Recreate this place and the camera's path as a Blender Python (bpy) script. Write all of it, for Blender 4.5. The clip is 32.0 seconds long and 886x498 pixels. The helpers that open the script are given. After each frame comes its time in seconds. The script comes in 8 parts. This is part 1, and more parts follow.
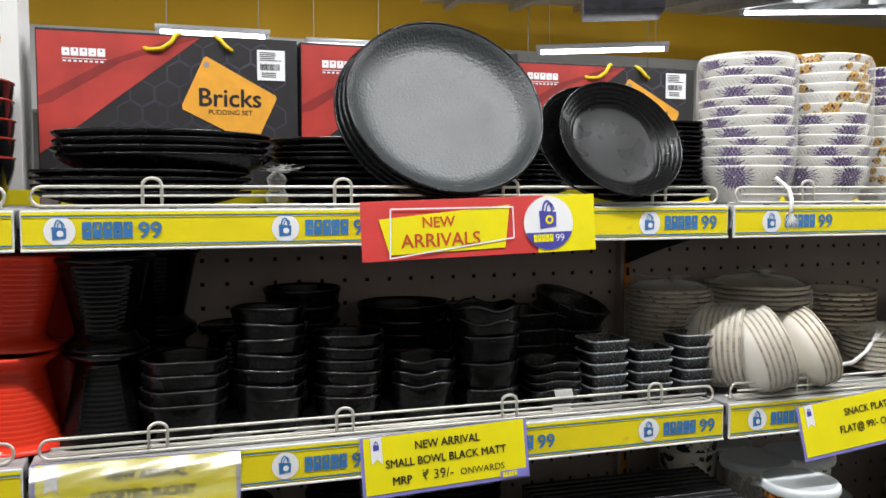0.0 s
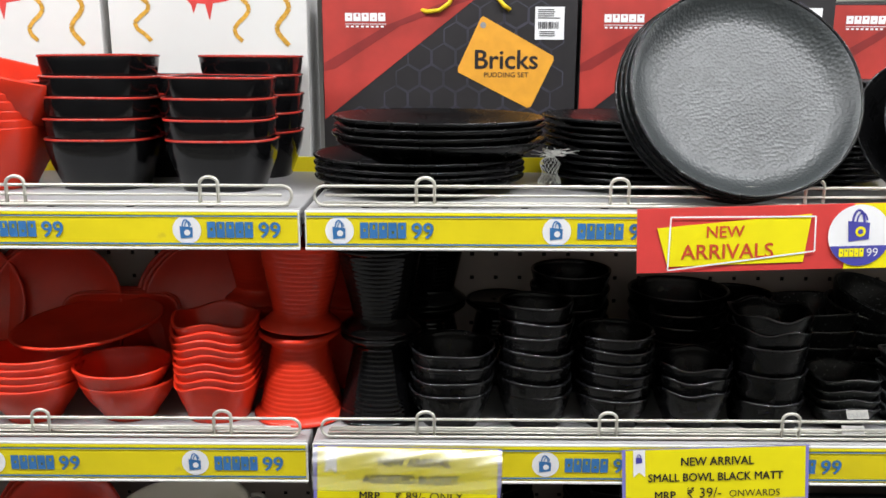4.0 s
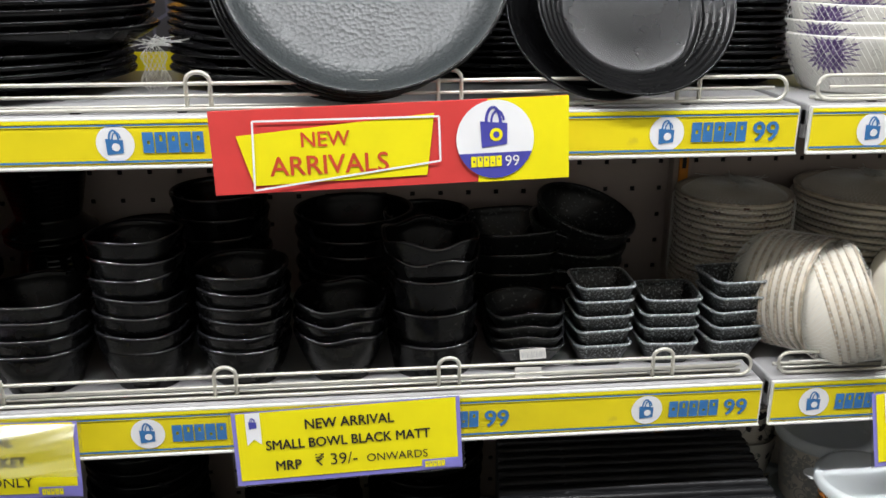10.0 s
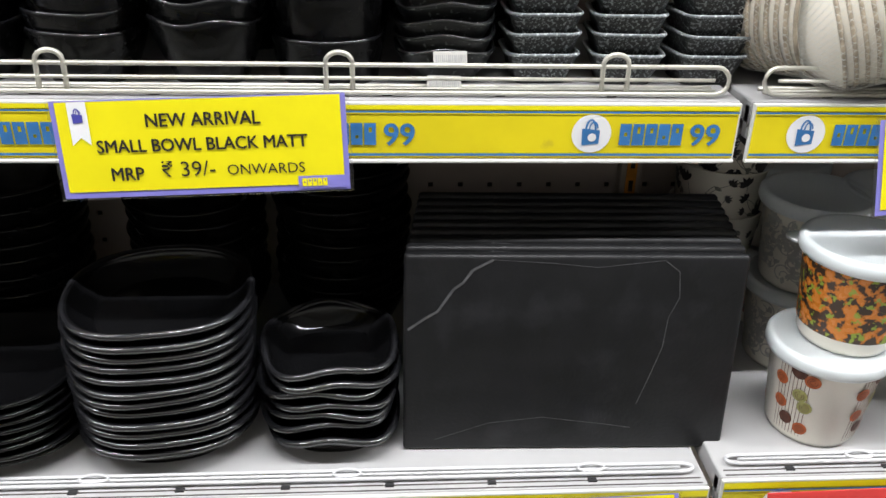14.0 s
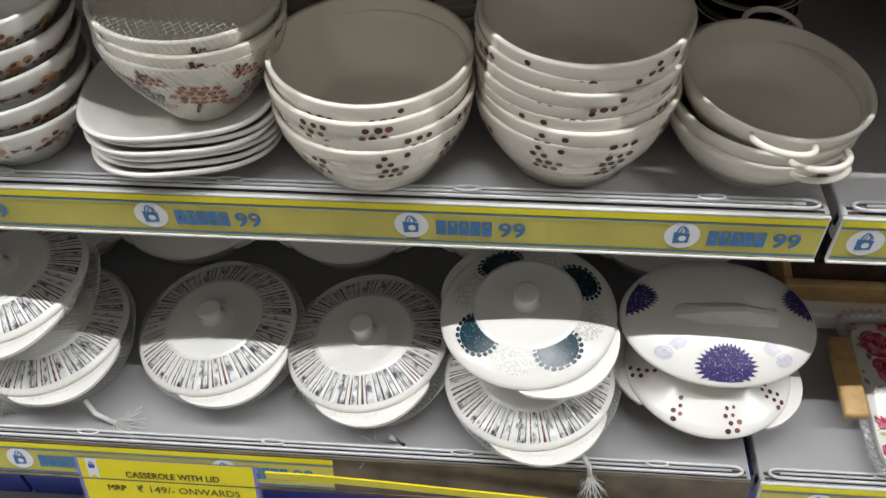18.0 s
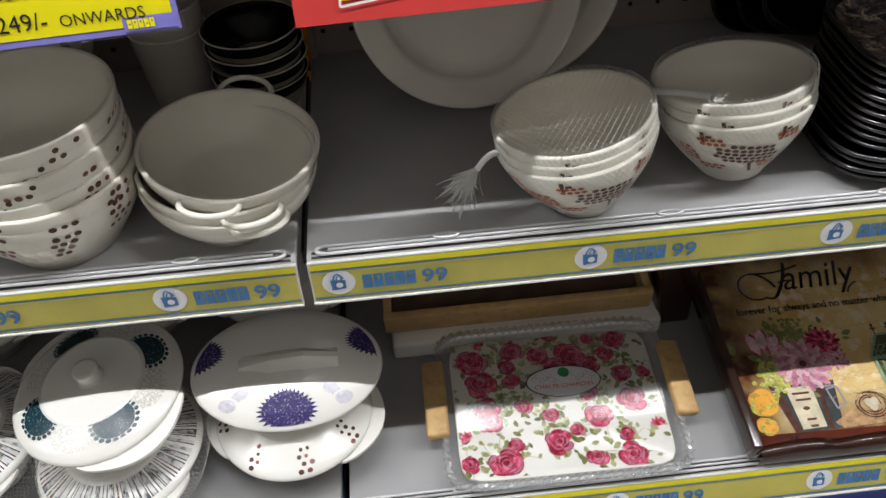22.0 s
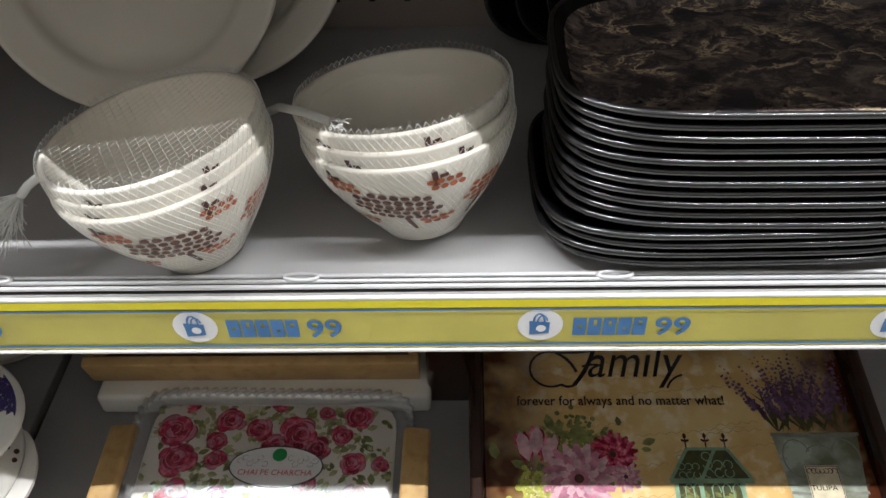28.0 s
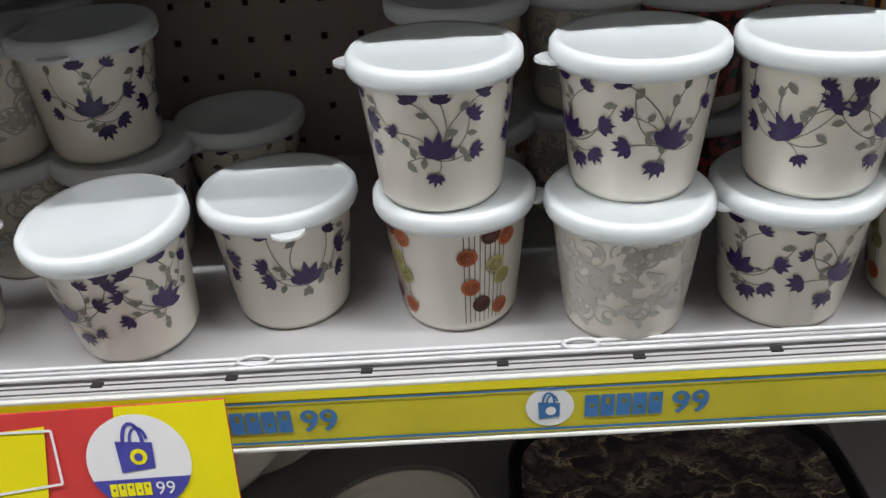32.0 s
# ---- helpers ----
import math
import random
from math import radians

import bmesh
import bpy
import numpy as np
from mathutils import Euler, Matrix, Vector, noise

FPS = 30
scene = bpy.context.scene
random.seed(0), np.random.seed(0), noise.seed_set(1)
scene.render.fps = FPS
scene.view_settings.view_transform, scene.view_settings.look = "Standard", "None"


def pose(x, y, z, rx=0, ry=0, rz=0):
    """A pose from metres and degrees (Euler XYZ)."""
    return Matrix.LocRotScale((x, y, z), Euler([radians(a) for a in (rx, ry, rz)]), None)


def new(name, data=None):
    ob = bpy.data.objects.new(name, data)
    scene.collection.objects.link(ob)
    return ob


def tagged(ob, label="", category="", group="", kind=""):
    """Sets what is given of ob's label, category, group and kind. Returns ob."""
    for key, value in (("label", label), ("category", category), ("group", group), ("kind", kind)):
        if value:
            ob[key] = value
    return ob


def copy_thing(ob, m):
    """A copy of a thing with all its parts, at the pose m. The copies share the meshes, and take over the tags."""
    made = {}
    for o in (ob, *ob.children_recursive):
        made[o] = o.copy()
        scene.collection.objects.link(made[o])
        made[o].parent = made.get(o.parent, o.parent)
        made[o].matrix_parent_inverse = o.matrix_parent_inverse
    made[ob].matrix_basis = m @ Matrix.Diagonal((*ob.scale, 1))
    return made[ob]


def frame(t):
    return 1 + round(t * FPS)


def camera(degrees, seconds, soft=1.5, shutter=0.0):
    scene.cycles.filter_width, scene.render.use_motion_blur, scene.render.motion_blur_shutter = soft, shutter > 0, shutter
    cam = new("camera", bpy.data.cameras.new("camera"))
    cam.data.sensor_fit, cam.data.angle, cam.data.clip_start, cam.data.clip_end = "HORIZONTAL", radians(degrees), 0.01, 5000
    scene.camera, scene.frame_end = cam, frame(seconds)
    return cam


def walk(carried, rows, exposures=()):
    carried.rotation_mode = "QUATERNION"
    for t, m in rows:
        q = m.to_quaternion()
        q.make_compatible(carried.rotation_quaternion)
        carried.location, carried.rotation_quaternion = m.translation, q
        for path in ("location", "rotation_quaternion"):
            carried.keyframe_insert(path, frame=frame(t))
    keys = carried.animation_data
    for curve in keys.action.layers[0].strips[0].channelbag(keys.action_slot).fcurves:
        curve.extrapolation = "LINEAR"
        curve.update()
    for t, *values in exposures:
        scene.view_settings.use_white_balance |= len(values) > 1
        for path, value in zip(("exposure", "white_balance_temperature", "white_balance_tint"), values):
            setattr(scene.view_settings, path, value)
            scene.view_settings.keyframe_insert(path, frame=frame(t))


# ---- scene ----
# ---- camera and walk ----
cam = camera(55.2, 32.0)
METRES, EYE, TILT, LEAN, TURN = 3.15, 1.5, -4.0, 0.0, -17.8
ROWS = [
    (0.0, 0.0, 0.0, 0.0, 0.0, 0.0, -0.0),
    (0.5, 0.0028, 0.0033, -0.0017, 2.26, -1.21, -0.03),
    (1.0, 0.0044, 0.0056, -0.0015, 4.73, -1.84, -0.25),
    (1.5, 0.0023, 0.0031, -0.0006, 7.51, -1.79, -0.45),
    (2.0, -0.0012, 0.0023, -0.001, 10.24, -1.87, -0.63),
    (2.5, -0.0032, 0.0031, -0.0001, 12.87, -2.4, -0.83),
    (3.0, -0.0036, 0.0056, 0.0126, 15.54, -4.85, -0.89),
    (3.5, -0.0001, 0.0096, 0.0405, 18.1, -6.71, -1.46),
    (5.5, -0.0305, 0.0613, 0.0577, 16.49, -14.88, -1.55),
    (6.0, -0.0212, 0.071, 0.0569, 12.41, -13.8, -1.64),
    (6.5, 0.0004, 0.0774, 0.0578, 10.99, -12.99, -1.82),
    (7.0, 0.0251, 0.0824, 0.0587, 11.39, -12.07, -1.89),
    (7.5, 0.0444, 0.0888, 0.0585, 11.48, -11.39, -1.9),
    (8.0, 0.06, 0.0929, 0.0577, 12.29, -9.1, -1.9),
    (8.5, 0.0708, 0.0963, 0.0573, 12.42, -9.21, -1.92),
    (9.0, 0.0755, 0.0983, 0.0534, 12.35, -10.39, -1.87),
    (9.5, 0.0781, 0.103, 0.0464, 12.35, -12.64, -1.51),
    (10.0, 0.0793, 0.1121, 0.042, 12.4, -14.98, -0.85),
    (10.5, 0.0767, 0.1304, 0.0359, 11.53, -16.31, -0.66),
    (11.0, 0.0721, 0.1553, 0.032, 9.59, -16.74, -1.42),
    (11.5, 0.0655, 0.172, 0.0269, 8.08, -17.07, -2.24),
    (12.0, 0.0649, 0.1755, 0.0171, 6.68, -17.48, -3.1),
    (12.5, 0.0769, 0.1749, 0.0047, 6.88, -18.35, -3.0),
    (13.0, 0.0916, 0.171, -0.0029, 9.5, -18.78, -2.54),
    (13.5, 0.0983, 0.1656, -0.0097, 11.87, -19.42, -2.56),
    (14.0, 0.1044, 0.1589, -0.0232, 14.14, -23.11, -2.37),
    (14.5, 0.1142, 0.1501, -0.042, 16.39, -27.28, -1.84),
    (15.0, 0.127, 0.1434, -0.0603, 17.6, -32.27, -1.39),
    (15.5, 0.1325, 0.1395, -0.0701, 18.24, -36.7, -0.72),
    (17.5, 0.1158, 0.1504, -0.1239, 21.76, -41.21, -0.22),
    (18.0, 0.1033, 0.1624, -0.1299, 22.02, -42.27, -0.53),
    (18.5, 0.0955, 0.171, -0.1313, 22.5, -42.54, -1.13),
    (19.0, 0.0899, 0.1782, -0.1338, 22.09, -42.96, -0.83),
    (19.5, 0.0873, 0.1803, -0.1348, 21.36, -43.05, -0.43),
    (20.0, 0.1001, 0.1815, -0.1274, 19.38, -42.13, -0.4),
    (20.5, 0.1312, 0.1841, -0.1189, 16.64, -40.49, 0.98),
    (21.0, 0.1771, 0.1887, -0.1113, 15.56, -39.15, 2.34),
    (21.5, 0.2113, 0.1901, -0.1126, 14.43, -38.96, 2.82),
    (22.0, 0.2287, 0.1928, -0.1176, 12.21, -39.33, 1.62),
    (22.5, 0.241, 0.2129, -0.1284, 9.68, -41.39, 0.27),
    (23.0, 0.2482, 0.2429, -0.1334, 8.74, -44.29, 0.19),
    (23.5, 0.256, 0.2605, -0.1351, 6.61, -45.93, 0.47),
    (24.0, 0.2751, 0.2723, -0.1348, 5.27, -46.78, 1.51),
    (24.5, 0.3014, 0.2745, -0.1415, 11.37, -47.01, 1.99),
    (25.0, 0.3157, 0.2714, -0.1542, 16.95, -46.81, 0.26),
    (25.5, 0.3247, 0.2776, -0.1646, 18.51, -45.08, -0.83),
    (27.5, 0.3315, 0.2906, -0.1788, 18.7, -41.54, 0.49),
    (28.0, 0.3275, 0.2879, -0.154, 18.82, -38.81, 0.35),
    (28.5, 0.3247, 0.2875, -0.1389, 18.6, -37.52, 0.63),
    (29.0, 0.3235, 0.2855, -0.131, 18.25, -36.25, 0.96),
    (29.5, 0.326, 0.2803, -0.1284, 18.12, -34.97, 1.06),
    (30.0, 0.3327, 0.2794, -0.122, 17.84, -33.72, 1.41),
    (30.5, 0.3395, 0.2796, -0.1151, 17.58, -32.36, 2.18),
    (31.0, 0.3404, 0.2781, -0.0967, 17.69, -27.62, 2.06),
    (31.5, 0.34, 0.2773, -0.0817, 17.58, -26.97, 2.16),
    (32.0, 0.3359, 0.2785, -0.069, 17.24, -26.28, 2.06),
]

EXPOSURES = [(0.0, -0.21), (2.0, -0.15), (3.5, -0.12), (6.0, -0.05), (7.0, -0.24), (9.0, -0.28), (10.0, -0.12), (11.0, -0.08), (12.5, -0.03), (15.0, 0.23), (17.5, -0.15), (20.0, -0.17), (22.5, -0.1), (25.5, 0.06), (27.5, 0.33), (28.5, 0.31), (30.0, 0.16), (31.0, 0.05), (32.0, -0.31)]
walk(cam, [(t, pose(0, 0, EYE, TILT, LEAN, TURN) @ pose(METRES * x, METRES * y, METRES * z, 90 + pitch, roll, yaw))
           for t, x, y, z, yaw, pitch, roll in ROWS], EXPOSURES)

# ---- plan: levels from the top down, shelf bays from the left ----
LEVELS = [1.478, 1.190, 0.856, 0.524, 0.178]        # shelf tops
FRONTS = [1.030, 1.030, 0.945, 0.935, 0.862]        # shelf front edges
BACK = 1.33                                          # perforated back panel
BAYS = {"a": -1.080, "b": -0.160, "c": 0.764, "d": 1.688}
BAY = 0.918
CEILING = 3.15
RAISE = {("c", 2): 0.008}                            # one shelf hangs a notch higher

# ---- world and lamps ----
world = bpy.data.worlds.new("world")
scene.world = world
world.use_nodes = True
world.node_tree.nodes["Background"].inputs[0].default_value = (0.9, 0.95, 1.0, 1)
world.node_tree.nodes["Background"].inputs[1].default_value = 0.01


# ---- materials ----
def surf(name, col, rough=0.5, metal=0.0, vary=0.10, scale=25.0, bump=0.04, bscale=350.0, col2=None, mask=None, coat=0.0,
         spots=None, rvary=0.12, spec=0.5, objvary=0.0):
    """A painted, moulded or printed surface: base colour with two scales of variation, fine relief and uneven gloss."""
    m = bpy.data.materials.new(name)
    m.use_nodes = True
    n, l = m.node_tree.nodes, m.node_tree.links
    b = n["Principled BSDF"]
    tc = n.new("ShaderNodeTexCoord")
    big = n.new("ShaderNodeTexNoise")
    big.inputs["Scale"].default_value, big.inputs["Detail"].default_value = scale, 4
    l.new(tc.outputs["Object"], big.inputs["Vector"])
    fine = n.new("ShaderNodeTexNoise")
    fine.inputs["Scale"].default_value, fine.inputs["Detail"].default_value = bscale, 3
    l.new(tc.outputs["Object"], fine.inputs["Vector"])
    mix = n.new("ShaderNodeMix")
    mix.data_type = "RGBA"
    c2 = col2 or tuple(c * (1 - vary * 2.2) for c in col)
    mix.inputs["A"].default_value, mix.inputs["B"].default_value = (*col, 1), (*c2, 1)
    ramp = n.new("ShaderNodeMapRange")
    lo, hi = mask or (0.35, 0.75)
    ramp.inputs["From Min"].default_value, ramp.inputs["From Max"].default_value = lo, hi
    l.new(big.outputs["Fac"], ramp.inputs["Value"])
    l.new(ramp.outputs["Result"], mix.inputs["Factor"])
    out = mix.outputs["Result"]
    if spots:
        sc, lo, hi, sp = spots
        v = n.new("ShaderNodeTexNoise")
        v.inputs["Scale"].default_value, v.inputs["Detail"].default_value = sc, 5
        l.new(tc.outputs["Object"], v.inputs["Vector"])
        r2 = n.new("ShaderNodeMapRange")
        r2.inputs["From Min"].default_value, r2.inputs["From Max"].default_value = lo, hi
        l.new(v.outputs["Fac"], r2.inputs["Value"])
        m2 = n.new("ShaderNodeMix")
        m2.data_type = "RGBA"
        m2.inputs["B"].default_value = (*sp, 1)
        l.new(out, m2.inputs["A"])
        l.new(r2.outputs["Result"], m2.inputs["Factor"])
        out = m2.outputs["Result"]
    if objvary:
        oi = n.new("ShaderNodeObjectInfo")
        hv = n.new("ShaderNodeHueSaturation")
        mr = n.new("ShaderNodeMapRange")
        mr.inputs["To Min"].default_value, mr.inputs["To Max"].default_value = 1 - objvary, 1 + objvary
        l.new(oi.outputs["Random"], mr.inputs["Value"])
        l.new(mr.outputs["Result"], hv.inputs["Value"])
        l.new(out, hv.inputs["Color"])
        out = hv.outputs["Color"]
    l.new(out, b.inputs["Base Color"])
    rr = n.new("ShaderNodeMapRange")
    rr.inputs["To Min"].default_value, rr.inputs["To Max"].default_value = max(0.02, rough - rvary * rough), min(1, rough + rvary * rough * 2)
    l.new(big.outputs["Fac"], rr.inputs["Value"])
    l.new(rr.outputs["Result"], b.inputs["Roughness"])
    b.inputs["Metallic"].default_value = metal
    b.inputs["Specular IOR Level"].default_value = spec
    if coat:
        b.inputs["Coat Weight"].default_value, b.inputs["Coat Roughness"].default_value = coat, 0.08
    if bump:
        bp = n.new("ShaderNodeBump")
        bp.inputs["Strength"].default_value, bp.inputs["Distance"].default_value = bump, 0.002
        l.new(fine.outputs["Fac"], bp.inputs["Height"])
        l.new(bp.outputs["Normal"], b.inputs["Normal"])
    return m


M = {}
M["groove"] = surf("brown_steel_channel", (0.055, 0.045, 0.04), 0.7, vary=0.2, scale=30)
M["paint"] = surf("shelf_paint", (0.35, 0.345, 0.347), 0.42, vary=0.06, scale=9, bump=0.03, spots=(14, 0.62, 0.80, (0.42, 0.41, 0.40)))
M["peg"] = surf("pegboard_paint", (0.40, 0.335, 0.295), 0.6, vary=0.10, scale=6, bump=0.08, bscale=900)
# paler tone of the shelf colour, for the third and fourth decks
M["paintlight"] = surf("paler_deck_tone", (0.45, 0.445, 0.445), 0.42, vary=0.06, scale=9, bump=0.03, spots=(14, 0.62, 0.80, (0.40, 0.39, 0.38)))
# near-black of the brackets, and painted-in shade of slots, holes and handle gaps
M["dark"] = surf("dark_steel_and_gap_shade", (0.015, 0.015, 0.016), 0.8)
M["wire"] = surf("coated_wire", (0.62, 0.60, 0.53), 0.32, 0.45, vary=0.10, scale=40)
M["wirew"] = surf("white_wire", (0.66, 0.66, 0.67), 0.35, 0.15, vary=0.08, scale=40)
M["barerail"] = surf("bare_steel_channel", (0.20, 0.16, 0.12), 0.35, 0.5, vary=0.25, scale=20)
M["rail"] = surf("rail_plastic", (0.70, 0.70, 0.66), 0.3, vary=0.05)
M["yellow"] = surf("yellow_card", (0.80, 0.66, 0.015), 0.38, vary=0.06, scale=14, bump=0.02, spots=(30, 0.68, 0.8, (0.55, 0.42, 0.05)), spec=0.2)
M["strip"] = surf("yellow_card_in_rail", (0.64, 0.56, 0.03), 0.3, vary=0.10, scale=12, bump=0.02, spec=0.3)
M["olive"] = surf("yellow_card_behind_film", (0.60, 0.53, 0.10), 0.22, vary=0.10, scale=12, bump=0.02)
M["brightyellow"] = surf("bright_yellow_ink", (0.86, 0.76, 0.01), 0.3, vary=0.03)
M["signyellow"] = surf("sign_yellow", (0.84, 0.74, 0.01), 0.3, vary=0.03, coat=0.15, spec=0.3)
M["lilac"] = surf("lilac_border_ink", (0.24, 0.22, 0.62), 0.3, vary=0.05)
M["signred"] = surf("sign_red", (0.66, 0.055, 0.05), 0.3, vary=0.05, scale=30, coat=0.3)
M["white"] = surf("white_ink", (0.82, 0.82, 0.83), 0.3, vary=0.02)
M["blue"] = surf("blue_ink", (0.045, 0.19, 0.46), 0.35, vary=0.12, scale=60)
M["navy"] = surf("navy_ink", (0.07, 0.07, 0.38), 0.35, vary=0.08, scale=60)
M["ink"] = surf("black_ink", (0.018, 0.016, 0.018), 0.4, vary=0.05)
M["redink"] = surf("red_ink", (0.62, 0.07, 0.03), 0.35)
M["orangeink"] = surf("orange_ink", (0.78, 0.36, 0.035), 0.4, vary=0.08, scale=40)
M["grey"] = surf("grey_ink", (0.30, 0.30, 0.30), 0.5)
M["matt"] = surf("black_matt_melamine", (0.0040, 0.0040, 0.0043), 0.25, vary=0.2, scale=40, bump=0.04, bscale=700, spots=(9, 0.66, 0.85, (0.010, 0.010, 0.0095)), spec=0.20)
M["rimgloss"] = surf("polished_black_rim", (0.014, 0.014, 0.016), 0.17, vary=0.2, scale=60, bump=0.02, spec=1.0)
M["gloss"] = surf("black_gloss_melamine", (0.0050, 0.0050, 0.0055), 0.13, vary=0.2, scale=30, bump=0.02, spec=0.35)
M["speck"] = surf("black_speckled_melamine", (0.008, 0.009, 0.009), 0.3, bump=0.04, spots=(420, 0.53, 0.66, (0.24, 0.265, 0.27)))
M["speckdark"] = surf("black_faintly_speckled_melamine", (0.008, 0.009, 0.009), 0.3, bump=0.04, spots=(240, 0.60, 0.74, (0.16, 0.17, 0.17)), spec=0.3)
M["speckrim"] = surf("speckled_rim", (0.20, 0.22, 0.23), 0.3, bump=0.05, spots=(300, 0.5, 0.62, (0.55, 0.58, 0.60)))
M["red"] = surf("red_melamine", (0.66, 0.034, 0.012), 0.24, vary=0.12, scale=12, bump=0.02, objvary=0.05, spec=0.35)
M["redrim"] = surf("dark_red_rim", (0.42, 0.03, 0.02), 0.25, vary=0.12, scale=40, bump=0.02)
M["cream"] = surf("cream_melamine", (0.80, 0.757, 0.665), 0.20, vary=0.03, scale=10, bump=0.015, objvary=0.03)
M["warmcream"] = surf("warm_cream_melamine", (0.74, 0.675, 0.55), 0.24, vary=0.10, scale=14, bump=0.015, objvary=0.05)
M["browncream"] = surf("browned_rim", (0.52, 0.44, 0.33), 0.3, vary=0.3, scale=90, spots=(60, 0.66, 0.74, (0.10, 0.08, 0.06)))
M["ivory"] = surf("white_melamine", (0.83, 0.81, 0.76), 0.18, vary=0.03, scale=10, bump=0.015, objvary=0.03)
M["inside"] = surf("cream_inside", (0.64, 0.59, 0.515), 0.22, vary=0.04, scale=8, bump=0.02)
M["lid"] = surf("frosted_lid", (0.62, 0.655, 0.665), 0.28, vary=0.03, scale=12, bump=0.02)
_b = M["lid"].node_tree.nodes["Principled BSDF"]
_b.inputs["Subsurface Weight"].default_value, _b.inputs["Subsurface Scale"].default_value = 0.8, 0.018
_b.inputs["Subsurface Radius"].default_value = (1.0, 1.0, 1.0)
M["floor"] = surf("floor_tile", (0.50, 0.49, 0.465), 0.25, vary=0.10, scale=5, bump=0.02)
M["grout"] = surf("grout", (0.12, 0.11, 0.10), 0.8)
M["plinth"] = surf("blue_plinth_paint", (0.03, 0.06, 0.42), 0.3, vary=0.10, scale=8)
M["ceiling"] = surf("ceiling_paint", (0.50, 0.50, 0.49), 0.7, vary=0.06, scale=3)
M["wall"] = surf("white_wall_paint", (0.72, 0.71, 0.68), 0.6, vary=0.05, scale=2)
# tones of the added unseen wall, dark below and cream above, set the bounce
M["bouncedark"] = surf("dark_bounce_wall", (0.10, 0.095, 0.09), 0.6, vary=0.15, scale=2)
M["bouncewall"] = surf("cream_bounce_wall", (0.62, 0.60, 0.55), 0.6, vary=0.15, scale=2)
M["wally"] = surf("yellow_wall_paint", (0.78, 0.44, 0.01), 0.6, vary=0.05, scale=2)
M["net"] = surf("white_net_plastic", (0.72, 0.72, 0.68), 0.35, vary=0.05)
M["steel"] = surf("galvanised_steel", (0.55, 0.56, 0.57), 0.32, 0.7, vary=0.15, scale=12)
M["orange"] = surf("orange_upright_paint", (0.75, 0.28, 0.02), 0.5, vary=0.15, scale=60)


def lamp_material(strength):
    m = bpy.data.materials.new("tube_glow")
    m.use_nodes = True
    b = m.node_tree.nodes["Principled BSDF"]
    b.inputs["Emission Color"].default_value = (0.95, 0.97, 1.0, 1)
    b.inputs["Emission Strength"].default_value = strength
    return m


M["tube"] = lamp_material(14.0)


def glassy(name, alpha, rough=0.1):
    m = bpy.data.materials.new(name)
    m.use_nodes = True
    n, l = m.node_tree.nodes, m.node_tree.links
    out = n["Material Output"]
    tr = n.new("ShaderNodeBsdfTransparent")
    gl = n.new("ShaderNodeBsdfGlossy")
    gl.inputs["Roughness"].default_value = rough
    mx = n.new("ShaderNodeMixShader")
    mx.inputs[0].default_value = alpha
    l.new(tr.outputs[0], mx.inputs[1])
    l.new(gl.outputs[0], mx.inputs[2])
    l.new(mx.outputs[0], out.inputs[0])
    return m


M["clear"] = glassy("clear_acrylic", 0.12)

TAU = 2 * math.pi


# ---- building helpers ----
def mesh(name, verts, faces, material, smooth=True):
    me = bpy.data.meshes.new(name)
    me.from_pydata([tuple(v) for v in verts], [], faces)
    if smooth:
        me.polygons.foreach_set("use_smooth", [True] * len(me.polygons))
    for m in (material if isinstance(material, (list, tuple)) else [material]):
        me.materials.append(m)
    me.update()
    return me


def part(name, me, parent, label="", m=None):
    ob = new(name, me)
    ob.parent = parent
    if m is not None:
        ob.matrix_basis = m
    if label:
        ob["label"] = label
    if name.endswith(("print", "stripes", "dots", "hexagons", "ribbons", "relief", "barcode", "chips", "medallions")):
        ob["kind"] = "stuff"
    return ob


def thing(name, m, label, category, group="", kind=""):
    ob = new(name)
    ob.empty_display_size = 0.02
    ob.matrix_basis = m
    return tagged(ob, label, category, group, kind)


def lathe(prof, n=48, shape=None):
    """A closed turned body from a profile of (radius, height); shape(angle, r, z) may bend it."""
    verts, rings, faces = [], [], []
    for r, z in prof:
        if r < 1e-6:
            rings.append([len(verts)])
            verts.append((0, 0, z))
        else:
            ring = []
            for i in range(n):
                a = TAU * i / n
                ring.append(len(verts))
                verts.append(shape(a, r, z) if shape else (r * math.cos(a), r * math.sin(a), z))
            rings.append(ring)
    for p, q in zip(rings, rings[1:]):
        for i in range(n):
            j = (i + 1) % n
            if len(p) == 1 and len(q) > 1:
                faces.append((p[0], q[j], q[i]))
            elif len(q) == 1 and len(p) > 1:
                faces.append((p[i], p[j], q[0]))
            elif len(p) > 1:
                faces.append((p[i], p[j], q[j], q[i]))
    return verts, faces


def squircle(k, aspect=1.0, wave=0.0, lobes=4, zref=1.0):
    """Shape function: a rounded square (k over 2) with a rim that may wave up and down."""
    def f(a, r, z):
        c, s = math.cos(a), math.sin(a)
        q = (abs(c) ** k + abs(s) ** k) ** (-1 / k)
        return (r * q * c, r * q * s * aspect, z + wave * (max(z, 0) / zref) ** 2 * math.cos(lobes * a))
    return f


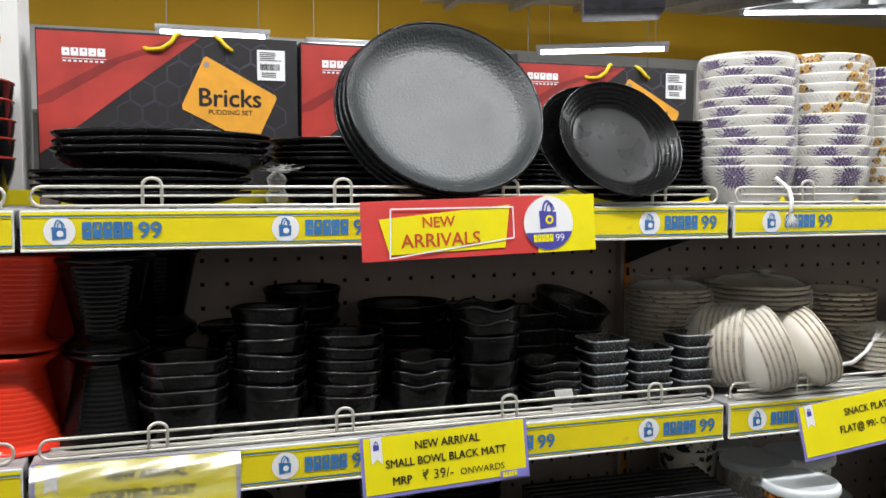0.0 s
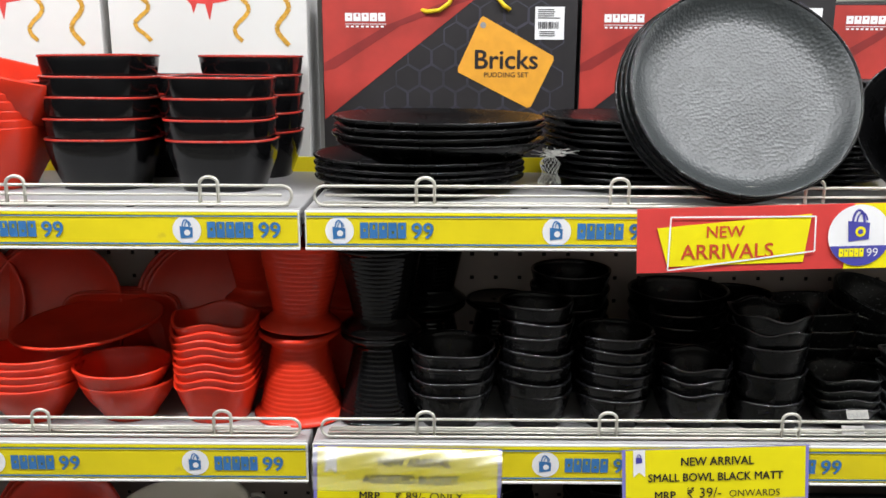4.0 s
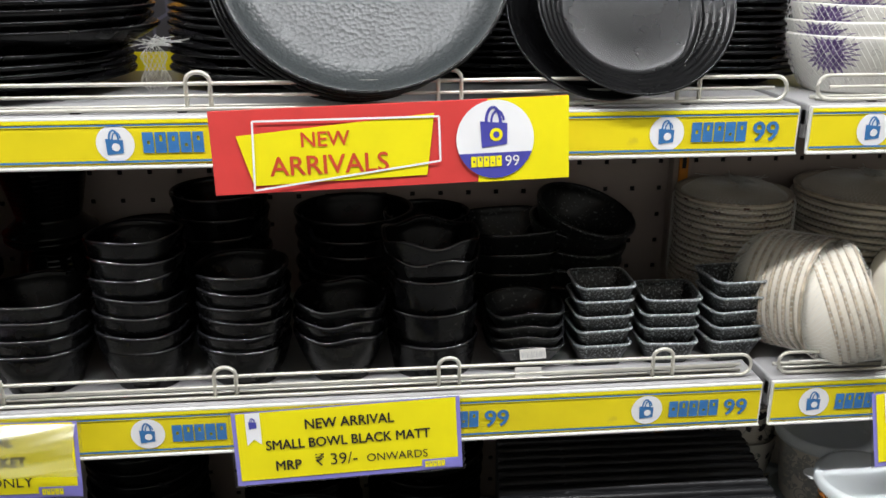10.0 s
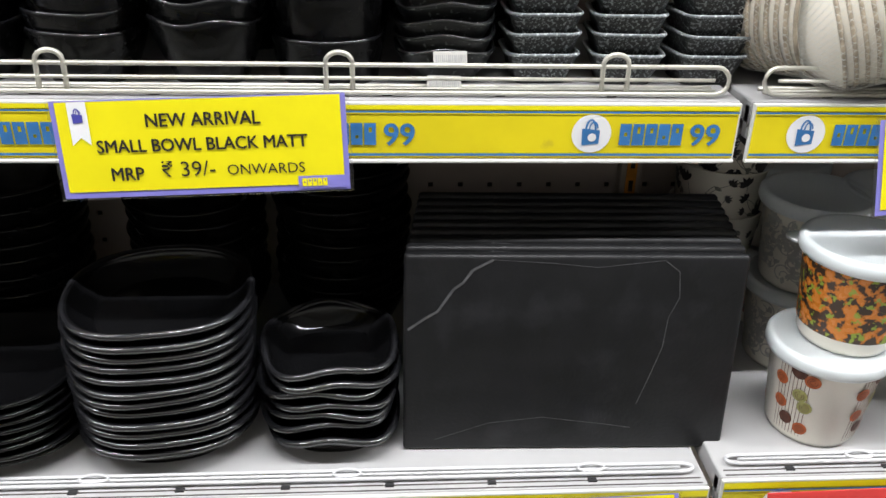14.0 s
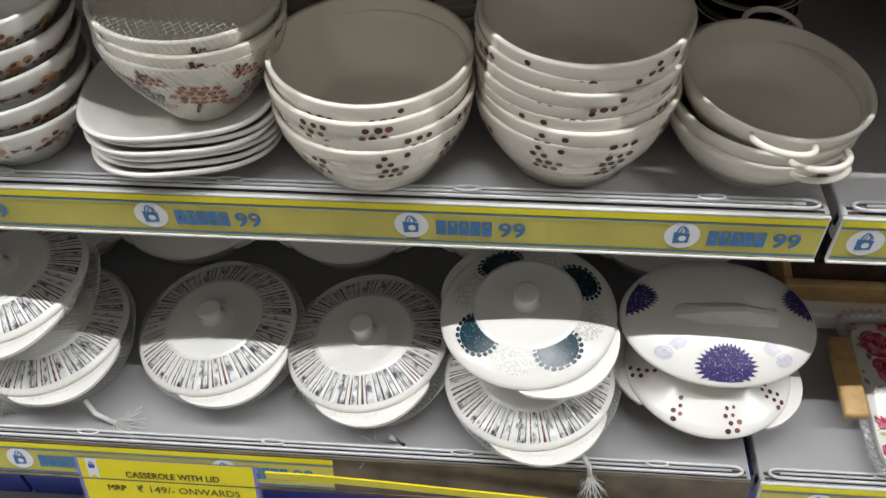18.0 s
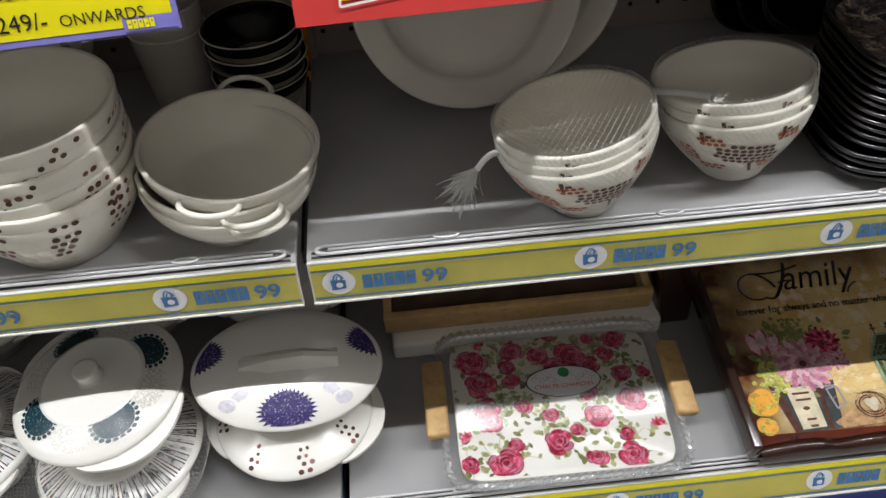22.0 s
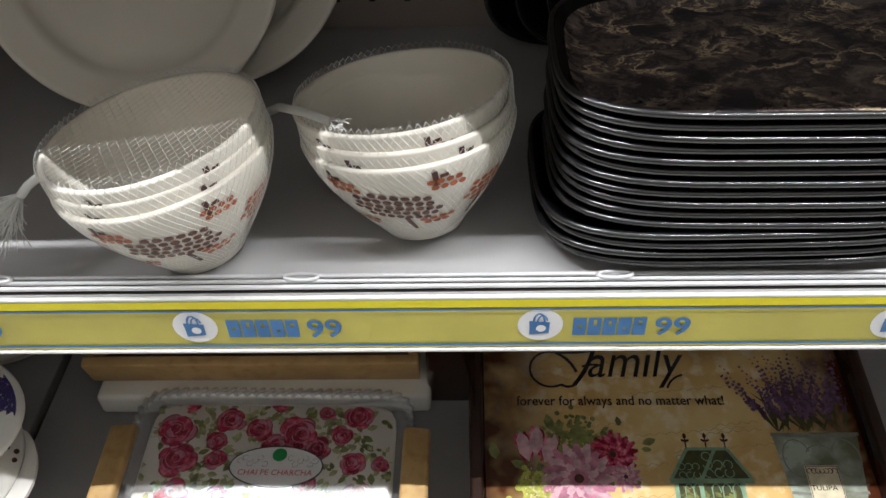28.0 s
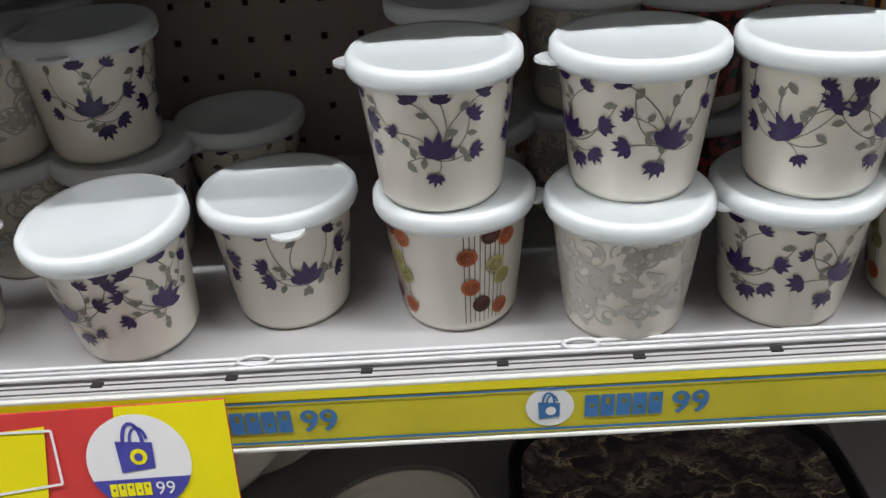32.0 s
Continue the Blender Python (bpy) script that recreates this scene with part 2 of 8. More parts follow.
def bowl_profile(r, h, base, wall=0.003, curve=0.5, foot=0.003, rim=0.0):
    """Outer and inner profile of a bowl: base radius, belly curve (0 straight, 1 round), foot ring."""
    out = [(0, foot * 0.5), (base * 0.86, foot * 0.5), (base * 0.9, 0), (base, 0), (base * 1.01, foot)]
    steps = 7
    for i in range(1, steps + 1):
        t = i / steps
        rr = base + (r - base) * ((1 - curve) * t + curve * math.sin(t * math.pi / 2))
        out.append((rr, foot + (h - foot) * t))
    r1 = out[-1][0] + rim
    lip = wall * 0.62 + 0.0006
    out[-1] = (r1 - 0.0002, h - lip)
    out += [(r1 - lip + lip * math.cos(radians(a)), h - lip + lip * math.sin(radians(a))) for a in (25, 50, 75, 100, 130, 165)]
    for i in range(steps - 1, -1, -1):
        t = i / steps
        rr = base + (r - base) * ((1 - curve) * t + curve * math.sin(t * math.pi / 2)) - wall
        out.append((max(rr, 0.002), max(foot + (h - foot) * t, foot + wall)))
    out.append((0, foot + wall))
    return out


def plate_profile(r, h=0.02, wall=0.0035, well=0.62):
    return [(0, 0.001), (r * well * 0.9, 0.001), (r * well * 0.94, 0), (r * well, 0), (r * well * 1.05, 0.003), (r * 0.9, h * 0.62), (r - 0.001, h - wall),
            (r, h - wall * 0.4), (r - 0.0015, h), (r - 0.005, h - 0.001), (r * 0.88, h * 0.75), (r * well, 0.004 + wall * 0.3), (0, 0.004)]


def rounded_box(w, d, h, bevel=0.003, seg=2):
    """Verts and faces of a box with rounded edges, standing on z = 0, centred in x and y."""
    bm = bmesh.new()
    bmesh.ops.create_cube(bm, size=1)
    for v in bm.verts:
        v.co = (v.co.x * w, v.co.y * d, (v.co.z + 0.5) * h)
    if bevel:
        bmesh.ops.bevel(bm, geom=list(bm.edges), offset=bevel, segments=seg, affect="EDGES", profile=0.5)
    bm.verts.index_update()
    vs = [tuple(v.co) for v in bm.verts]
    fs = [[v.index for v in f.verts] for f in bm.faces]
    bm.free()
    return vs, fs


def shift(geo, x=0, y=0, z=0, m=None):
    vs, fs = geo
    if m is not None:
        vs = [tuple(m @ Vector(v)) for v in vs]
    return [(a + x, b + y, c + z) for a, b, c in vs], fs


def join(*geos):
    vs, fs = [], []
    for v, f in geos:
        o = len(vs)
        vs += v
        fs += [[i + o for i in q] for q in f]
    return vs, fs


def tube(points, r=0.0015, n=8, closed=False):
    """A round wire along points."""
    pts = [Vector(p) for p in points]
    verts, faces = [], []
    k = len(pts)
    up = Vector((0.13, 0.27, 0.95)).normalized()
    for i, p in enumerate(pts):
        a = pts[(i - 1) % k] if closed or i else p
        b = pts[(i + 1) % k] if closed or i < k - 1 else p
        d = (b - a).normalized()
        s = d.cross(up).normalized()
        u = s.cross(d)
        for j in range(n):
            t = TAU * j / n
            verts.append(tuple(p + r * (math.cos(t) * s + math.sin(t) * u)))
    for i in range(k if closed else k - 1):
        for j in range(n):
            i2, j2 = (i + 1) % k, (j + 1) % n
            faces.append((i * n + j, i * n + j2, i2 * n + j2, i2 * n + j))
    if not closed:
        faces.append(list(range(n))[::-1])
        faces.append([(k - 1) * n + j for j in range(n)])
    return verts, faces


def flat(polys, z=0.0):
    """Flat printed shapes in the xz plane, facing -y, z metres proud of it."""
    vs, fs = [], []
    for p in polys:
        o = len(vs)
        vs += [(x, -z, y) for x, y in p]
        fs.append(list(range(o, o + len(p))))
    return vs, fs


def rect(x0, y0, x1, y1):
    return [(x0, y0), (x1, y0), (x1, y1), (x0, y1)]


def disc(x, y, r, n=28, ry=None):
    return [(x + r * math.cos(TAU * i / n), y + (ry or r) * math.sin(TAU * i / n)) for i in range(n)]


def stroke(pts, w):
    """A ribbon along points as quads."""
    out = []
    for (x0, y0), (x1, y1) in zip(pts, pts[1:]):
        d = math.hypot(x1 - x0, y1 - y0) or 1
        nx, ny = -(y1 - y0) / d * w / 2, (x1 - x0) / d * w / 2
        out.append([(x0 - nx, y0 - ny), (x1 - nx, y1 - ny), (x1 + nx, y1 + ny), (x0 + nx, y0 + ny)])
    return out


def arc(x, y, r, a0, a1, n=12, ry=None):
    return [(x + r * math.cos(radians(a0 + (a1 - a0) * i / n)), y + (ry or r) * math.sin(radians(a0 + (a1 - a0) * i / n))) for i in range(n + 1)]


TEXTS = {}


def words(s, size, x=0.0, y=0.0, align="LEFT", shear=0.0, bold=0.0, wide=1.0):
    """Letters of the built-in font as flat shapes (verts, faces) in the xz plane."""
    key = (s, round(shear, 2))
    if key not in TEXTS:
        c = bpy.data.curves.new("words", "FONT")
        c.body, c.size, c.shear, c.resolution_u = s, 1.0, shear, 3
        o = new("words", c)
        bpy.context.view_layer.update()
        me = bpy.data.meshes.new_from_object(o.evaluated_get(bpy.context.evaluated_depsgraph_get()))
        TEXTS[key] = ([tuple(v.co) for v in me.vertices], [list(p.vertices) for p in me.polygons])
        bpy.data.objects.remove(o)
        bpy.data.curves.remove(c)
        bpy.data.meshes.remove(me)
    vs, fs = TEXTS[key]
    xs = [v[0] for v in vs]
    w = (max(xs) - min(xs)) if xs else 0
    off = {"LEFT": 0, "CENTER": -w / 2, "RIGHT": -w}[align] - (min(xs) if xs else 0)
    out = []
    for k, (dx, dz) in enumerate(((0, 0), (-1, 0), (1, 0), (0, -0.7), (0, 0.7)) if bold > 0 else ((0, 0),)):
        out.append(([(x + ((v[0] + off) * wide + dx * bold) * size, -0.00004 * k, y + (v[1] + dz * bold) * size) for v in vs], [list(f) for f in fs]))
    return join(*out)


def block_word(x, y, h, w, n=5):
    """A brand word drawn as plain bold blocks of its size, each with a small slit."""
    out = []
    cw = w / n
    for i in range(n):
        a, b = x + i * cw, x + (i + 0.88) * cw
        m0, m1, q0, q1 = a + (b - a) * 0.40, a + (b - a) * 0.66, y + h * (0.42, 0.55, 0.56, 0.30, 0.58)[i % 5], y + h * (0.60, 0.86, 0.80, 0.44, 0.80)[i % 5]
        out += [rect(a, y, m0, y + h), rect(m1, y, b, y + h), rect(m0, y, m1, q0), rect(m0, q1, m1, y + h)]
    return out


def bag_mark(x, y, r):
    """A plain shopping-bag shape with a round seal: (white disc, dark shapes)."""
    k = r / 0.0165
    body = [(x - 0.0075 * k, y - 0.010 * k), (x + 0.0065 * k, y - 0.0085 * k), (x + 0.0068 * k, y + 0.003 * k), (x - 0.0082 * k, y + 0.0045 * k)]
    hand = stroke(arc(x - 0.001 * k, y + 0.003 * k, 0.004 * k, 0, 180, 10, 0.009 * k), 0.0016 * k) + stroke(arc(x + 0.0014 * k, y + 0.0035 * k, 0.0035 * k, 10, 180, 10, 0.0065 * k), 0.0012 * k)
    return disc(x, y, r), [body] + hand, disc(x + 0.0005 * k, y - 0.003 * k, 0.0036 * k, 16), disc(x + 0.0005 * k, y - 0.003 * k, 0.0018 * k, 12)


# ---- room ----
def slab(name, x0, x1, y0, y1, z0, z1, material, label):
    vs, fs = rounded_box(x1 - x0, y1 - y0, z1 - z0, 0)
    ob = new(name, mesh(name, *shift((vs, fs), (x0 + x1) / 2, (y0 + y1) / 2, z0), material, False))
    return tagged(ob, label, "", "", "structure")


slab("floor", -7, 9, -2.2, 10.2, -0.12, -0.004, M["grout"], "dark grout bed under the shop's floor tiles")
slab("floor_west", -7, -1.5, -1.0, 10.1, -0.004, 0.0, M["floor"], "pale glossy shop floor beside the rack")
slab("floor_east", 2.7, 9, -1.0, 10.1, -0.004, 0.0, M["floor"], "pale glossy shop floor beside the rack")
slab("floor_north", -1.5, 2.7, 1.5, 10.1, -0.004, 0.0, M["floor"], "pale glossy shop floor behind the rack")
slab("ceiling", -7, 9, -2.2, 10.2, CEILING, CEILING + 0.1, M["ceiling"], "off-white painted shop ceiling")
# unseen wall in two tones, added to shape the light bounced into the shelves
slab("wall_south", -7, 9, -1.1, -1.0, 1.5, CEILING, M["bouncewall"], "unseen cream wall added across the aisle for bounce light")
slab("wall_south_lower", -7, 9, -1.1, -1.0, 0, 1.5, M["bouncedark"], "unseen dark lower wall added across the aisle to limit bounce")
slab("wall_north", -7, 9, 10.1, 10.2, 0, CEILING, M["wall"], "white shop wall below the yellow band")
slab("wall_west", -7.1, -7, -2.2, 10.2, 0, CEILING, M["wall"], "plain white shop side wall")
slab("wall_east", 9, 9.1, -2.2, 10.2, 0, CEILING, M["wall"], "plain white shop side wall")


# ---- lamps ----
def batten(x, y, z, length=1.2, watts=22.0, turn=0.0):
    t = thing("tube_light", pose(x, y, z, 0, 0, turn), "white ceiling batten with a bare glowing tube", "tube light", "ceiling tube lights")
    part("housing", mesh("housing", *rounded_box(length, 0.05, 0.035, 0.004), M["wirew"]), t)
    part("tube", mesh("tube", *tube([(-length / 2 + 0.03, 0, -0.016), (length / 2 - 0.03, 0, -0.016)], 0.013, 12), M["tube"]), t)
    for sx in (-1, 1):
        part("holder", mesh("holder", *shift(rounded_box(0.03, 0.03, 0.035, 0.003), sx * (length / 2 - 0.02), 0, -0.032), M["wirew"]), t)
    if z < CEILING - 0.1:
        for sx in (-0.4, 0.4):
            part("hanger", mesh("hanger", *tube([(sx * length, 0, 0.033), (sx * length, 0.002, CEILING - z + 0.005)], 0.003, 6), M["wirew"]), t)
    la = bpy.data.lights.new("tube_lamp", "AREA")
    la.shape, la.size, la.size_y, la.energy, la.color = "RECTANGLE", length - 0.06, 0.026, watts, (0.97, 0.98, 1.0)
    lo = new("tube_lamp", la)
    lo.matrix_basis = pose(x, y, z - 0.031, 0, 0, turn)
    return t


for x in (-2.4, -0.9, 0.6, 2.1, 3.6):
    batten(x, 0.58, 2.62, 1.2, 29.0)
for x in (-2.0, 0.6, 3.2):
    batten(x, 2.6, CEILING - 0.06)
    batten(x + 1, 5.2, CEILING - 0.06)


# ---- shelving ----
def perforated(w, z0, z1, pitch=0.0365, hole=0.0062):
    """A board with square holes: a grid of cells, each with a ring of faces round its hole."""
    nx, nz = int(w / pitch), int((z1 - z0) / pitch)
    ox = (w - nx * pitch) / 2
    vs, fs = [], []
    for i in range(nx):
        for k in range(nz):
            x, z = ox + i * pitch, z0 + k * pitch
            xl = 0 if i == 0 else x
            xr = w if i == nx - 1 else x + pitch
            zt = z1 if k == nz - 1 else z + pitch
            cx, cz, h = x + pitch / 2, z + pitch / 2, hole / 2
            o = len(vs)
            vs += [(xl, 0, z), (xr, 0, z), (xr, 0, zt), (xl, 0, zt), (cx - h, 0, cz - h), (cx + h, 0, cz - h), (cx + h, 0, cz + h), (cx - h, 0, cz + h),
                   (cx - h, 0.002, cz - h), (cx + h, 0.002, cz - h), (cx + h, 0.002, cz + h), (cx - h, 0.002, cz + h)]
            for a in range(4):
                b = (a + 1) % 4
                fs += [(o + a, o + b, o + 4 + b, o + 4 + a), (o + 4 + a, o + 4 + b, o + 8 + b, o + 8 + a)]
    seen, at = {}, []
    for v in vs:
        at.append(seen.setdefault(tuple(round(c, 5) for c in v), len(seen)))
    return list(seen), [[at[i] for i in f] for f in fs]


def label_strip(w, offset, period, h, olive, covered=()):
    """The printed strip of one shelf: yellow card, white discs, blue print."""
    card = [rect(0.004, 0, w - 0.004, h)]
    edge = 0.855 if olive else 0.92
    top, whites, blues, seals = [rect(0.004, h * edge, w - 0.004, h)], [], [], []
    lines = [rect(0.004, h * 0.05, w - 0.004, h * 0.10), rect(0.004, h * (edge - 0.055), w - 0.004, h * (edge - 0.02))]
    nums = []
    x = offset
    while x < w - 0.02:
        whites.append((x, h * 0.48))
        room = w - 0.006 - (x + 0.023)
        if room > 0.095:
            blues += block_word(x + 0.0235, h * 0.26, 0.0185, 0.054)
            nums.append(words("99", 0.0262, x + 0.083, h * 0.26, bold=0.022))
        x += period
    return flat(card), flat(top, 0.0004), whites, flat(lines, 0.0009), flat(blues, 0.0009), nums


OFFSETS = {("a", 0): (0.038, 0.2495), ("a", 1): (0.030, 0.2495), ("b", 0): (0.042, 0.2488), ("b", 1): (0.034, 0.2528), ("b", 2): (0.030, 0.2530), ("b", 3): (0.030, 0.2528),
           ("b", 4): (0.052, 0.2525), ("c", 0): (0.066, 0.2500), ("c", 1): (0.050, 0.2525), ("c", 2): (0.058, 0.2525), ("c", 3): (0.030, 0.2525), ("c", 4): (0.070, 0.2525)}
STRIP = {0: 0.040, 1: 0.045, 2: 0.046, 3: 0.050, 4: 0.050}
RAIL_TILT = {0: 0, 1: 0, 2: -2, 3: 0, 4: -14}


# solid block; the slot's inner shade is its colour
SLOT = mesh("slot", *rounded_box(0.008, 0.005, 0.0016, 0), M["dark"], False)
MARK, BAG, SEAL_, SEALR = bag_mark(0, 0, 0.0165)
MARK = mesh("round_mark", *flat([MARK], 0.0055), M["white"], False)
BAG = mesh("bag_print", *flat(BAG, 0.0059), M["blue"], False)
SEAL_ = mesh("seal", *flat([SEAL_], 0.0063), M["white"], False)


def shelf(bay, i):
    x, z, f = BAYS[bay], LEVELS[i] + RAISE.get((bay, i), 0), FRONTS[i]
    back = 1.62 if i == 0 else BACK - 0.004
    t = thing("shelf", pose(x, f, z), "light grey painted steel shop shelf with a yellow price strip", "shelf", "shelves of the display rack")
    d = back - f
    w = BAY - 0.004
    deck = join(shift(rounded_box(w, d, 0.022, 0.002), BAY / 2, d / 2, -0.022), shift(rounded_box(w, 0.012, 0.03, 0.002), BAY / 2, 0.008, -0.034))
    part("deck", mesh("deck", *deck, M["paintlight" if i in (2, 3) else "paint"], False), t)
    for k in range(9):
        part("slot", SLOT, t, m=pose(0.07 + 0.0925 * k, 0.012 if i < 2 else 0.0085, -0.0004))
    if i > 1:
        for gy, gw in ((0.0022, 0.0028 if i > 2 else 0.0012), (0.0085, 0.0034 if i > 2 else 0.0014)):
            part("edge_channel", mesh("edge_channel", *shift(rounded_box(w - 0.01, gw, 0.001, 0), BAY / 2, gy, -0.0006), M["groove"], False), t)
    h = STRIP[i]
    lift = -0.003
    loose = (bay, i) == ("b", 4)
    rail = part("price_rail", mesh("price_rail", *join(shift(rounded_box(w, 0.004, h + 0.004, 0.001), BAY / 2, -0.0025, -h - 0.002),
                                                    shift(rounded_box(w, 0.006, 0.003, 0.001), BAY / 2, -0.004, -h - 0.004)), M["barerail"] if loose else M["rail"], False), t,
                m=pose(0, 0, lift, RAIL_TILT[i]))
    o, p = OFFSETS.get((bay, i), (0.05, 0.2525))
    card, top, whites, lines, blues, nums = label_strip(0.44 if loose else BAY, o, p, h, i > 1)
    m = pose(0, -0.0050, -h)
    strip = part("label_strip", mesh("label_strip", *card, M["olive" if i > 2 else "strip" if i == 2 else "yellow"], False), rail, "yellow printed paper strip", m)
    for mx, mz in whites:
        for nm, me in (("round_mark", MARK), ("bag_print", BAG), ("seal", SEAL_)):
            part(nm, me, rail, m=pose(mx, 0, mz - h))
    for nm, g, mt in (("top_edge", top, "brightyellow"), ("lines_print", lines, "blue"), ("words_print", join(blues, *[shift(q, 0, -0.0009, 0) for q in nums]), "blue")):
        g2 = shift(g, 0, -0.0050, -h)
        part(nm, mesh(nm, *g2, M[mt], False), rail)
    return t


def guard(bay, i):
    """The wire guard on a shelf's front edge: upright on the two top shelves, folded flat on the lower ones."""
    x, z, f = BAYS[bay], LEVELS[i] + RAISE.get((bay, i), 0), FRONTS[i]
    up = i < 2
    t = thing("wire_guard", pose(x + BAY / 2, f + (0.004 if up else 0.006), z + 0.0035), "cream coated steel wire guard clipped along a shelf edge" if up else
              "white wire guard folded flat on the shelf edge", "wire guard", "wire guards of the shelves")
    mt = M["wire"] if up else M["wirew"]
    L = BAY / 2 - 0.012
    def P(u, v):
        return (u, 0.003 + 0.10 * v, v) if up else (u, (0.007 if i == 2 else -0.004) + v * 0.5, 0.0008)
    hgt = 0.022
    pts = []
    for k in range(9):
        a = radians(90 + 180 * k / 8)
        pts.append(P(-L + hgt * 0.5 + hgt * 0.5 * math.cos(a), hgt * 0.5 + 0.5 * hgt * math.sin(a)))
    for k in range(9):
        a = radians(-90 + 180 * k / 8)
        pts.append(P(L - hgt * 0.5 + hgt * 0.5 * math.cos(a), hgt * 0.5 + 0.5 * hgt * math.sin(a)))
    part("outer_wire", mesh("outer_wire", *tube(pts, 0.0019, 8, True), mt), t)
    part("middle_wire", mesh("middle_wire", *tube([P(-L + 0.012, hgt * 0.52), P(L - 0.012, hgt * 0.52)], 0.0016, 8), mt), t)
    if up:
        for y_ in (0.016, 0.026):
            part("rear_wire", mesh("rear_wire", *tube([(-L + 0.006, y_, -0.0012), (L - 0.006, y_, -0.0012)], 0.0019, 8), mt), t)
    for k in range(4):
        cx = -L + 0.128 + 0.2235 * k
        lp = []
        if up:
            lp = [(cx - 0.0105, 0.004, 0), (cx - 0.0105, 0.0048, 0.024)] + [(cx + 0.0105 * math.cos(radians(180 - 180 * q / 8)), 0.005, 0.024 + 0.008 * math.sin(radians(180 * q / 8))) for q in range(1, 8)] + [(cx + 0.0105, 0.0048, 0.024), (cx + 0.0105, 0.004, 0)]
        else:
            lp = [(cx + 0.0125 * math.cos(TAU * q / 20), (0.013 if i == 2 else 0.004) + (0.0050 if i == 2 else 0.0032) * math.sin(TAU * q / 20), 0.0028) for q in range(21)]
        part("loop", mesh("loop", *tube(lp, 0.0021 if up else 0.0016, 8), mt), t)
    return t


for bay in "abcd":
    x = BAYS[bay]
    unit = tagged(new("back_panel", mesh("back_panel", *shift(perforated(BAY, 0.06, 1.474), x, BACK, 0), M["peg"], False)), "taupe perforated steel back panel of the display rack", "", "", "structure")
    # added near-black sheet gives the panel's holes their shade
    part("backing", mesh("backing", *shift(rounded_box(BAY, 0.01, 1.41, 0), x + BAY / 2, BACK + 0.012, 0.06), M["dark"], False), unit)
    up = thing("rack_upright", pose(x - 0.003, BACK - 0.013, 0), "orange and black slotted steel upright of the display rack", "upright", "rack uprights")
    part("post", mesh("post", *shift(rounded_box(0.026, 0.02, 1.5, 0.002), 0, 0.006, 0), M["peg"], False), up)
    part("slot_face", mesh("slot_face", *shift(rounded_box(0.012, 0.003, 1.46, 0), 0, -0.005, 0.01), M["orange"], False), up, "worn orange slotted face")
    # solid near-black blocks in place of the shaded upright slots
    holes = join(*[shift(rounded_box(0.005, 0.002, 0.014, 0), 0, -0.0067, 0.06 + 0.03 * k) for k in range(46)])
    part("slots", mesh("slots", *holes, M["dark"], False), up)
    for i in range(5):
        shelf(bay, i)
        guard(bay, i)
        br = thing("shelf_bracket", pose(x - 0.006, BACK - 0.02, LEVELS[i] - 0.022), "dark painted steel bracket under a shelf", "bracket", "shelf brackets")
        d = BACK - FRONTS[i] - 0.06
        vs = [(a, b, c) for a in (-0.0015, 0.0015) for b, c in ((0, -0.085), (0, -0.001), (-d, -0.001), (-d, -0.02), (-0.10, -0.055))]
        part("plate", mesh("plate", vs, [(4, 3, 2, 1, 0), (5, 6, 7, 8, 9)] + [(k, (k + 1) % 5, 5 + (k + 1) % 5, 5 + k) for k in range(5)], M["dark"], False), br)
    pl = slab("plinth", x + 0.002, x + BAY - 0.002, FRONTS[4] + 0.02, BACK, 0.0, LEVELS[4] - 0.024, M["plinth"], "blue painted kick plinth under the bottom shelf")


# ---- more materials ----
M["purple"] = surf("purple_print", (0.030, 0.015, 0.085), 0.3, vary=0.15, scale=200)
M["aster"] = surf("purple_aster_print", (0.085, 0.045, 0.165), 0.3, vary=0.3, scale=260, col2=(0.20, 0.13, 0.30), mask=(0.45, 0.62))
M["sage"] = surf("grey_green_print", (0.20, 0.20, 0.17), 0.35, vary=0.15, scale=200)
M["scroll"] = surf("pale_grey_print", (0.44, 0.43, 0.40), 0.35, vary=0.1, scale=200)
M["maroon"] = surf("maroon_print", (0.20, 0.045, 0.035), 0.35, vary=0.2, scale=150)
M["brown"] = surf("brown_print", (0.110, 0.044, 0.030), 0.35, vary=0.25, scale=150, spec=0.2)
M["tan"] = surf("tan_print", (0.55, 0.32, 0.15), 0.35, vary=0.3, scale=150)
M["rust"] = surf("rust_print", (0.48, 0.125, 0.045), 0.35, vary=0.2, scale=150, spec=0.25)
M["slateblue"] = surf("dark_bucket_print", (0.05, 0.055, 0.06), 0.3, vary=0.3, scale=60)
M["vase"] = surf("weathered_green_pot_print", (0.15, 0.155, 0.095), 0.25, vary=0.3, scale=26, col2=(0.34, 0.39, 0.33), mask=(0.42, 0.62))
M["taupe"] = surf("taupe_print", (0.135, 0.052, 0.036), 0.35, vary=0.2, scale=150, spec=0.2)
M["ochre"] = surf("ochre_print", (0.75, 0.40, 0.05), 0.35, vary=0.25, scale=180)
M["greendot"] = surf("olive_dot_print", (0.34, 0.33, 0.11), 0.35, vary=0.2, scale=180)
M["teal"] = surf("teal_print", (0.006, 0.045, 0.065), 0.25, vary=0.3, scale=220, spots=(520, 0.62, 0.68, (0.30, 0.42, 0.44)))
M["mandala"] = surf("purple_mandala_print", (0.055, 0.042, 0.17), 0.25, vary=0.2, scale=240, spots=(480, 0.60, 0.66, (0.40, 0.36, 0.52)))
M["mauve"] = surf("pale_mauve_print", (0.66, 0.64, 0.70), 0.3, vary=0.1, scale=200)
M["lace"] = surf("pale_lace_print", (0.60, 0.59, 0.54), 0.3, spots=(420, 0.5, 0.56, (0.80, 0.78, 0.72)))
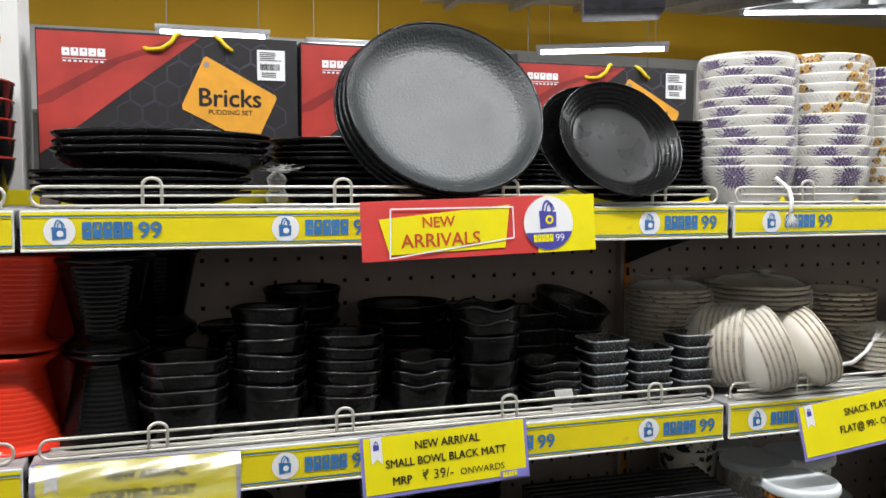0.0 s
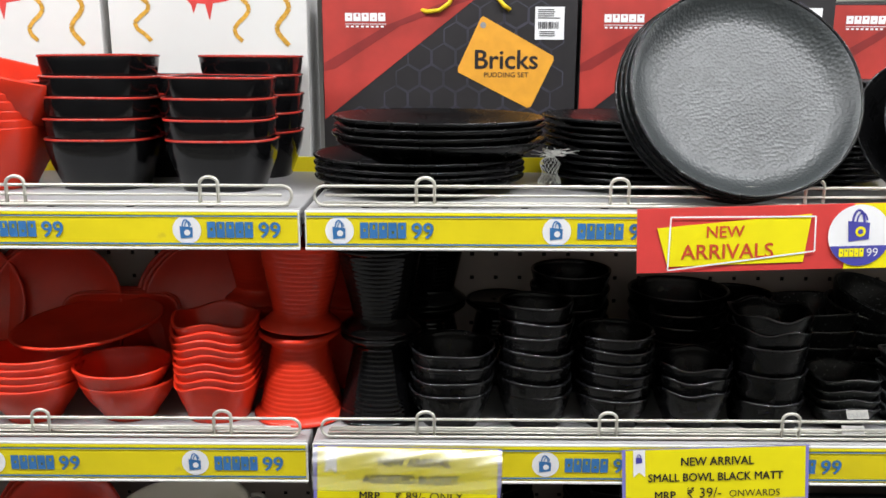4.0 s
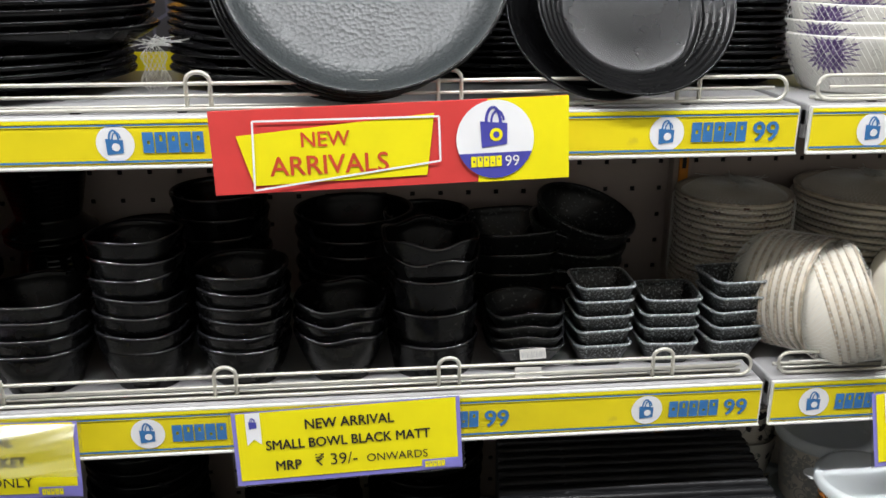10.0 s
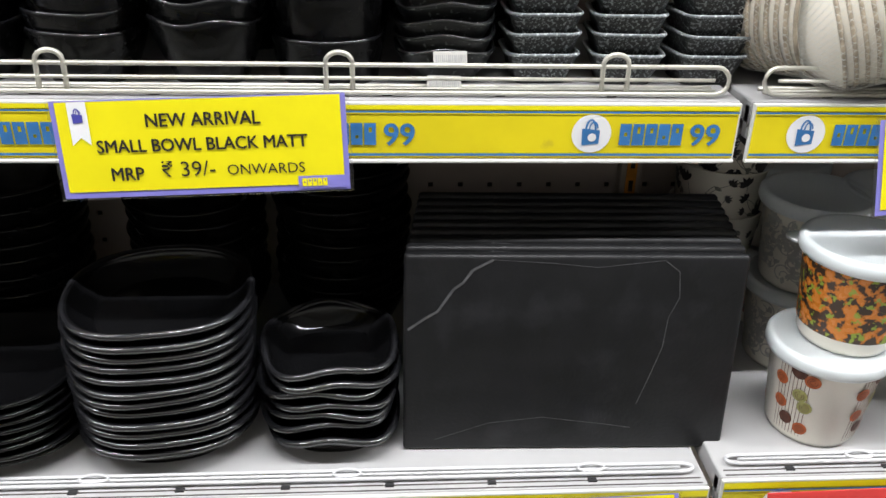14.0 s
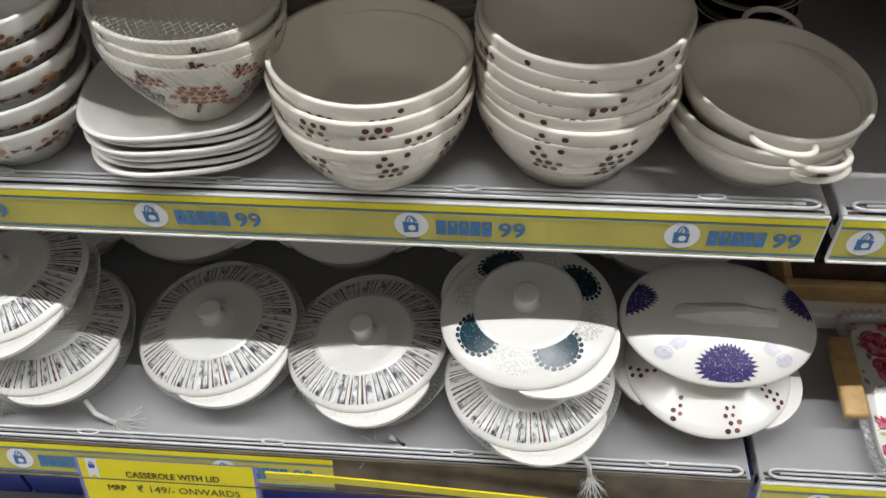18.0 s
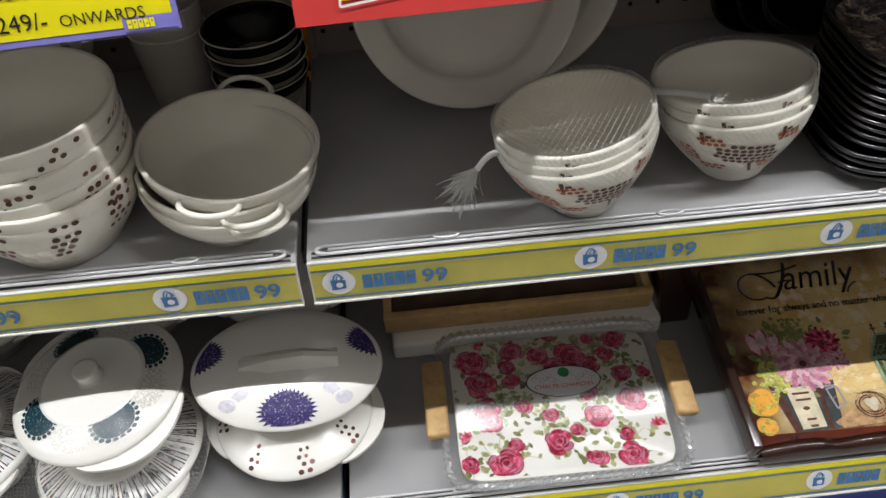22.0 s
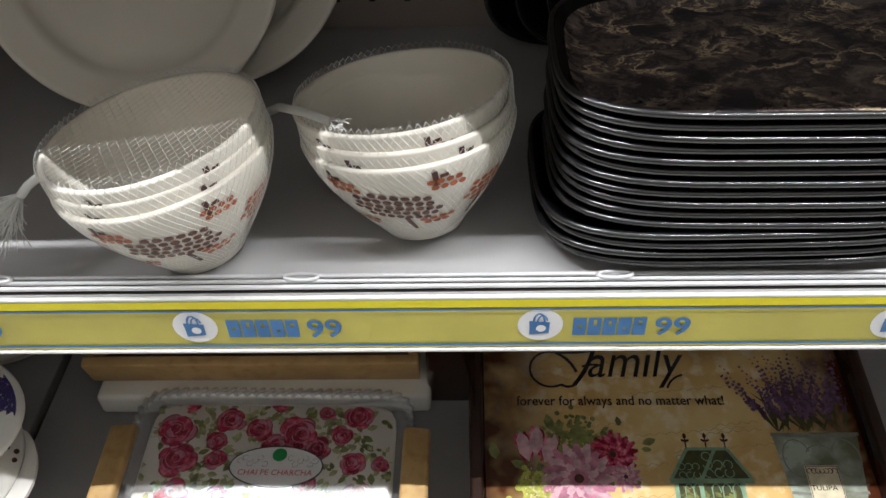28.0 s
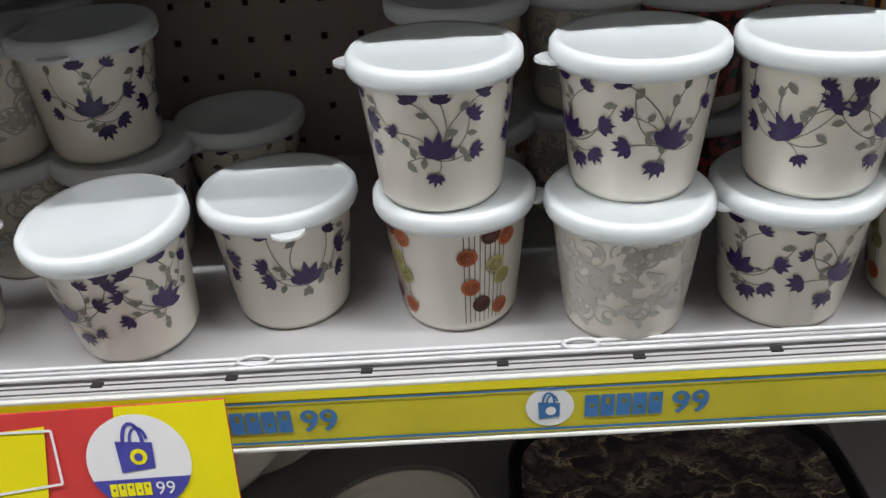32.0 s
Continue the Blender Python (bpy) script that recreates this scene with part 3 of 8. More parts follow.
M["marbleink"] = surf("smoky_marble_print", (0.035, 0.035, 0.042), 0.3, scale=85, col2=(0.62, 0.61, 0.60), mask=(0.37, 0.52))
M["paisley"] = surf("orange_and_black_paisley_print", (0.05, 0.03, 0.02), 0.25, scale=95, col2=(0.62, 0.20, 0.03), mask=(0.50, 0.54), spots=(120, 0.57, 0.60, (0.28, 0.36, 0.05)))
M["redpaisley"] = surf("red_and_black_print", (0.03, 0.015, 0.015), 0.3, scale=110, col2=(0.30, 0.05, 0.04), mask=(0.52, 0.56))
M["wood"] = surf("pale_pine_wood", (0.62, 0.40, 0.165), 0.42, vary=0.15, scale=18, bump=0.08, bscale=120, spots=(75, 0.50, 0.72, (0.44, 0.255, 0.09)))
M["board"] = surf("brown_picture_board", (0.13, 0.075, 0.045), 0.4, vary=0.3, scale=24)
M["darkwood"] = surf("dark_stained_wood", (0.035, 0.012, 0.007), 0.18, vary=0.3, scale=20, coat=0.5)
M["parchment"] = surf("aged_parchment_print", (0.74, 0.55, 0.25), 0.22, vary=0.2, scale=11, col2=(0.58, 0.34, 0.11), mask=(0.42, 0.70), coat=0.4, spots=(60, 0.50, 0.66, (0.78, 0.66, 0.42)))
M["redwash"] = surf("rust_red_print_band", (0.11, 0.020, 0.008), 0.2, vary=0.3, scale=18, coat=0.4)
M["rose"] = surf("rose_print", (0.50, 0.035, 0.09), 0.25, vary=0.3, scale=130, col2=(0.72, 0.20, 0.30), mask=(0.45, 0.62))
M["darkrose"] = surf("dark_rose_print", (0.25, 0.012, 0.035), 0.25, scale=130, col2=(0.45, 0.05, 0.10), mask=(0.45, 0.62))
M["leaf"] = surf("leaf_print", (0.25, 0.27, 0.08), 0.3, vary=0.3, scale=130)
M["pink"] = surf("pink_petal_print", (0.62, 0.24, 0.34), 0.3, vary=0.3, scale=90)
M["limegreen"] = surf("lime_blossom_print", (0.55, 0.55, 0.10), 0.3, vary=0.3, scale=200)
M["mint"] = surf("mint_cage_print", (0.27, 0.42, 0.28), 0.3, vary=0.2, scale=80)
M["lavender"] = surf("lavender_print", (0.13, 0.06, 0.12), 0.3, vary=0.3, scale=150)
M["palepink"] = surf("pale_pink_petal_print", (0.74, 0.46, 0.52), 0.3, vary=0.25, scale=120)
M["lilacbloom"] = surf("lilac_bloom_print", (0.22, 0.11, 0.22), 0.3, vary=0.3, scale=150)
M["ivy"] = surf("dark_ivy_print", (0.075, 0.075, 0.022), 0.3, vary=0.3, scale=120)
M["notepaper"] = surf("old_cream_paper_print", (0.70, 0.62, 0.44), 0.3, vary=0.2, scale=60)
M["cupred"] = surf("red_cup_print", (0.50, 0.10, 0.08), 0.3, vary=0.2, scale=60)
M["ochretint"] = surf("faded_ochre_script_print", (0.48, 0.32, 0.14), 0.3, vary=0.2, scale=80)
M["green"] = surf("green_dot_print", (0.02, 0.35, 0.10), 0.3)
M["tray"] = surf("slate_tray_melamine", (0.011, 0.011, 0.012), 0.42, vary=0.25, scale=22, bump=0.16, bscale=260, spec=0.30, spots=(18, 0.56, 0.74, (0.020, 0.020, 0.022)))
M["vein"] = surf("pale_vein_print", (0.105, 0.105, 0.11), 0.42, vary=0.3, scale=60)
M["hex"] = surf("purple_grey_hexagon_print", (0.062, 0.058, 0.082), 0.4, vary=0.3, scale=20)
M["boxblack"] = surf("black_carton", (0.020, 0.018, 0.020), 0.45, vary=0.2, scale=18, bump=0.06, bscale=180)
M["boxred"] = surf("red_carton_print", (0.50, 0.050, 0.040), 0.4, vary=0.2, scale=12, bump=0.03)
M["boxred2"] = surf("dark_red_carton_print", (0.30, 0.030, 0.028), 0.4, vary=0.2, scale=12)
M["cord"] = surf("yellow_cord", (0.82, 0.58, 0.01), 0.5, vary=0.1, scale=200, bump=0.3, bscale=900)
M["carton"] = surf("white_carton", (0.68, 0.67, 0.65), 0.35, vary=0.04, scale=6)


def aged_edges(m, half_x, half_y, edge):
    """Darken a printed picture towards its borders, as the print itself does."""
    n, l = m.node_tree.nodes, m.node_tree.links
    b = n["Principled BSDF"]
    src = b.inputs["Base Color"].links[0].from_socket
    tc, sep = n.new("ShaderNodeTexCoord"), n.new("ShaderNodeSeparateXYZ")
    l.new(tc.outputs["Object"], sep.inputs[0])
    outs = []
    for ax, half in (("X", half_x), ("Y", half_y)):
        a = n.new("ShaderNodeMath")
        a.operation = "ABSOLUTE"
        l.new(sep.outputs[ax], a.inputs[0])
        r = n.new("ShaderNodeMapRange")
        r.inputs["From Min"].default_value, r.inputs["From Max"].default_value = half * 0.50, half
        l.new(a.outputs[0], r.inputs["Value"])
        outs.append(r.outputs["Result"])
    mx = n.new("ShaderNodeMath")
    mx.operation = "MAXIMUM"
    l.new(outs[0], mx.inputs[0])
    l.new(outs[1], mx.inputs[1])
    nz = n.new("ShaderNodeTexNoise")
    nz.inputs["Scale"].default_value = 30
    l.new(tc.outputs["Object"], nz.inputs["Vector"])
    mul = n.new("ShaderNodeMath")
    mul.operation, mul.use_clamp = "MULTIPLY", True
    gain = n.new("ShaderNodeMath")
    gain.operation = "MULTIPLY"
    gain.inputs[1].default_value = 2.3
    l.new(nz.outputs["Fac"], gain.inputs[0])
    l.new(mx.outputs[0], mul.inputs[0])
    l.new(gain.outputs[0], mul.inputs[1])
    mix = n.new("ShaderNodeMix")
    mix.data_type = "RGBA"
    mix.inputs["B"].default_value = (*edge, 1)
    l.new(mul.outputs[0], mix.inputs["Factor"])
    l.new(src, mix.inputs["A"])
    l.new(mix.outputs["Result"], b.inputs["Base Color"])


aged_edges(M["parchment"], 0.195, 0.160, (0.075, 0.017, 0.004))


def marble_material():
    m = surf("dark_brown_marble_print", (0.020, 0.015, 0.014), 0.22, bump=0.03)
    n, l = m.node_tree.nodes, m.node_tree.links
    b = n["Principled BSDF"]
    tc = n.new("ShaderNodeTexCoord")
    mp = n.new("ShaderNodeMapping")
    mp.inputs["Scale"].default_value = (1, 1.5, 1)
    l.new(tc.outputs["Object"], mp.inputs["Vector"])
    wp = n.new("ShaderNodeTexNoise")
    wp.inputs["Scale"].default_value, wp.inputs["Detail"].default_value = 26, 5
    l.new(mp.outputs["Vector"], wp.inputs["Vector"])
    ad = n.new("ShaderNodeVectorMath")
    ad.operation = "MULTIPLY_ADD"
    ad.inputs[1].default_value = (0.035, 0.035, 0.0)
    l.new(wp.outputs["Color"], ad.inputs[0])
    l.new(mp.outputs["Vector"], ad.inputs[2])
    cl = n.new("ShaderNodeTexNoise")
    cl.inputs["Scale"].default_value, cl.inputs["Detail"].default_value, cl.inputs["Roughness"].default_value = 19, 9, 0.68
    l.new(ad.outputs[0], cl.inputs["Vector"])
    cr = n.new("ShaderNodeValToRGB")
    e = cr.color_ramp.elements
    e[0].position, e[0].color = 0.34, (0.030, 0.027, 0.033, 1)
    e[1].position, e[1].color = 0.68, (0.30, 0.235, 0.20, 1)
    for q, c in ((0.44, (0.050, 0.042, 0.046, 1)), (0.50, (0.17, 0.13, 0.115, 1)), (0.56, (0.034, 0.030, 0.036, 1))):
        x = e.new(q)
        x.color = c
    l.new(cl.outputs["Fac"], cr.inputs["Fac"])
    vn = n.new("ShaderNodeTexNoise")
    vn.inputs["Scale"].default_value, vn.inputs["Detail"].default_value, vn.inputs["Roughness"].default_value = 20, 8, 0.64
    l.new(ad.outputs[0], vn.inputs["Vector"])
    ab = n.new("ShaderNodeMath")
    vs_ = n.new("ShaderNodeMath")
    vs_.operation, vs_.inputs[1].default_value = "SUBTRACT", 0.5
    ab.operation = "ABSOLUTE"
    l.new(vn.outputs["Fac"], vs_.inputs[0])
    l.new(vs_.outputs[0], ab.inputs[0])
    vr = n.new("ShaderNodeMapRange")
    vr.inputs["From Min"].default_value, vr.inputs["From Max"].default_value, vr.inputs["To Min"].default_value, vr.inputs["To Max"].default_value = 0.0, 0.022, 1.0, 0.0
    l.new(ab.outputs[0], vr.inputs["Value"])
    gate = n.new("ShaderNodeMapRange")
    gate.inputs["From Min"].default_value, gate.inputs["From Max"].default_value = 0.44, 0.60
    l.new(wp.outputs["Fac"], gate.inputs["Value"])
    ml = n.new("ShaderNodeMath")
    ml.operation, ml.use_clamp = "MULTIPLY", True
    l.new(vr.outputs["Result"], ml.inputs[0])
    l.new(gate.outputs["Result"], ml.inputs[1])
    mixv = n.new("ShaderNodeMix")
    mixv.data_type = "RGBA"
    mixv.inputs["B"].default_value = (0.80, 0.62, 0.40, 1)
    l.new(ml.outputs[0], mixv.inputs["Factor"])
    l.new(cr.outputs["Color"], mixv.inputs["A"])
    l.new(mixv.outputs["Result"], b.inputs["Base Color"])
    return m


M["marble"] = marble_material()


def hammered_material():
    m = surf("hammered_black_melamine", (0.024, 0.029, 0.030), 0.40, vary=0.1, spec=0.65)
    n, l = m.node_tree.nodes, m.node_tree.links
    b = n["Principled BSDF"]
    tc = n.new("ShaderNodeTexCoord")
    v = n.new("ShaderNodeTexVoronoi")
    v.feature = "F1"
    v.inputs["Scale"].default_value = 250
    l.new(tc.outputs["Object"], v.inputs["Vector"])
    bp = n.new("ShaderNodeBump")
    bp.inputs["Strength"].default_value, bp.inputs["Distance"].default_value = 0.75, 0.0008
    l.new(v.outputs["Distance"], bp.inputs["Height"])
    l.new(bp.outputs["Normal"], b.inputs["Normal"])
    return m


M["hammered"] = hammered_material()


# ---- printed shapes wrapped on turned ware ----
def surface(prof):
    """Outer profile as a function of the length along it: (r, z, outward normal)."""
    ln = [0.0]
    for (r0, z0), (r1, z1) in zip(prof, prof[1:]):
        ln.append(ln[-1] + math.hypot(r1 - r0, z1 - z0))

    def f(s):
        s = min(max(s, 0), ln[-1] - 1e-6)
        k = max(i for i in range(len(prof) - 1) if ln[i] <= s)
        t = (s - ln[k]) / max(ln[k + 1] - ln[k], 1e-9)
        (r0, z0), (r1, z1) = prof[k], prof[k + 1]
        d = math.hypot(r1 - r0, z1 - z0) or 1
        return r0 + (r1 - r0) * t, z0 + (z1 - z0) * t, (z1 - z0) / d, -(r1 - r0) / d
    return f, ln[-1]


def wrap(prof, items, eps=0.0005):
    """Shapes laid on a turned surface: items of (angle in degrees, length along the profile, polygons in metres)."""
    f, total = surface(prof)
    vs, fs = [], []
    for a0, s0, polys in items:
        rr = max(f(s0)[0], 0.006)
        for p in polys:
            cu, cv = sum(q[0] for q in p) / len(p), sum(q[1] for q in p) / len(p)
            size = max(math.hypot(u - cu, v - cv) for u, v in p)
            n, rings = len(p), [1.0]
            if size > 0.006 and n > 5:
                rings = [1.0, 0.75, 0.5, 0.25] if size > 0.012 else [1.0, 0.5]
            o = len(vs)
            for k in rings:
                for u, v in p:
                    u, v = cu + (u - cu) * k, cv + (v - cv) * k
                    r, z, nr, nz = f(s0 + v)
                    a = radians(a0) + u / rr
                    r, z = r + eps * nr, z + eps * nz
                    vs.append((r * math.cos(a), r * math.sin(a), z))
            for k in range(len(rings) - 1):
                fs += [(o + k * n + i, o + k * n + (i + 1) % n, o + (k + 1) * n + (i + 1) % n, o + (k + 1) * n + i) for i in range(n)]
            fs.append(list(range(o + (len(rings) - 1) * n, o + len(rings) * n)))
    return vs, fs


def bar(w0, w1, v0, v1, n=7):
    """A long stripe as short pieces, w0 wide at v0 and w1 wide at v1."""
    out = []
    for k in range(n):
        t0, t1 = k / n, (k + 1) / n
        a, b = w0 + (w1 - w0) * t0, w0 + (w1 - w0) * t1
        out.append([(-a / 2, v0 + (v1 - v0) * t0), (a / 2, v0 + (v1 - v0) * t0), (b / 2, v0 + (v1 - v0) * t1), (-b / 2, v0 + (v1 - v0) * t1)])
    return out


def outer(prof):
    """The outer half of a bowl profile, from the foot up to the rim."""
    k = max(range(len(prof)), key=lambda i: prof[i][1])
    return prof[4:k]


def rot(polys, deg, x=0.0, y=0.0, k=1.0):
    c, s = math.cos(radians(deg)) * k, math.sin(radians(deg)) * k
    return [[(x + u * c - v * s, y + u * s + v * c) for u, v in p] for p in polys]


def lily(size=0.012):
    out = []
    for a, l in ((-60, 0.80), (-30, 0.96), (0, 1.06), (30, 0.94), (58, 0.78)):
        out += rot([[(0, -0.1 * size), (size * 0.20, size * 0.35), (size * 0.15, size * 0.62), (0.03 * size, size * l), (-size * 0.15, size * 0.62), (-size * 0.20, size * 0.35)]], a)
    return out


def leaf_shape(size=0.007):
    return [[(0, 0), (size * 0.30, size * 0.35), (size * 0.22, size * 0.75), (0, size), (-size * 0.25, size * 0.6), (-size * 0.2, size * 0.25)]]


def curve(x0, y0, x1, y1, bend, n=7):
    mx, my = (x0 + x1) / 2 - (y1 - y0) * bend, (y0 + y1) / 2 + (x1 - x0) * bend
    return [((1 - t) ** 2 * x0 + 2 * t * (1 - t) * mx + t * t * x1, (1 - t) ** 2 * y0 + 2 * t * (1 - t) * my + t * t * y1) for t in [i / n for i in range(n + 1)]]


def sprig(seed, flip=1):
    """A trailing lily sprig: flowers, leaves and stems round (0, 0)."""
    rnd = random.Random(seed)
    fl, lf, st = [], [], []
    fl += rot(lily(0.0185), rnd.uniform(-40, 40) + 20 * flip, 0.002 * flip, -0.010)
    for a, d in ((150, 0.026), (95, 0.030), (60, 0.034), (20, 0.028), (-30, 0.027), (200, 0.022), (125, 0.041), (40, 0.044), (-75, 0.024)):
        a = a + rnd.uniform(-14, 14)
        x, y = d * math.cos(radians(a)) * flip, d * math.sin(radians(a)) * 0.92
        if abs(y) > 0.036:
            y *= 0.8
        b = rnd.choice((-1, 1)) * rnd.uniform(0.18, 0.4)
        c = curve(0, -0.012, x, y, b)
        st += stroke(c, 0.0007)
        if rnd.random() < 0.72:
            fl += rot(lily(rnd.uniform(0.0078, 0.0125)), a - 90 if flip > 0 else 90 - a, x, y)
        else:
            lf += rot(leaf_shape(0.009), rnd.uniform(0, 360), x, y)
        for q in (3, 5):
            if rnd.random() < 0.5:
                lf += rot(leaf_shape(rnd.uniform(0.006, 0.0095)), rnd.uniform(0, 360), *c[q])
    return fl, lf, st


def dot_cluster(rnd, cols=3, rows=4, pitch=0.0085, r=0.0027):
    return [[disc((i - (cols - 1) / 2) * pitch + rnd.uniform(-1, 1) * 0.0008 + (0.5 * pitch if k % 2 else 0), (k - (rows - 1) / 2) * pitch, r * rnd.uniform(0.8, 1.1), 10)]
            for i in range(cols) for k in range(rows) if rnd.random() < 0.85]


def tree_clump(rnd, w=0.040, h=0.026, r=0.0021):
    """A tree crown of small dots with a trunk."""
    out = []
    y = -h / 2
    k = 0
    while y < h / 2:
        half = w / 2 * math.sqrt(max(0, 1 - (2 * y / h) ** 2))
        x = -half + (r * 1.12 if k % 2 else 0)
        while x < half:
            out.append(disc(x, y, r, 7, r * 0.85))
            x += r * 2.25
        y += r * 1.95
        k += 1
    return out


# ---- turned ware ----
def build_bowl(name, label, cat, group, prof, material, n=48, shape=None, prints=(), rim=None):
    t = thing(name, pose(0, 0, 0), label, cat, group)
    part("body", mesh("body", *lathe(prof, n, shape), material), t)
    for nm, geo, mt in prints:
        part(nm, mesh(nm, *geo, M[mt], False), t)
    if rim:
        r, z, w, mt = rim
        pts = [(shape(a, r, z) if shape else (r * math.cos(a), r * math.sin(a), z)) for a in [TAU * i / n for i in range(n)]]
        part("rim", mesh("rim", *tube(pts, w, 6, True), M[mt]), t)
    return t


def pile(t, x, y, z, count, pitch, seed=0, slide=0.0012, tip=0.8, turn=180, first=None, lean=(0, 0, 0)):
    """Stack copies of a thing: the first is the thing itself; each sits in the one below. lean tips the whole pile about its foot."""
    rnd = random.Random(seed)
    m0 = pose(x, y, z, *lean)
    out = []
    for k in range(count):
        m = m0 @ pose(rnd.uniform(-1, 1) * slide, rnd.uniform(-1, 1) * slide, k * pitch, rnd.uniform(-1, 1) * tip if k else 0, rnd.uniform(-1, 1) * tip if k else 0,
                      (first or 0) + (rnd.uniform(-turn, turn) if k or first is None else 0))
        if k == 0:
            t.matrix_basis = m
            out.append(t)
        else:
            out.append(copy_thing(t, m))
    return out


def strand(vs, fs, a, b, up, r):
    """One thin three-sided thread from a to b."""
    d = b - a
    if d.length < 1e-6:
        return
    d.normalize()
    s = d.cross(up).normalized()
    u = s.cross(d)
    o = len(vs)
    for p in (a, b):
        for q in range(3):
            vs.append(tuple(p + r * (math.cos(TAU * q / 3) * s + math.sin(TAU * q / 3) * u)))
    fs += [(o + q, o + (q + 1) % 3, o + 3 + (q + 1) % 3, o + 3 + q) for q in range(3)]


def net_mesh(prof, cell=0.0062, r=0.00019, cover=False):
    """A diamond net over a turned envelope; cover lays the same net flat across its open top."""
    f, total = surface(prof)
    n, rows = int(TAU * max(q[0] for q in prof) / cell), max(4, int(total / (cell * 0.72)))
    vs, fs = [], []

    def P(i, k):
        rr, z, nr, nz = f(total * k / rows)
        a = TAU * (i + 0.5 * (k % 2)) / n
        return Vector((rr * math.cos(a), rr * math.sin(a), z))
    for k in range(rows):
        for i in range(n):
            for j in (0, 1):
                a = P(i, k)
                strand(vs, fs, a, P(i + (j if k % 2 else j - 1), k + 1), Vector((a.x, a.y, 0.02)), r)
    if cover:
        R, zt = prof[-1]
        for sgn in (-1, 1):
            k = -R
            while k < R:
                h = math.sqrt(R * R - k * k)
                m = max(2, int(h / 0.008))
                pts = []
                for q in range(m + 1):
                    e = -h + 2 * h * q / m
                    x, y = (k * 0.87 + sgn * e * 0.5, sgn * k * -0.5 + e * 0.87)
                    pts.append(Vector((x, y, zt - 0.004 * (1 - (x * x + y * y) / (R * R)))))
                for a, b in zip(pts, pts[1:]):
                    strand(vs, fs, a, b, Vector((0, 0, 1)), 0.00015)
                k += cell * 1.05
    return mesh("net", vs, fs, M["net"], False)


def hug(prof, rise, gap=0.0011):
    """The envelope of a net pulled tight round a nest of bowls that stands rise above the lowest rim."""
    o = [(r + gap, z) for r, z in outer(prof)]
    r, z = o[-1]
    return o + [(r + 0.0006, z + 0.004), (r + 0.0008, z + rise), (r - 0.001, z + rise + 0.003)]


def tassel_mesh(points, spread=0.012, strands=26, seed=0, length=0.03):
    """A gathered net end: a twisted neck along points, then a frayed brush."""
    rnd = random.Random(seed)
    a, b = Vector(points[-2]), Vector(points[-1])
    d = (b - a).normalized()
    geos = [tube(points, 0.0032, 8)]
    for k in range(strands):
        e = Vector((rnd.gauss(0, 1), rnd.gauss(0, 1), rnd.gauss(0, 1))) * spread * 0.5
        mid = b + d * length * 0.5 + e * 0.5 + Vector((rnd.gauss(0, 1), rnd.gauss(0, 1), rnd.gauss(0, 1))) * 0.0015
        geos.append(tube([b - d * 0.004, mid, b + d * length * rnd.uniform(0.7, 1.0) + e], 0.00032, 4))
    return mesh("tassel", *join(*geos), M["net"])


def netting(label, m, prof, tassels=(), cell=0.0062, seed=0, brush=(0.012, 26, 0.03), cover=False):
    t = thing("net_bag", m, label, "net bag", "net bags")
    part("net", net_mesh(prof, cell, cover=cover), t)
    if not tassels and not cover:
        r0, z0 = prof[-1]
        rnd = random.Random(seed + 5)
        ends = [tube([(r0 * 0.5, 0, z0), (r0 * 0.5 + rnd.gauss(0, 0.008), rnd.gauss(0, 0.008), z0 + rnd.uniform(-0.002, 0.006)), (r0 * 0.5 + rnd.gauss(0, 0.014), rnd.gauss(0, 0.014), z0 + rnd.uniform(0, 0.010))], 0.0004, 4) for k in range(30)]
        part("gathered_end", mesh("gathered_end", *join(*ends), M["net"]), t, "frayed gathered net end")
    for i, pts in enumerate(tassels):
        part("tassel", tassel_mesh(pts, *brush[:2], seed + i, brush[2]), t, "frayed twisted net end")
    return t


Z1, Z2, Z3, Z4, Z5 = LEVELS

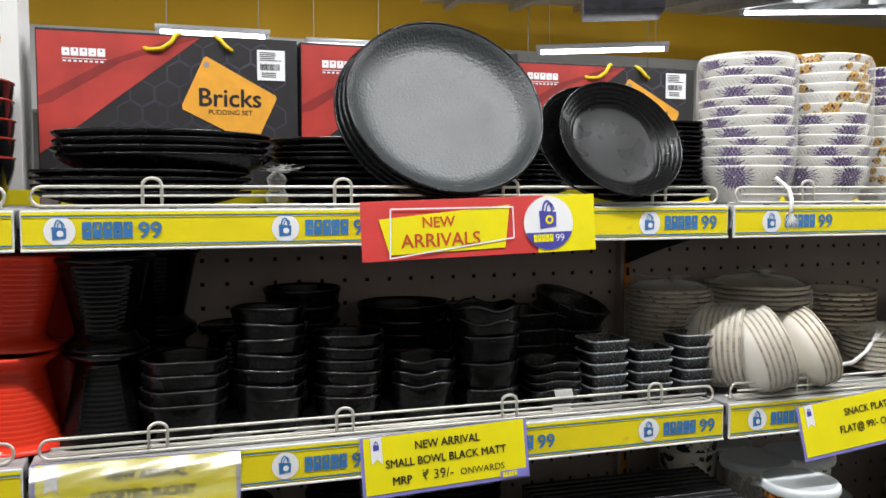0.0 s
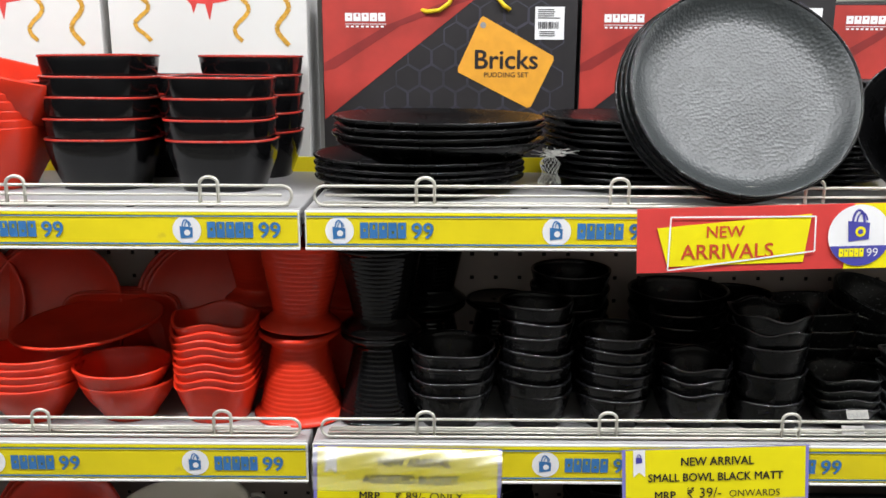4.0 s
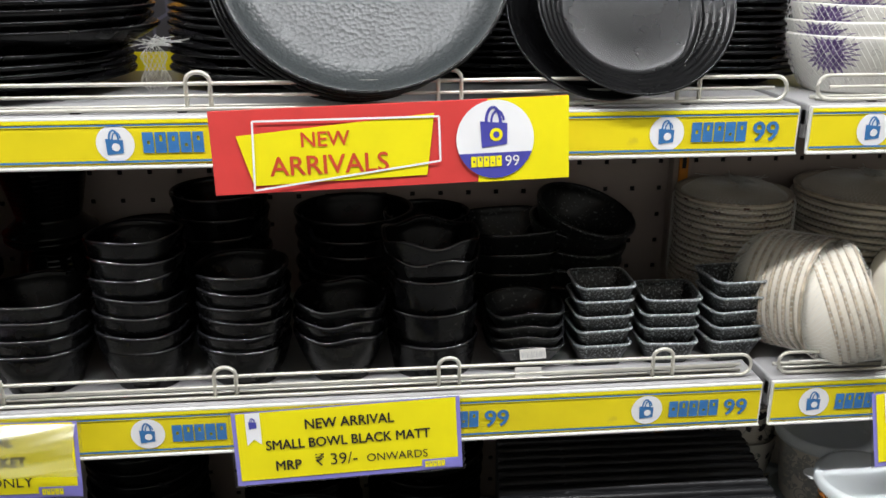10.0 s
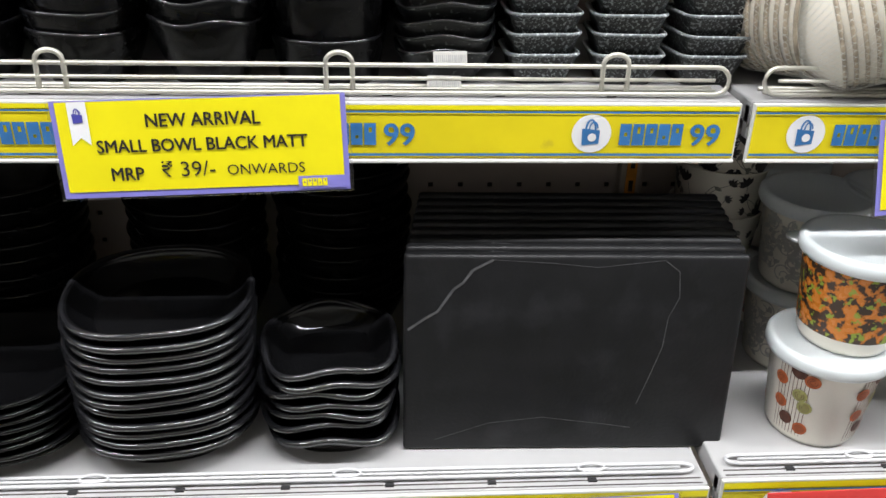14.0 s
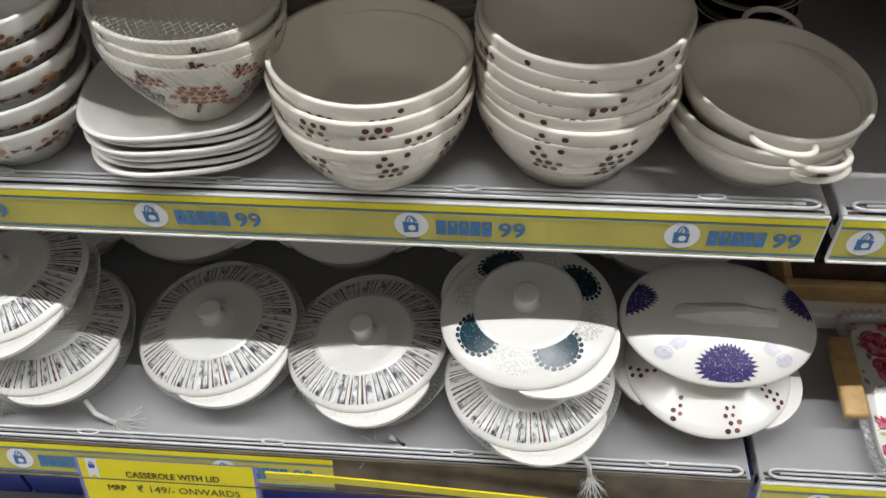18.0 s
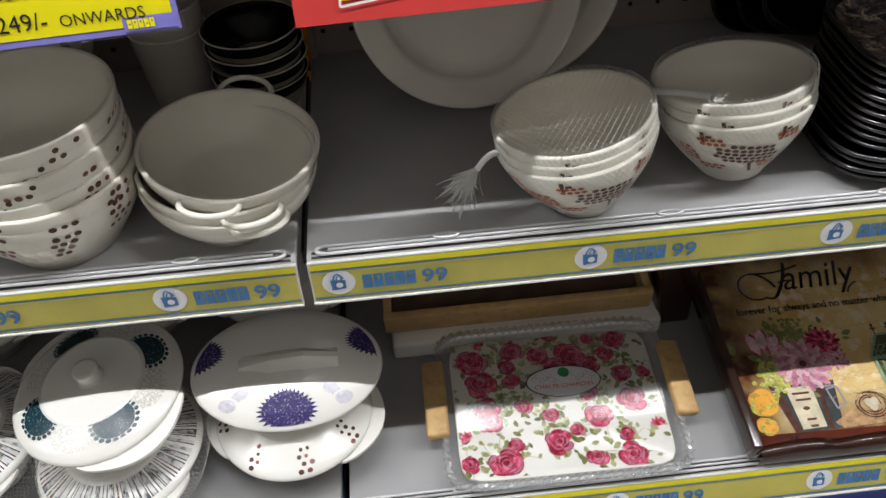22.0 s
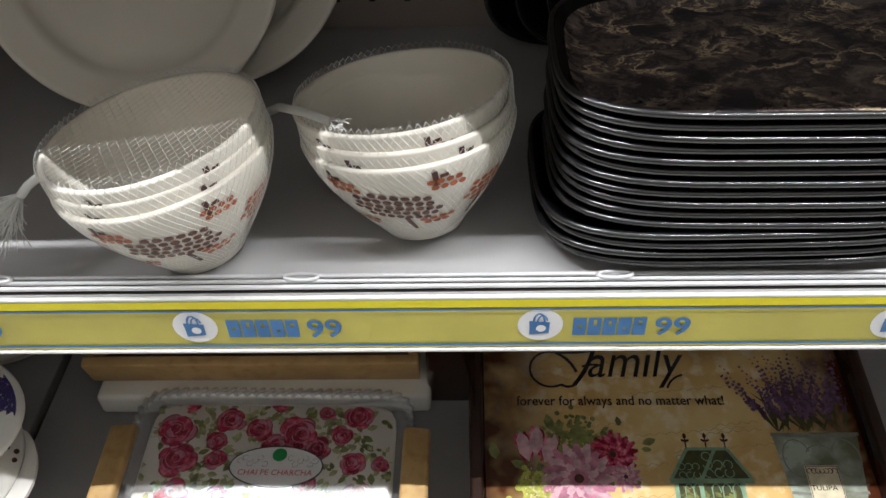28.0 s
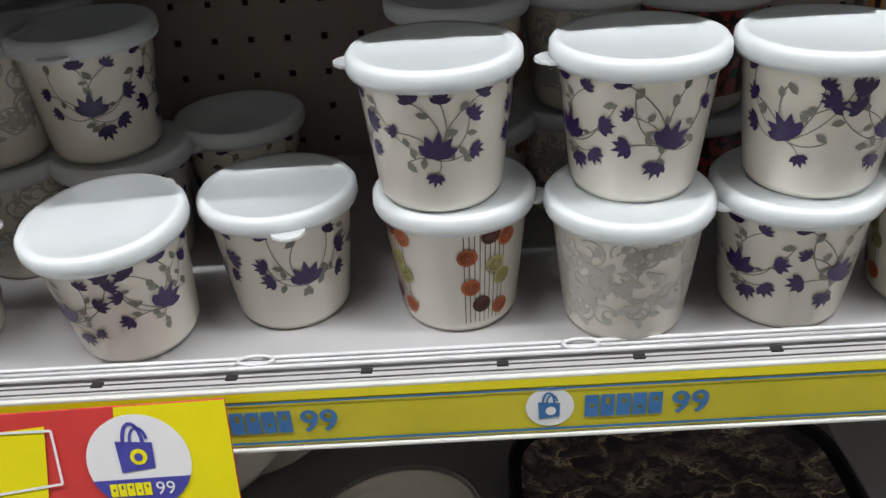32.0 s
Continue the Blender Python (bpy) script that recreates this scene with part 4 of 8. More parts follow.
# ---- top shelf: cartons ----
def pudding_carton(x, y, w=0.386, h=0.262, d=0.11, turn=0.0):
    t = thing("carton", pose(x, y, Z1 + 0.0005, 0, 0, turn), "black and red dinnerware carton with an orange tag", "box", "dinnerware cartons")
    part("box", mesh("box", *shift(rounded_box(w, d, h, 0.0015), w / 2, d / 2, 0), M["boxblack"], False), t)
    hx, k = [], 0
    s = 0.021
    for i in range(-1, 14):
        for j in range(-1, 9):
            cx, cz = 0.02 + i * s * 1.74 + (s * 0.87 if j % 2 else 0), 0.012 + j * s * 1.5
            if 0.03 < cx < w - 0.02 and 0.02 < cz < h - 0.02 and cz < h - (0.62 * w - cx) * 0.9 * 0 + 1 and cx > (cz - 0.02) * 1.05 * 0.9:
                q = [(cx + s * 0.96 * math.cos(radians(60 * a + 30)), cz + s * 0.96 * math.sin(radians(60 * a + 30))) for a in range(7)]
                hx += stroke(q, 0.0022)
    part("hexagon_print", mesh("hexagon_print", *flat(hx, 0.0004), M["hex"], False), t)
    part("red_band", mesh("red_band", *flat([[(0.002, h - 0.004), (0.002, 0.075), (0.04, 0.105), (w * 0.61, h - 0.004)]], 0.0008), M["boxred"], False), t)
    part("dark_fold", mesh("dark_fold", *flat([[(0.002, 0.148), (0.02, 0.152), (0.118, 0.215), (0.236, h - 0.004), (0.205, h - 0.004), (0.10, 0.217), (0.002, 0.160)]], 0.0011), M["boxred2"], False), t)
    tag = [(x - 0.006, z + 0.012) for x, z in ((0.246, 0.215), (0.250, 0.218), (0.357, 0.160), (0.358, 0.154), (0.325, 0.084), (0.319, 0.082), (0.213, 0.135), (0.212, 0.141))]
    tg = part("tag", mesh("tag", *flat([tag], 0.0012), M["orangeink"], False), t, "orange diamond tag print")
    letters = join(shift(words("Bricks", 0.040, 0.280, 0.153, "CENTER", bold=0.018), 0, -0.0018, 0), shift(words("PUDDING SET", 0.0108, 0.280, 0.140, "CENTER"), 0, -0.0018, 0))
    part("lettering", mesh("lettering", *letters, M["ink"], False), tg)
    part("eyelet", mesh("eyelet", *flat([disc(0.244, 0.217, 0.0045, 16)], 0.0018), M["grey"], False), tg)
    part("brand_mark", mesh("brand_mark", *flat(block_word(0.036, 0.222, 0.012, 0.062, 5) + [rect(0.036, 0.2175, 0.098, 0.2185)] + [rect(0.037 + 0.0075 * k, 0.213, 0.0415 + 0.0075 * k, 0.2155) for k in range(8)], 0.0015), M["white"], False), t)
    lb = part("price_label", mesh("price_label", *flat([rect(0.322, 0.196, 0.366, 0.244)], 0.0016), M["white"], False), t, "white barcode label")
    rnd = random.Random(5)
    bars, bx = [], 0.327
    while bx < 0.357:
        bw = rnd.choice((0.0006, 0.001, 0.0015))
        bars.append(rect(bx, 0.212, bx + bw, 0.222))
        bx += bw + rnd.choice((0.0006, 0.001))
    bars += [rect(0.326, 0.227 + 0.003 * k, 0.326 + rnd.uniform(0.022, 0.034), 0.2283 + 0.003 * k) for k in range(5)] + [rect(0.329, 0.207 - 0.003 * k, 0.352, 0.2083 - 0.003 * k) for k in range(3)]
    part("barcode", mesh("barcode", *flat(bars, 0.0021), M["ink"], False), lb)
    for pts in ([(0.148, 0.004, h - 0.022), (0.160, -0.003, h - 0.026), (0.178, -0.006, h - 0.024), (0.192, -0.006, h - 0.014), (0.200, -0.004, h - 0.001), (0.206, 0.002, h + 0.001)],
                [(0.258, 0.004, h + 0.001), (0.266, -0.003, h - 0.006), (0.275, -0.006, h - 0.017), (0.284, -0.004, h - 0.023)]):
        part("cord", mesh("cord", *tube(pts, 0.0035, 8), M["cord"]), t, "yellow rope handle")
    return t


pudding_carton(-0.186, 1.395, turn=0)
pudding_carton(0.206, 1.405, turn=0.5)
pudding_carton(0.585, 1.435, h=0.254, turn=-0.5)
for cx in (-0.505, -0.815):
    t = thing("carton", pose(cx, 1.39, Z1 + 0.0005), "tall white carton printed with black and red paint splashes", "box", "white cartons")
    w, h = 0.298, 0.34
    part("box", mesh("box", *shift(rounded_box(w, 0.11, h, 0.0015), w / 2, 0.055, 0), M["carton"], False), t)
    rnd = random.Random(3)
    blot = [(0.068, 0.262), (0.225, 0.258), (0.232, 0.275), (0.245, 0.272), (0.236, 0.295), (0.240, 0.325), (0.085, 0.33), (0.080, 0.300), (0.062, 0.292), (0.074, 0.280), (0.058, 0.268)]
    part("black_blot", mesh("black_blot", *flat([blot], 0.0008), M["ink"], False), t, "black brushed paint blot")
    part("red_splash", mesh("red_splash", *flat([[(0.11, 0.262), (0.125, 0.245), (0.128, 0.232), (0.134, 0.247), (0.146, 0.246), (0.152, 0.222), (0.158, 0.247), (0.178, 0.250), (0.205, 0.262)]], 0.0005), M["signred"], False), t)
    part("brand_mark", mesh("brand_mark", *flat(block_word(0.098, 0.276, 0.026, 0.10, 5), 0.0012), M["white"], False), t)
    rb = stroke([(0.20 + 0.012 * math.sin(q * 0.9), 0.255 - q * 0.009) for q in range(8)], 0.006) + stroke([(0.262 + 0.01 * math.sin(q * 0.9), 0.258 - q * 0.009) for q in range(9)], 0.007) + stroke([(0.05 + 0.012 * math.sin(q * 1.1), 0.255 - q * 0.009) for q in range(8)], 0.006)
    part("streamer_print", mesh("streamer_print", *flat(rb, 0.0009), M["ochre"], False), t, "yellow streamer print")
    part("price_label", mesh("price_label", *flat([rect(0.24, 0.262, 0.275, 0.30)], 0.001), M["white"], False), t)
part_lip = slab("yellow_back_strip", -1.08, 2.6, 1.352, 1.36, Z1, Z1 + 0.022, M["yellow"], "yellow painted strip along the rack's top")

# ---- top shelf: black plates ----
blackplate = lambda r, h=0.02, well=0.62: plate_profile(r, h, 0.0038, well)
p = build_bowl("plate", "matt black round melamine dinner plate in a stack", "plate", "stacked black plates", blackplate(0.140), M["matt"], 72)
pile(p, -0.030, 1.205, Z1 + 0.0005, 4, 0.0088, 1, 0.003, 0.4)
p = build_bowl("plate", "deep matt black round melamine plate in a stack", "plate", "stacked black plates", plate_profile(0.140, 0.034, 0.004, 0.60), M["matt"], 72)
pile(p, -0.006, 1.205, Z1 + 0.0335, 4, 0.0095, 2, 0.003, 0.4)
p = build_bowl("plate", "matt black round melamine dinner plate in a stack", "plate", "stacked black plates", blackplate(0.130), M["matt"], 72)
pile(p, 0.268, 1.256, Z1 + 0.0005, 9, 0.0092, 3, 0.003, 0.5)
hp = [(0, 0.001), (0.098, 0.001), (0.101, 0), (0.106, 0.001), (0.128, 0.012), (0.1405, 0.023), (0.1435, 0.027), (0.1445, 0.030), (0.1430, 0.0315), (0.1400, 0.0305), (0.1330, 0.0225), (0.1240, 0.0140), (0.112, 0.0085), (0.100, 0.0070), (0.05, 0.0064), (0, 0.0064)]
hp = [(r * 0.1355 / 0.1445, z * 0.9) for r, z in hp]
p = build_bowl("plate", "large black hammered round platter leaning on edge", "plate", "leaning black platters", hp, M["hammered"], 96, rim=(0.1343, 0.0275, 0.0020, "matt"))
m0 = pose(0.354, 1.040, Z1 + 0.004, 61, 0, 0)
for k in range(4):
    m = m0 @ pose(-0.004 * k, 0.1355 + 0.001 * k, -0.009 * k, 0, 0, 20 * k)
    if k == 0:
        p.matrix_basis = m
    else:
        copy_thing(p, m)
sp = [(0, 0.001), (0.056, 0.001), (0.059, 0), (0.062, 0.001), (0.088, 0.020), (0.0925, 0.0235), (0.0930, 0.0250), (0.0915, 0.0258)]
for i in range(24):
    q = i / 23
    sp.append((0.0905 - 0.0265 * q, 0.0245 - 0.0180 * q + 0.00028 * math.cos(q * TAU * 5)))
sp += [(0.058, 0.0058), (0.03, 0.0054), (0, 0.0054)]
sp = [(r * 1.010, z) for r, z in sp]
p = build_bowl("plate", "deep black ridged round plate leaning on edge", "plate", "leaning black deep plates", sp, M["matt"], 72)
m0 = pose(0.602, 1.034, Z1 + 0.001, 61, 0, 0)
p.matrix_basis = m0 @ pose(0, 0.0939, 0)
copy_thing(p, m0 @ pose(-0.027, 0.0949, -0.014, 0, 0, 40))
p = build_bowl("plate", "small matt black round plate in a tall stack", "plate", "stacked black plates", plate_profile(0.098, 0.016, 0.0036, 0.6), M["matt"], 56)
pile(p, 0.752, 1.225, Z1 + 0.0005, 16, 0.0074, 5, 0.002, 0.4)
pile(copy_thing(p, pose(0, 0, 0)), 0.512, 1.268, Z1 + 0.0005, 18, 0.0074, 6, 0.002, 0.4)
nt = netting("knotted clear net round a plate stack", pose(0.138, 1.170, Z1 + 0.001), [(0.008, 0), (0.016, 0.010), (0.009, 0.024), (0.014, 0.036), (0.004, 0.046)], cell=0.0070)

# ---- top shelf: black bowls with red rims, red bowls ----
sq = squircle(3.0, 0.92)
pr = bowl_profile(0.070, 0.066, 0.052, 0.003, 0.95)
t = build_bowl("bowl", "black rounded square serving bowl with a red rim, in a stack", "bowl", "red rimmed black bowls", pr, M["gloss"], 64, sq, rim=(0.0697, 0.0652, 0.0017, "redrim"))
pile(t, -0.450, 1.205, Z1 + 0.0005, 5, 0.0262, 1, 0.001, 0.7, 3, 0)
pile(copy_thing(t, pose(0, 0, 0)), -0.291, 1.195, Z1 + 0.0005, 4, 0.0262, 2, 0.001, 0.5, 3, 0)
pile(copy_thing(t, pose(0, 0, 0)), -0.278, 1.322, Z1 + 0.0005, 5, 0.0262, 3, 0.001, 0.5, 3, 0)
pile(copy_thing(t, pose(0, 0, 0)), -0.420, 1.328, Z1 + 0.0005, 4, 0.0262, 4, 0.001, 0.5, 3, 0)
t = build_bowl("bowl", "red rounded square serving bowl in a stack", "bowl", "red serving bowls", bowl_profile(0.082, 0.082, 0.05, 0.003, 0.7), M["red"], 64, squircle(3.2))
pile(t, -0.605, 1.20, Z1 + 0.0005, 6, 0.011, 5, 0.002, 0.8, 4, 0)
copy_thing(t, pose(-0.59, 1.205, Z1 + 0.075, 4, 14, 10))

# ---- top shelf: flowered white bowls ----
def flowered_bowl(kind, seed):
    rnd = random.Random(seed)
    prof = bowl_profile(0.072, 0.058, 0.046, 0.0028, 0.6)
    of = outer(prof)
    f, total = surface(of)
    pr = []
    fine = []
    for k in range(70):
        fine += [(rnd.uniform(0, 360), rnd.uniform(0.006, total - 0.006), rot(stroke(arc(0, 0, 0.003, 0, 250, 6), 0.0004), rnd.uniform(0, 360)))]
    pr.append(("scroll_print", wrap(of, fine, 0.0004), "scroll"))
    if kind == "purple":
        it, it2 = [], []
        for q in range(5):
            pet = []
            for a in range(0, 360, 15):
                pet += rot([[(0, 0.004), (0.0024, 0.010), (0, 0.020 + 0.004 * rnd.random()), (-0.0024, 0.010)]], a)
            for a in range(7, 367, 18):
                pet += rot([[(0, 0.001), (0.002, 0.006), (0, 0.0125), (-0.002, 0.006)]], a)
            it.append((q * 72 + rnd.uniform(-12, 12), total * 0.70, [[(u * 1.45, max(-total * 0.60, min(total * 0.27, v * 1.2))) for u, v in p_] for p_ in pet]))
        pr.append(("flower_print", wrap(of, it, 0.0007), "aster"))
    else:
        it, it2, it3 = [], [], []
        for q in range(4):
            a0 = q * 90 + rnd.uniform(-15, 15)
            for k in range(11):
                u, v = rnd.uniform(-0.026, 0.026), rnd.uniform(-0.016, 0.008)
                bl = [(u + r_ * math.cos(b), v + r_ * math.sin(b)) for b, r_ in [(TAU * w / 9, rnd.uniform(0.0045, 0.0082)) for w in range(9)]]
                it.append((a0, total * 0.80, [[(bu, min(bv, total * 0.18)) for bu, bv in bl]]))
                it3.append((a0, total * 0.78, rot(leaf_shape(0.010), rnd.uniform(0, 360), u * 1.3, v * 1.2)))
                it2.append((a0, total * 0.78, [disc(u * 1.2, v * 1.15, 0.0022, 8)]))
        pr.append(("leaf_print", wrap(of, it3, 0.0005), "sage"))
        pr.append(("rose_print", wrap(of, it, 0.0007), "ochre"))
        pr.append(("bud_print", wrap(of, it2, 0.0009), "brown"))
    lab = "white bowl with purple aster prints in a netted stack" if kind == "purple" else "white bowl with orange rose prints in a netted stack"
    return build_bowl("bowl", lab, "bowl", "flowered white bowls", prof, M["ivory"], 48, None, pr)


pb, yb = flowered_bowl("purple", 3), flowered_bowl("rose", 4)
pile(pb, 0.858, 1.125, Z1 + 0.0005, 12, 0.0148, 11, 0.003, 1.6)
pile(copy_thing(pb, pose(0, 0, 0)), 1.003, 1.125, Z1 + 0.0005, 6, 0.0162, 12, 0.002, 1.0)
pile(yb, 1.000, 1.125, Z1 + 0.0975, 6, 0.0150, 13, 0.003, 1.6)
pile(copy_thing(yb, pose(0, 0, 0)), 1.152, 1.125, Z1 + 0.0005, 6, 0.0165, 14, 0.002, 1.0)
pile(copy_thing(pb, pose(0, 0, 0)), 1.152, 1.125, Z1 + 0.099, 5, 0.0155, 15, 0.002, 1.0)
pile(copy_thing(pb, pose(0, 0, 0)), 1.300, 1.125, Z1 + 0.0005, 11, 0.0155, 16, 0.002, 1.0)
env = [(0.05, 0.004), (0.071, 0.04), (0.075, 0.08), (0.075, 0.16), (0.075, 0.215), (0.07, 0.226), (0.03, 0.230), (0.004, 0.228)]
netting("white plastic net round a stack of bowls", pose(0.858, 1.125, Z1), env, [[(-0.004, -0.076, 0.040), (0.004, -0.084, 0.030), (0.006, -0.094, 0.022), (0.002, -0.105, 0.008), (-0.004, -0.112, -0.012)]], brush=(0.010, 40, 0.02))
netting("white plastic net round a stack of bowls", pose(1.003, 1.125, Z1), env, [])
netting("white plastic net round a stack of bowls", pose(1.152, 1.125, Z1), [(r, z * 0.82) for r, z in env], [[(-0.02, -0.07, 0.13), (-0.024, -0.078, 0.122), (-0.026, -0.082, 0.108)]])

# ---- second shelf: red ware ----
def bucket(mat, label, group):
    ribs = []
    for k in range(15):
        r_, z_ = 0.0360 + 0.0195 * k / 15, 0.020 + 0.090 * k / 15
        ribs += [(r_, z_), (r_ + 0.00012, z_ + 0.0012), (r_ + 0.00035, z_ + 0.0024), (r_ + 0.0005, z_ + 0.0036), (r_ + 0.0005, z_ + 0.0050)]
    prof = [(0, 0.002), (0.046, 0.002), (0.049, 0), (0.052, 0.002), (0.0515, 0.006), (0.042, 0.013)] + ribs + [(0.0563, 0.112), (0.053, 0.112), (0.035, 0.022), (0, 0.018)]
    t = build_bowl("bucket", label, "bucket", group, prof, mat, 56)
    part("rim", mesh("rim", *lathe([(0.0540, 0.1040), (0.0590, 0.1075), (0.0612, 0.1095), (0.0622, 0.1115), (0.0618, 0.1132), (0.0600, 0.1142), (0.0560, 0.1145), (0.0532, 0.1135), (0.0532, 0.1118)], 56), mat), t)
    part("foot", mesh("foot", *lathe([(0.0490, -0.0002), (0.0522, 0.0012), (0.0525, 0.0045), (0.0510, 0.0062)], 56), mat), t)
    return t


rb_ = bucket(M["red"], "red melamine bucket with a flared foot", "red buckets")
rb_.matrix_basis = pose(-0.186, 1.122, Z2 + 0.1150, 180, 0, 20)
copy_thing(rb_, pose(-0.184, 1.122, Z2 + 0.1150, 0, 0, 0) @ pose(0, 0, 0.0036, 0, 3.5, 50))
copy_thing(rb_, pose(-0.262, 1.255, Z2 + 0.1150, 180, 0, 0))
copy_thing(rb_, pose(-0.262, 1.255, Z2 + 0.1155, 0, 0, 0))
copy_thing(rb_, pose(-0.138, 1.255, Z2 + 0.1150, 180, 0, 0))
copy_thing(rb_, pose(-0.138, 1.255, Z2 + 0.1155, 0, 0, 0))
M["bucketblack"] = surf("black_bucket_melamine", (0.004, 0.004, 0.0045), 0.09, vary=0.2, scale=30, bump=0.02, spec=0.25)
bb_ = bucket(M["bucketblack"], "glossy black melamine bucket with a flared foot", "black buckets")
bb_.matrix_basis = pose(-0.080, 1.122, Z2 + 0.1150, 180, 0, 20)
copy_thing(bb_, pose(-0.080, 1.122, Z2 + 0.1155, 0, 0, 50))
copy_thing(bb_, pose(-0.020, 1.255, Z2 + 0.1150, 180, 0, 0))
copy_thing(bb_, pose(-0.020, 1.255, Z2 + 0.1155, 0, 0, 0))
copy_thing(bb_, pose(0.085, 1.270, Z2 + 0.1150, 180, 0, 0))
wv = squircle(2.6, 1, 0.004, 4, 0.05)
t = build_bowl("bowl", "red fluted bowl with a wavy rim, in a stack", "bowl", "red wavy bowls", bowl_profile(0.055, 0.052, 0.040, 0.003, 0.35, rim=0.001), M["red"], 64, wv)
pile(t, -0.292, 1.118, Z2 + 0.0005, 9, 0.0102, 1, 0.001, 0.8, 4, 0)
t = build_bowl("bowl", "red oval melamine bowl in a low stack", "bowl", "red oval bowls", bowl_profile(0.062, 0.052, 0.034, 0.003, 0.6), M["red"], 56, squircle(2.1, 0.92))
pile(t, -0.412, 1.110, Z2 + 0.0005, 2, 0.022, 2, 0.003, 2.5, 10, 0)
pile(copy_thing(t, pose(0, 0, 0)), -0.530, 1.105, Z2 + 0.0005, 5, 0.0098, 3, 0.002, 0.8, 10, 0)
pile(copy_thing(t, pose(0, 0, 0)), -0.665, 1.105, Z2 + 0.0005, 5, 0.0098, 4, 0.002, 0.8, 10, 0)
t = build_bowl("plate", "wide red shallow plate resting on bowls", "plate", "red plates", plate_profile(0.098, 0.02, 0.004, 0.55), M["red"], 56)
t.matrix_basis = pose(-0.475, 1.160, Z2 + 0.092, 3, -4, 0)
for x, k in ((-0.335, 0), (-0.70, 1), (-0.56, 2)):
    for j in range(3):
        copy_thing(t, pose(x - 0.01 * j, 1.262 + 0.012 * j, Z2 + 0.100, 74, 0, 0))
for j in range(4):
    q = build_bowl("plate", "red rectangular compartment plate on edge", "plate", "red compartment plates", plate_profile(0.085, 0.016, 0.004, 0.7), M["red"], 56, squircle(6, 0.7)) if j == 0 else copy_thing(q, pose(0, 0, 0))
    q.matrix_basis = pose(-0.465, 1.245 + 0.012 * j, Z2 + 0.0650, 76, 0, 0)
    if j == 0:
        part("divider", mesh("divider", *shift(rounded_box(0.004, 0.09, 0.008, 0.001), 0, 0, 0.004), M["red"]), q)

# ---- second shelf: black bowls ----
def black_stack(x, y, n, pitch, r, h, base, shape=None, curve_=0.4, seed=0, mat="matt", lab="matt black melamine bowl in a stack", tip=1.0, z=Z2, grp="stacked black bowls", rim=None):
    t = build_bowl("bowl", lab, "bowl", grp, bowl_profile(r, h, base, 0.003, curve_, 0.003, 0.0006), M[mat], 48, shape, rim=rim or (r - 0.0009, h - 0.0006, 0.0013, "rimgloss"))
    return pile(t, x, y, z + 0.0005, n, pitch, seed, 0.0016, tip, 6, 0 if shape else None)


black_stack(0.012, 1.097, 4, 0.0178, 0.054, 0.050, 0.036, squircle(2.15, 1, 0.001, 4, 0.05), 0.6, 1)
black_stack(0.117, 1.097, 7, 0.0188, 0.0475, 0.048, 0.034, squircle(2.15, 1, 0.0012, 3, 0.05), 0.6, 2, tip=2.6)
black_stack(0.219, 1.097, 6, 0.0158, 0.0478, 0.044, 0.034, squircle(2.15, 1, 0.0012, 3, 0.05), 0.6, 3, tip=1.4)
black_stack(0.318, 1.097, 3, 0.0155, 0.0490, 0.054, 0.031, squircle(2.2, 1, 0.0018, 5, 0.05), 0.55, 4, lab="matt black bowl with a wavy rim, in a stack")
t = build_bowl("cup", "matt black straight-sided cup in a stack", "cup", "stacked black cups", bowl_profile(0.0485, 0.0385, 0.0425, 0.003, 0.45, 0.003, 0.0006), M["matt"], 48, rim=(0.0477, 0.0379, 0.0013, "rimgloss"))
pile(t, 0.415, 1.102, Z2 + 0.0005, 3, 0.0362, 5, 0.001, 0.6)
t = build_bowl("bowl", "matt black bowl with a wavy rim on top of cups", "bowl", "stacked black bowls", bowl_profile(0.051, 0.045, 0.038, 0.003, 0.5), M["matt"], 56, squircle(2.2, 1, 0.0032, 5, 0.045), rim=(0.0501, 0.0444, 0.0013, "rimgloss"))
pile(t, 0.414, 1.104, Z2 + 0.0865, 2, 0.019, 6, 0.002, 2)
black_stack(0.515, 1.106, 4, 0.0120, 0.043, 0.030, 0.028, squircle(3.2, 1, 0.0022, 4, 0.03), 0.6, 7, "speckdark", "small black wavy square bowl with pale specks, in a stack", 2.0)
t = thing("barcode_label", pose(0.512, 1.054, Z2 + 0.006, -28, 0, -3), "small white barcode sticker on a bowl", "label", "stickers")
part("paper", mesh("paper", *flat([rect(-0.014, -0.004, 0.014, 0.007)], 0), M["scroll"], False), t)
part("bars", mesh("bars", *flat([rect(-0.012 + 0.0017 * k, -0.002, -0.012 + 0.0017 * k + (0.0006 if k % 3 else 0.0010), 0.004) for k in range(15)], 0.0004), M["grey"], False), t)
t2_ = copy_thing(t, pose(0.517, 1.0575, Z2 + 0.0255, -30, 0, 4))
for x, n, sd, lean in ((0.597, 5, 8, (0, 0, 2)), (0.671, 4, 9, (0, 0, -3)), (0.740, 5, 10, (0, 1.5, 7))):
    t = build_bowl("bowl", "small square black bowl with a pale speckled rim, in a stack", "bowl", "small speckled bowls", bowl_profile(0.0312, 0.027, 0.0225, 0.003, 0.3, 0.003, 0.0006), M["speck"], 48,
                   squircle(7, 0.95), rim=(0.0310, 0.0260, 0.0016, "speckrim"))
    pile(t, x, 1.098, Z2 + 0.0005, n, 0.0168, sd, 0.0012, 1.0, 2, 0, lean)
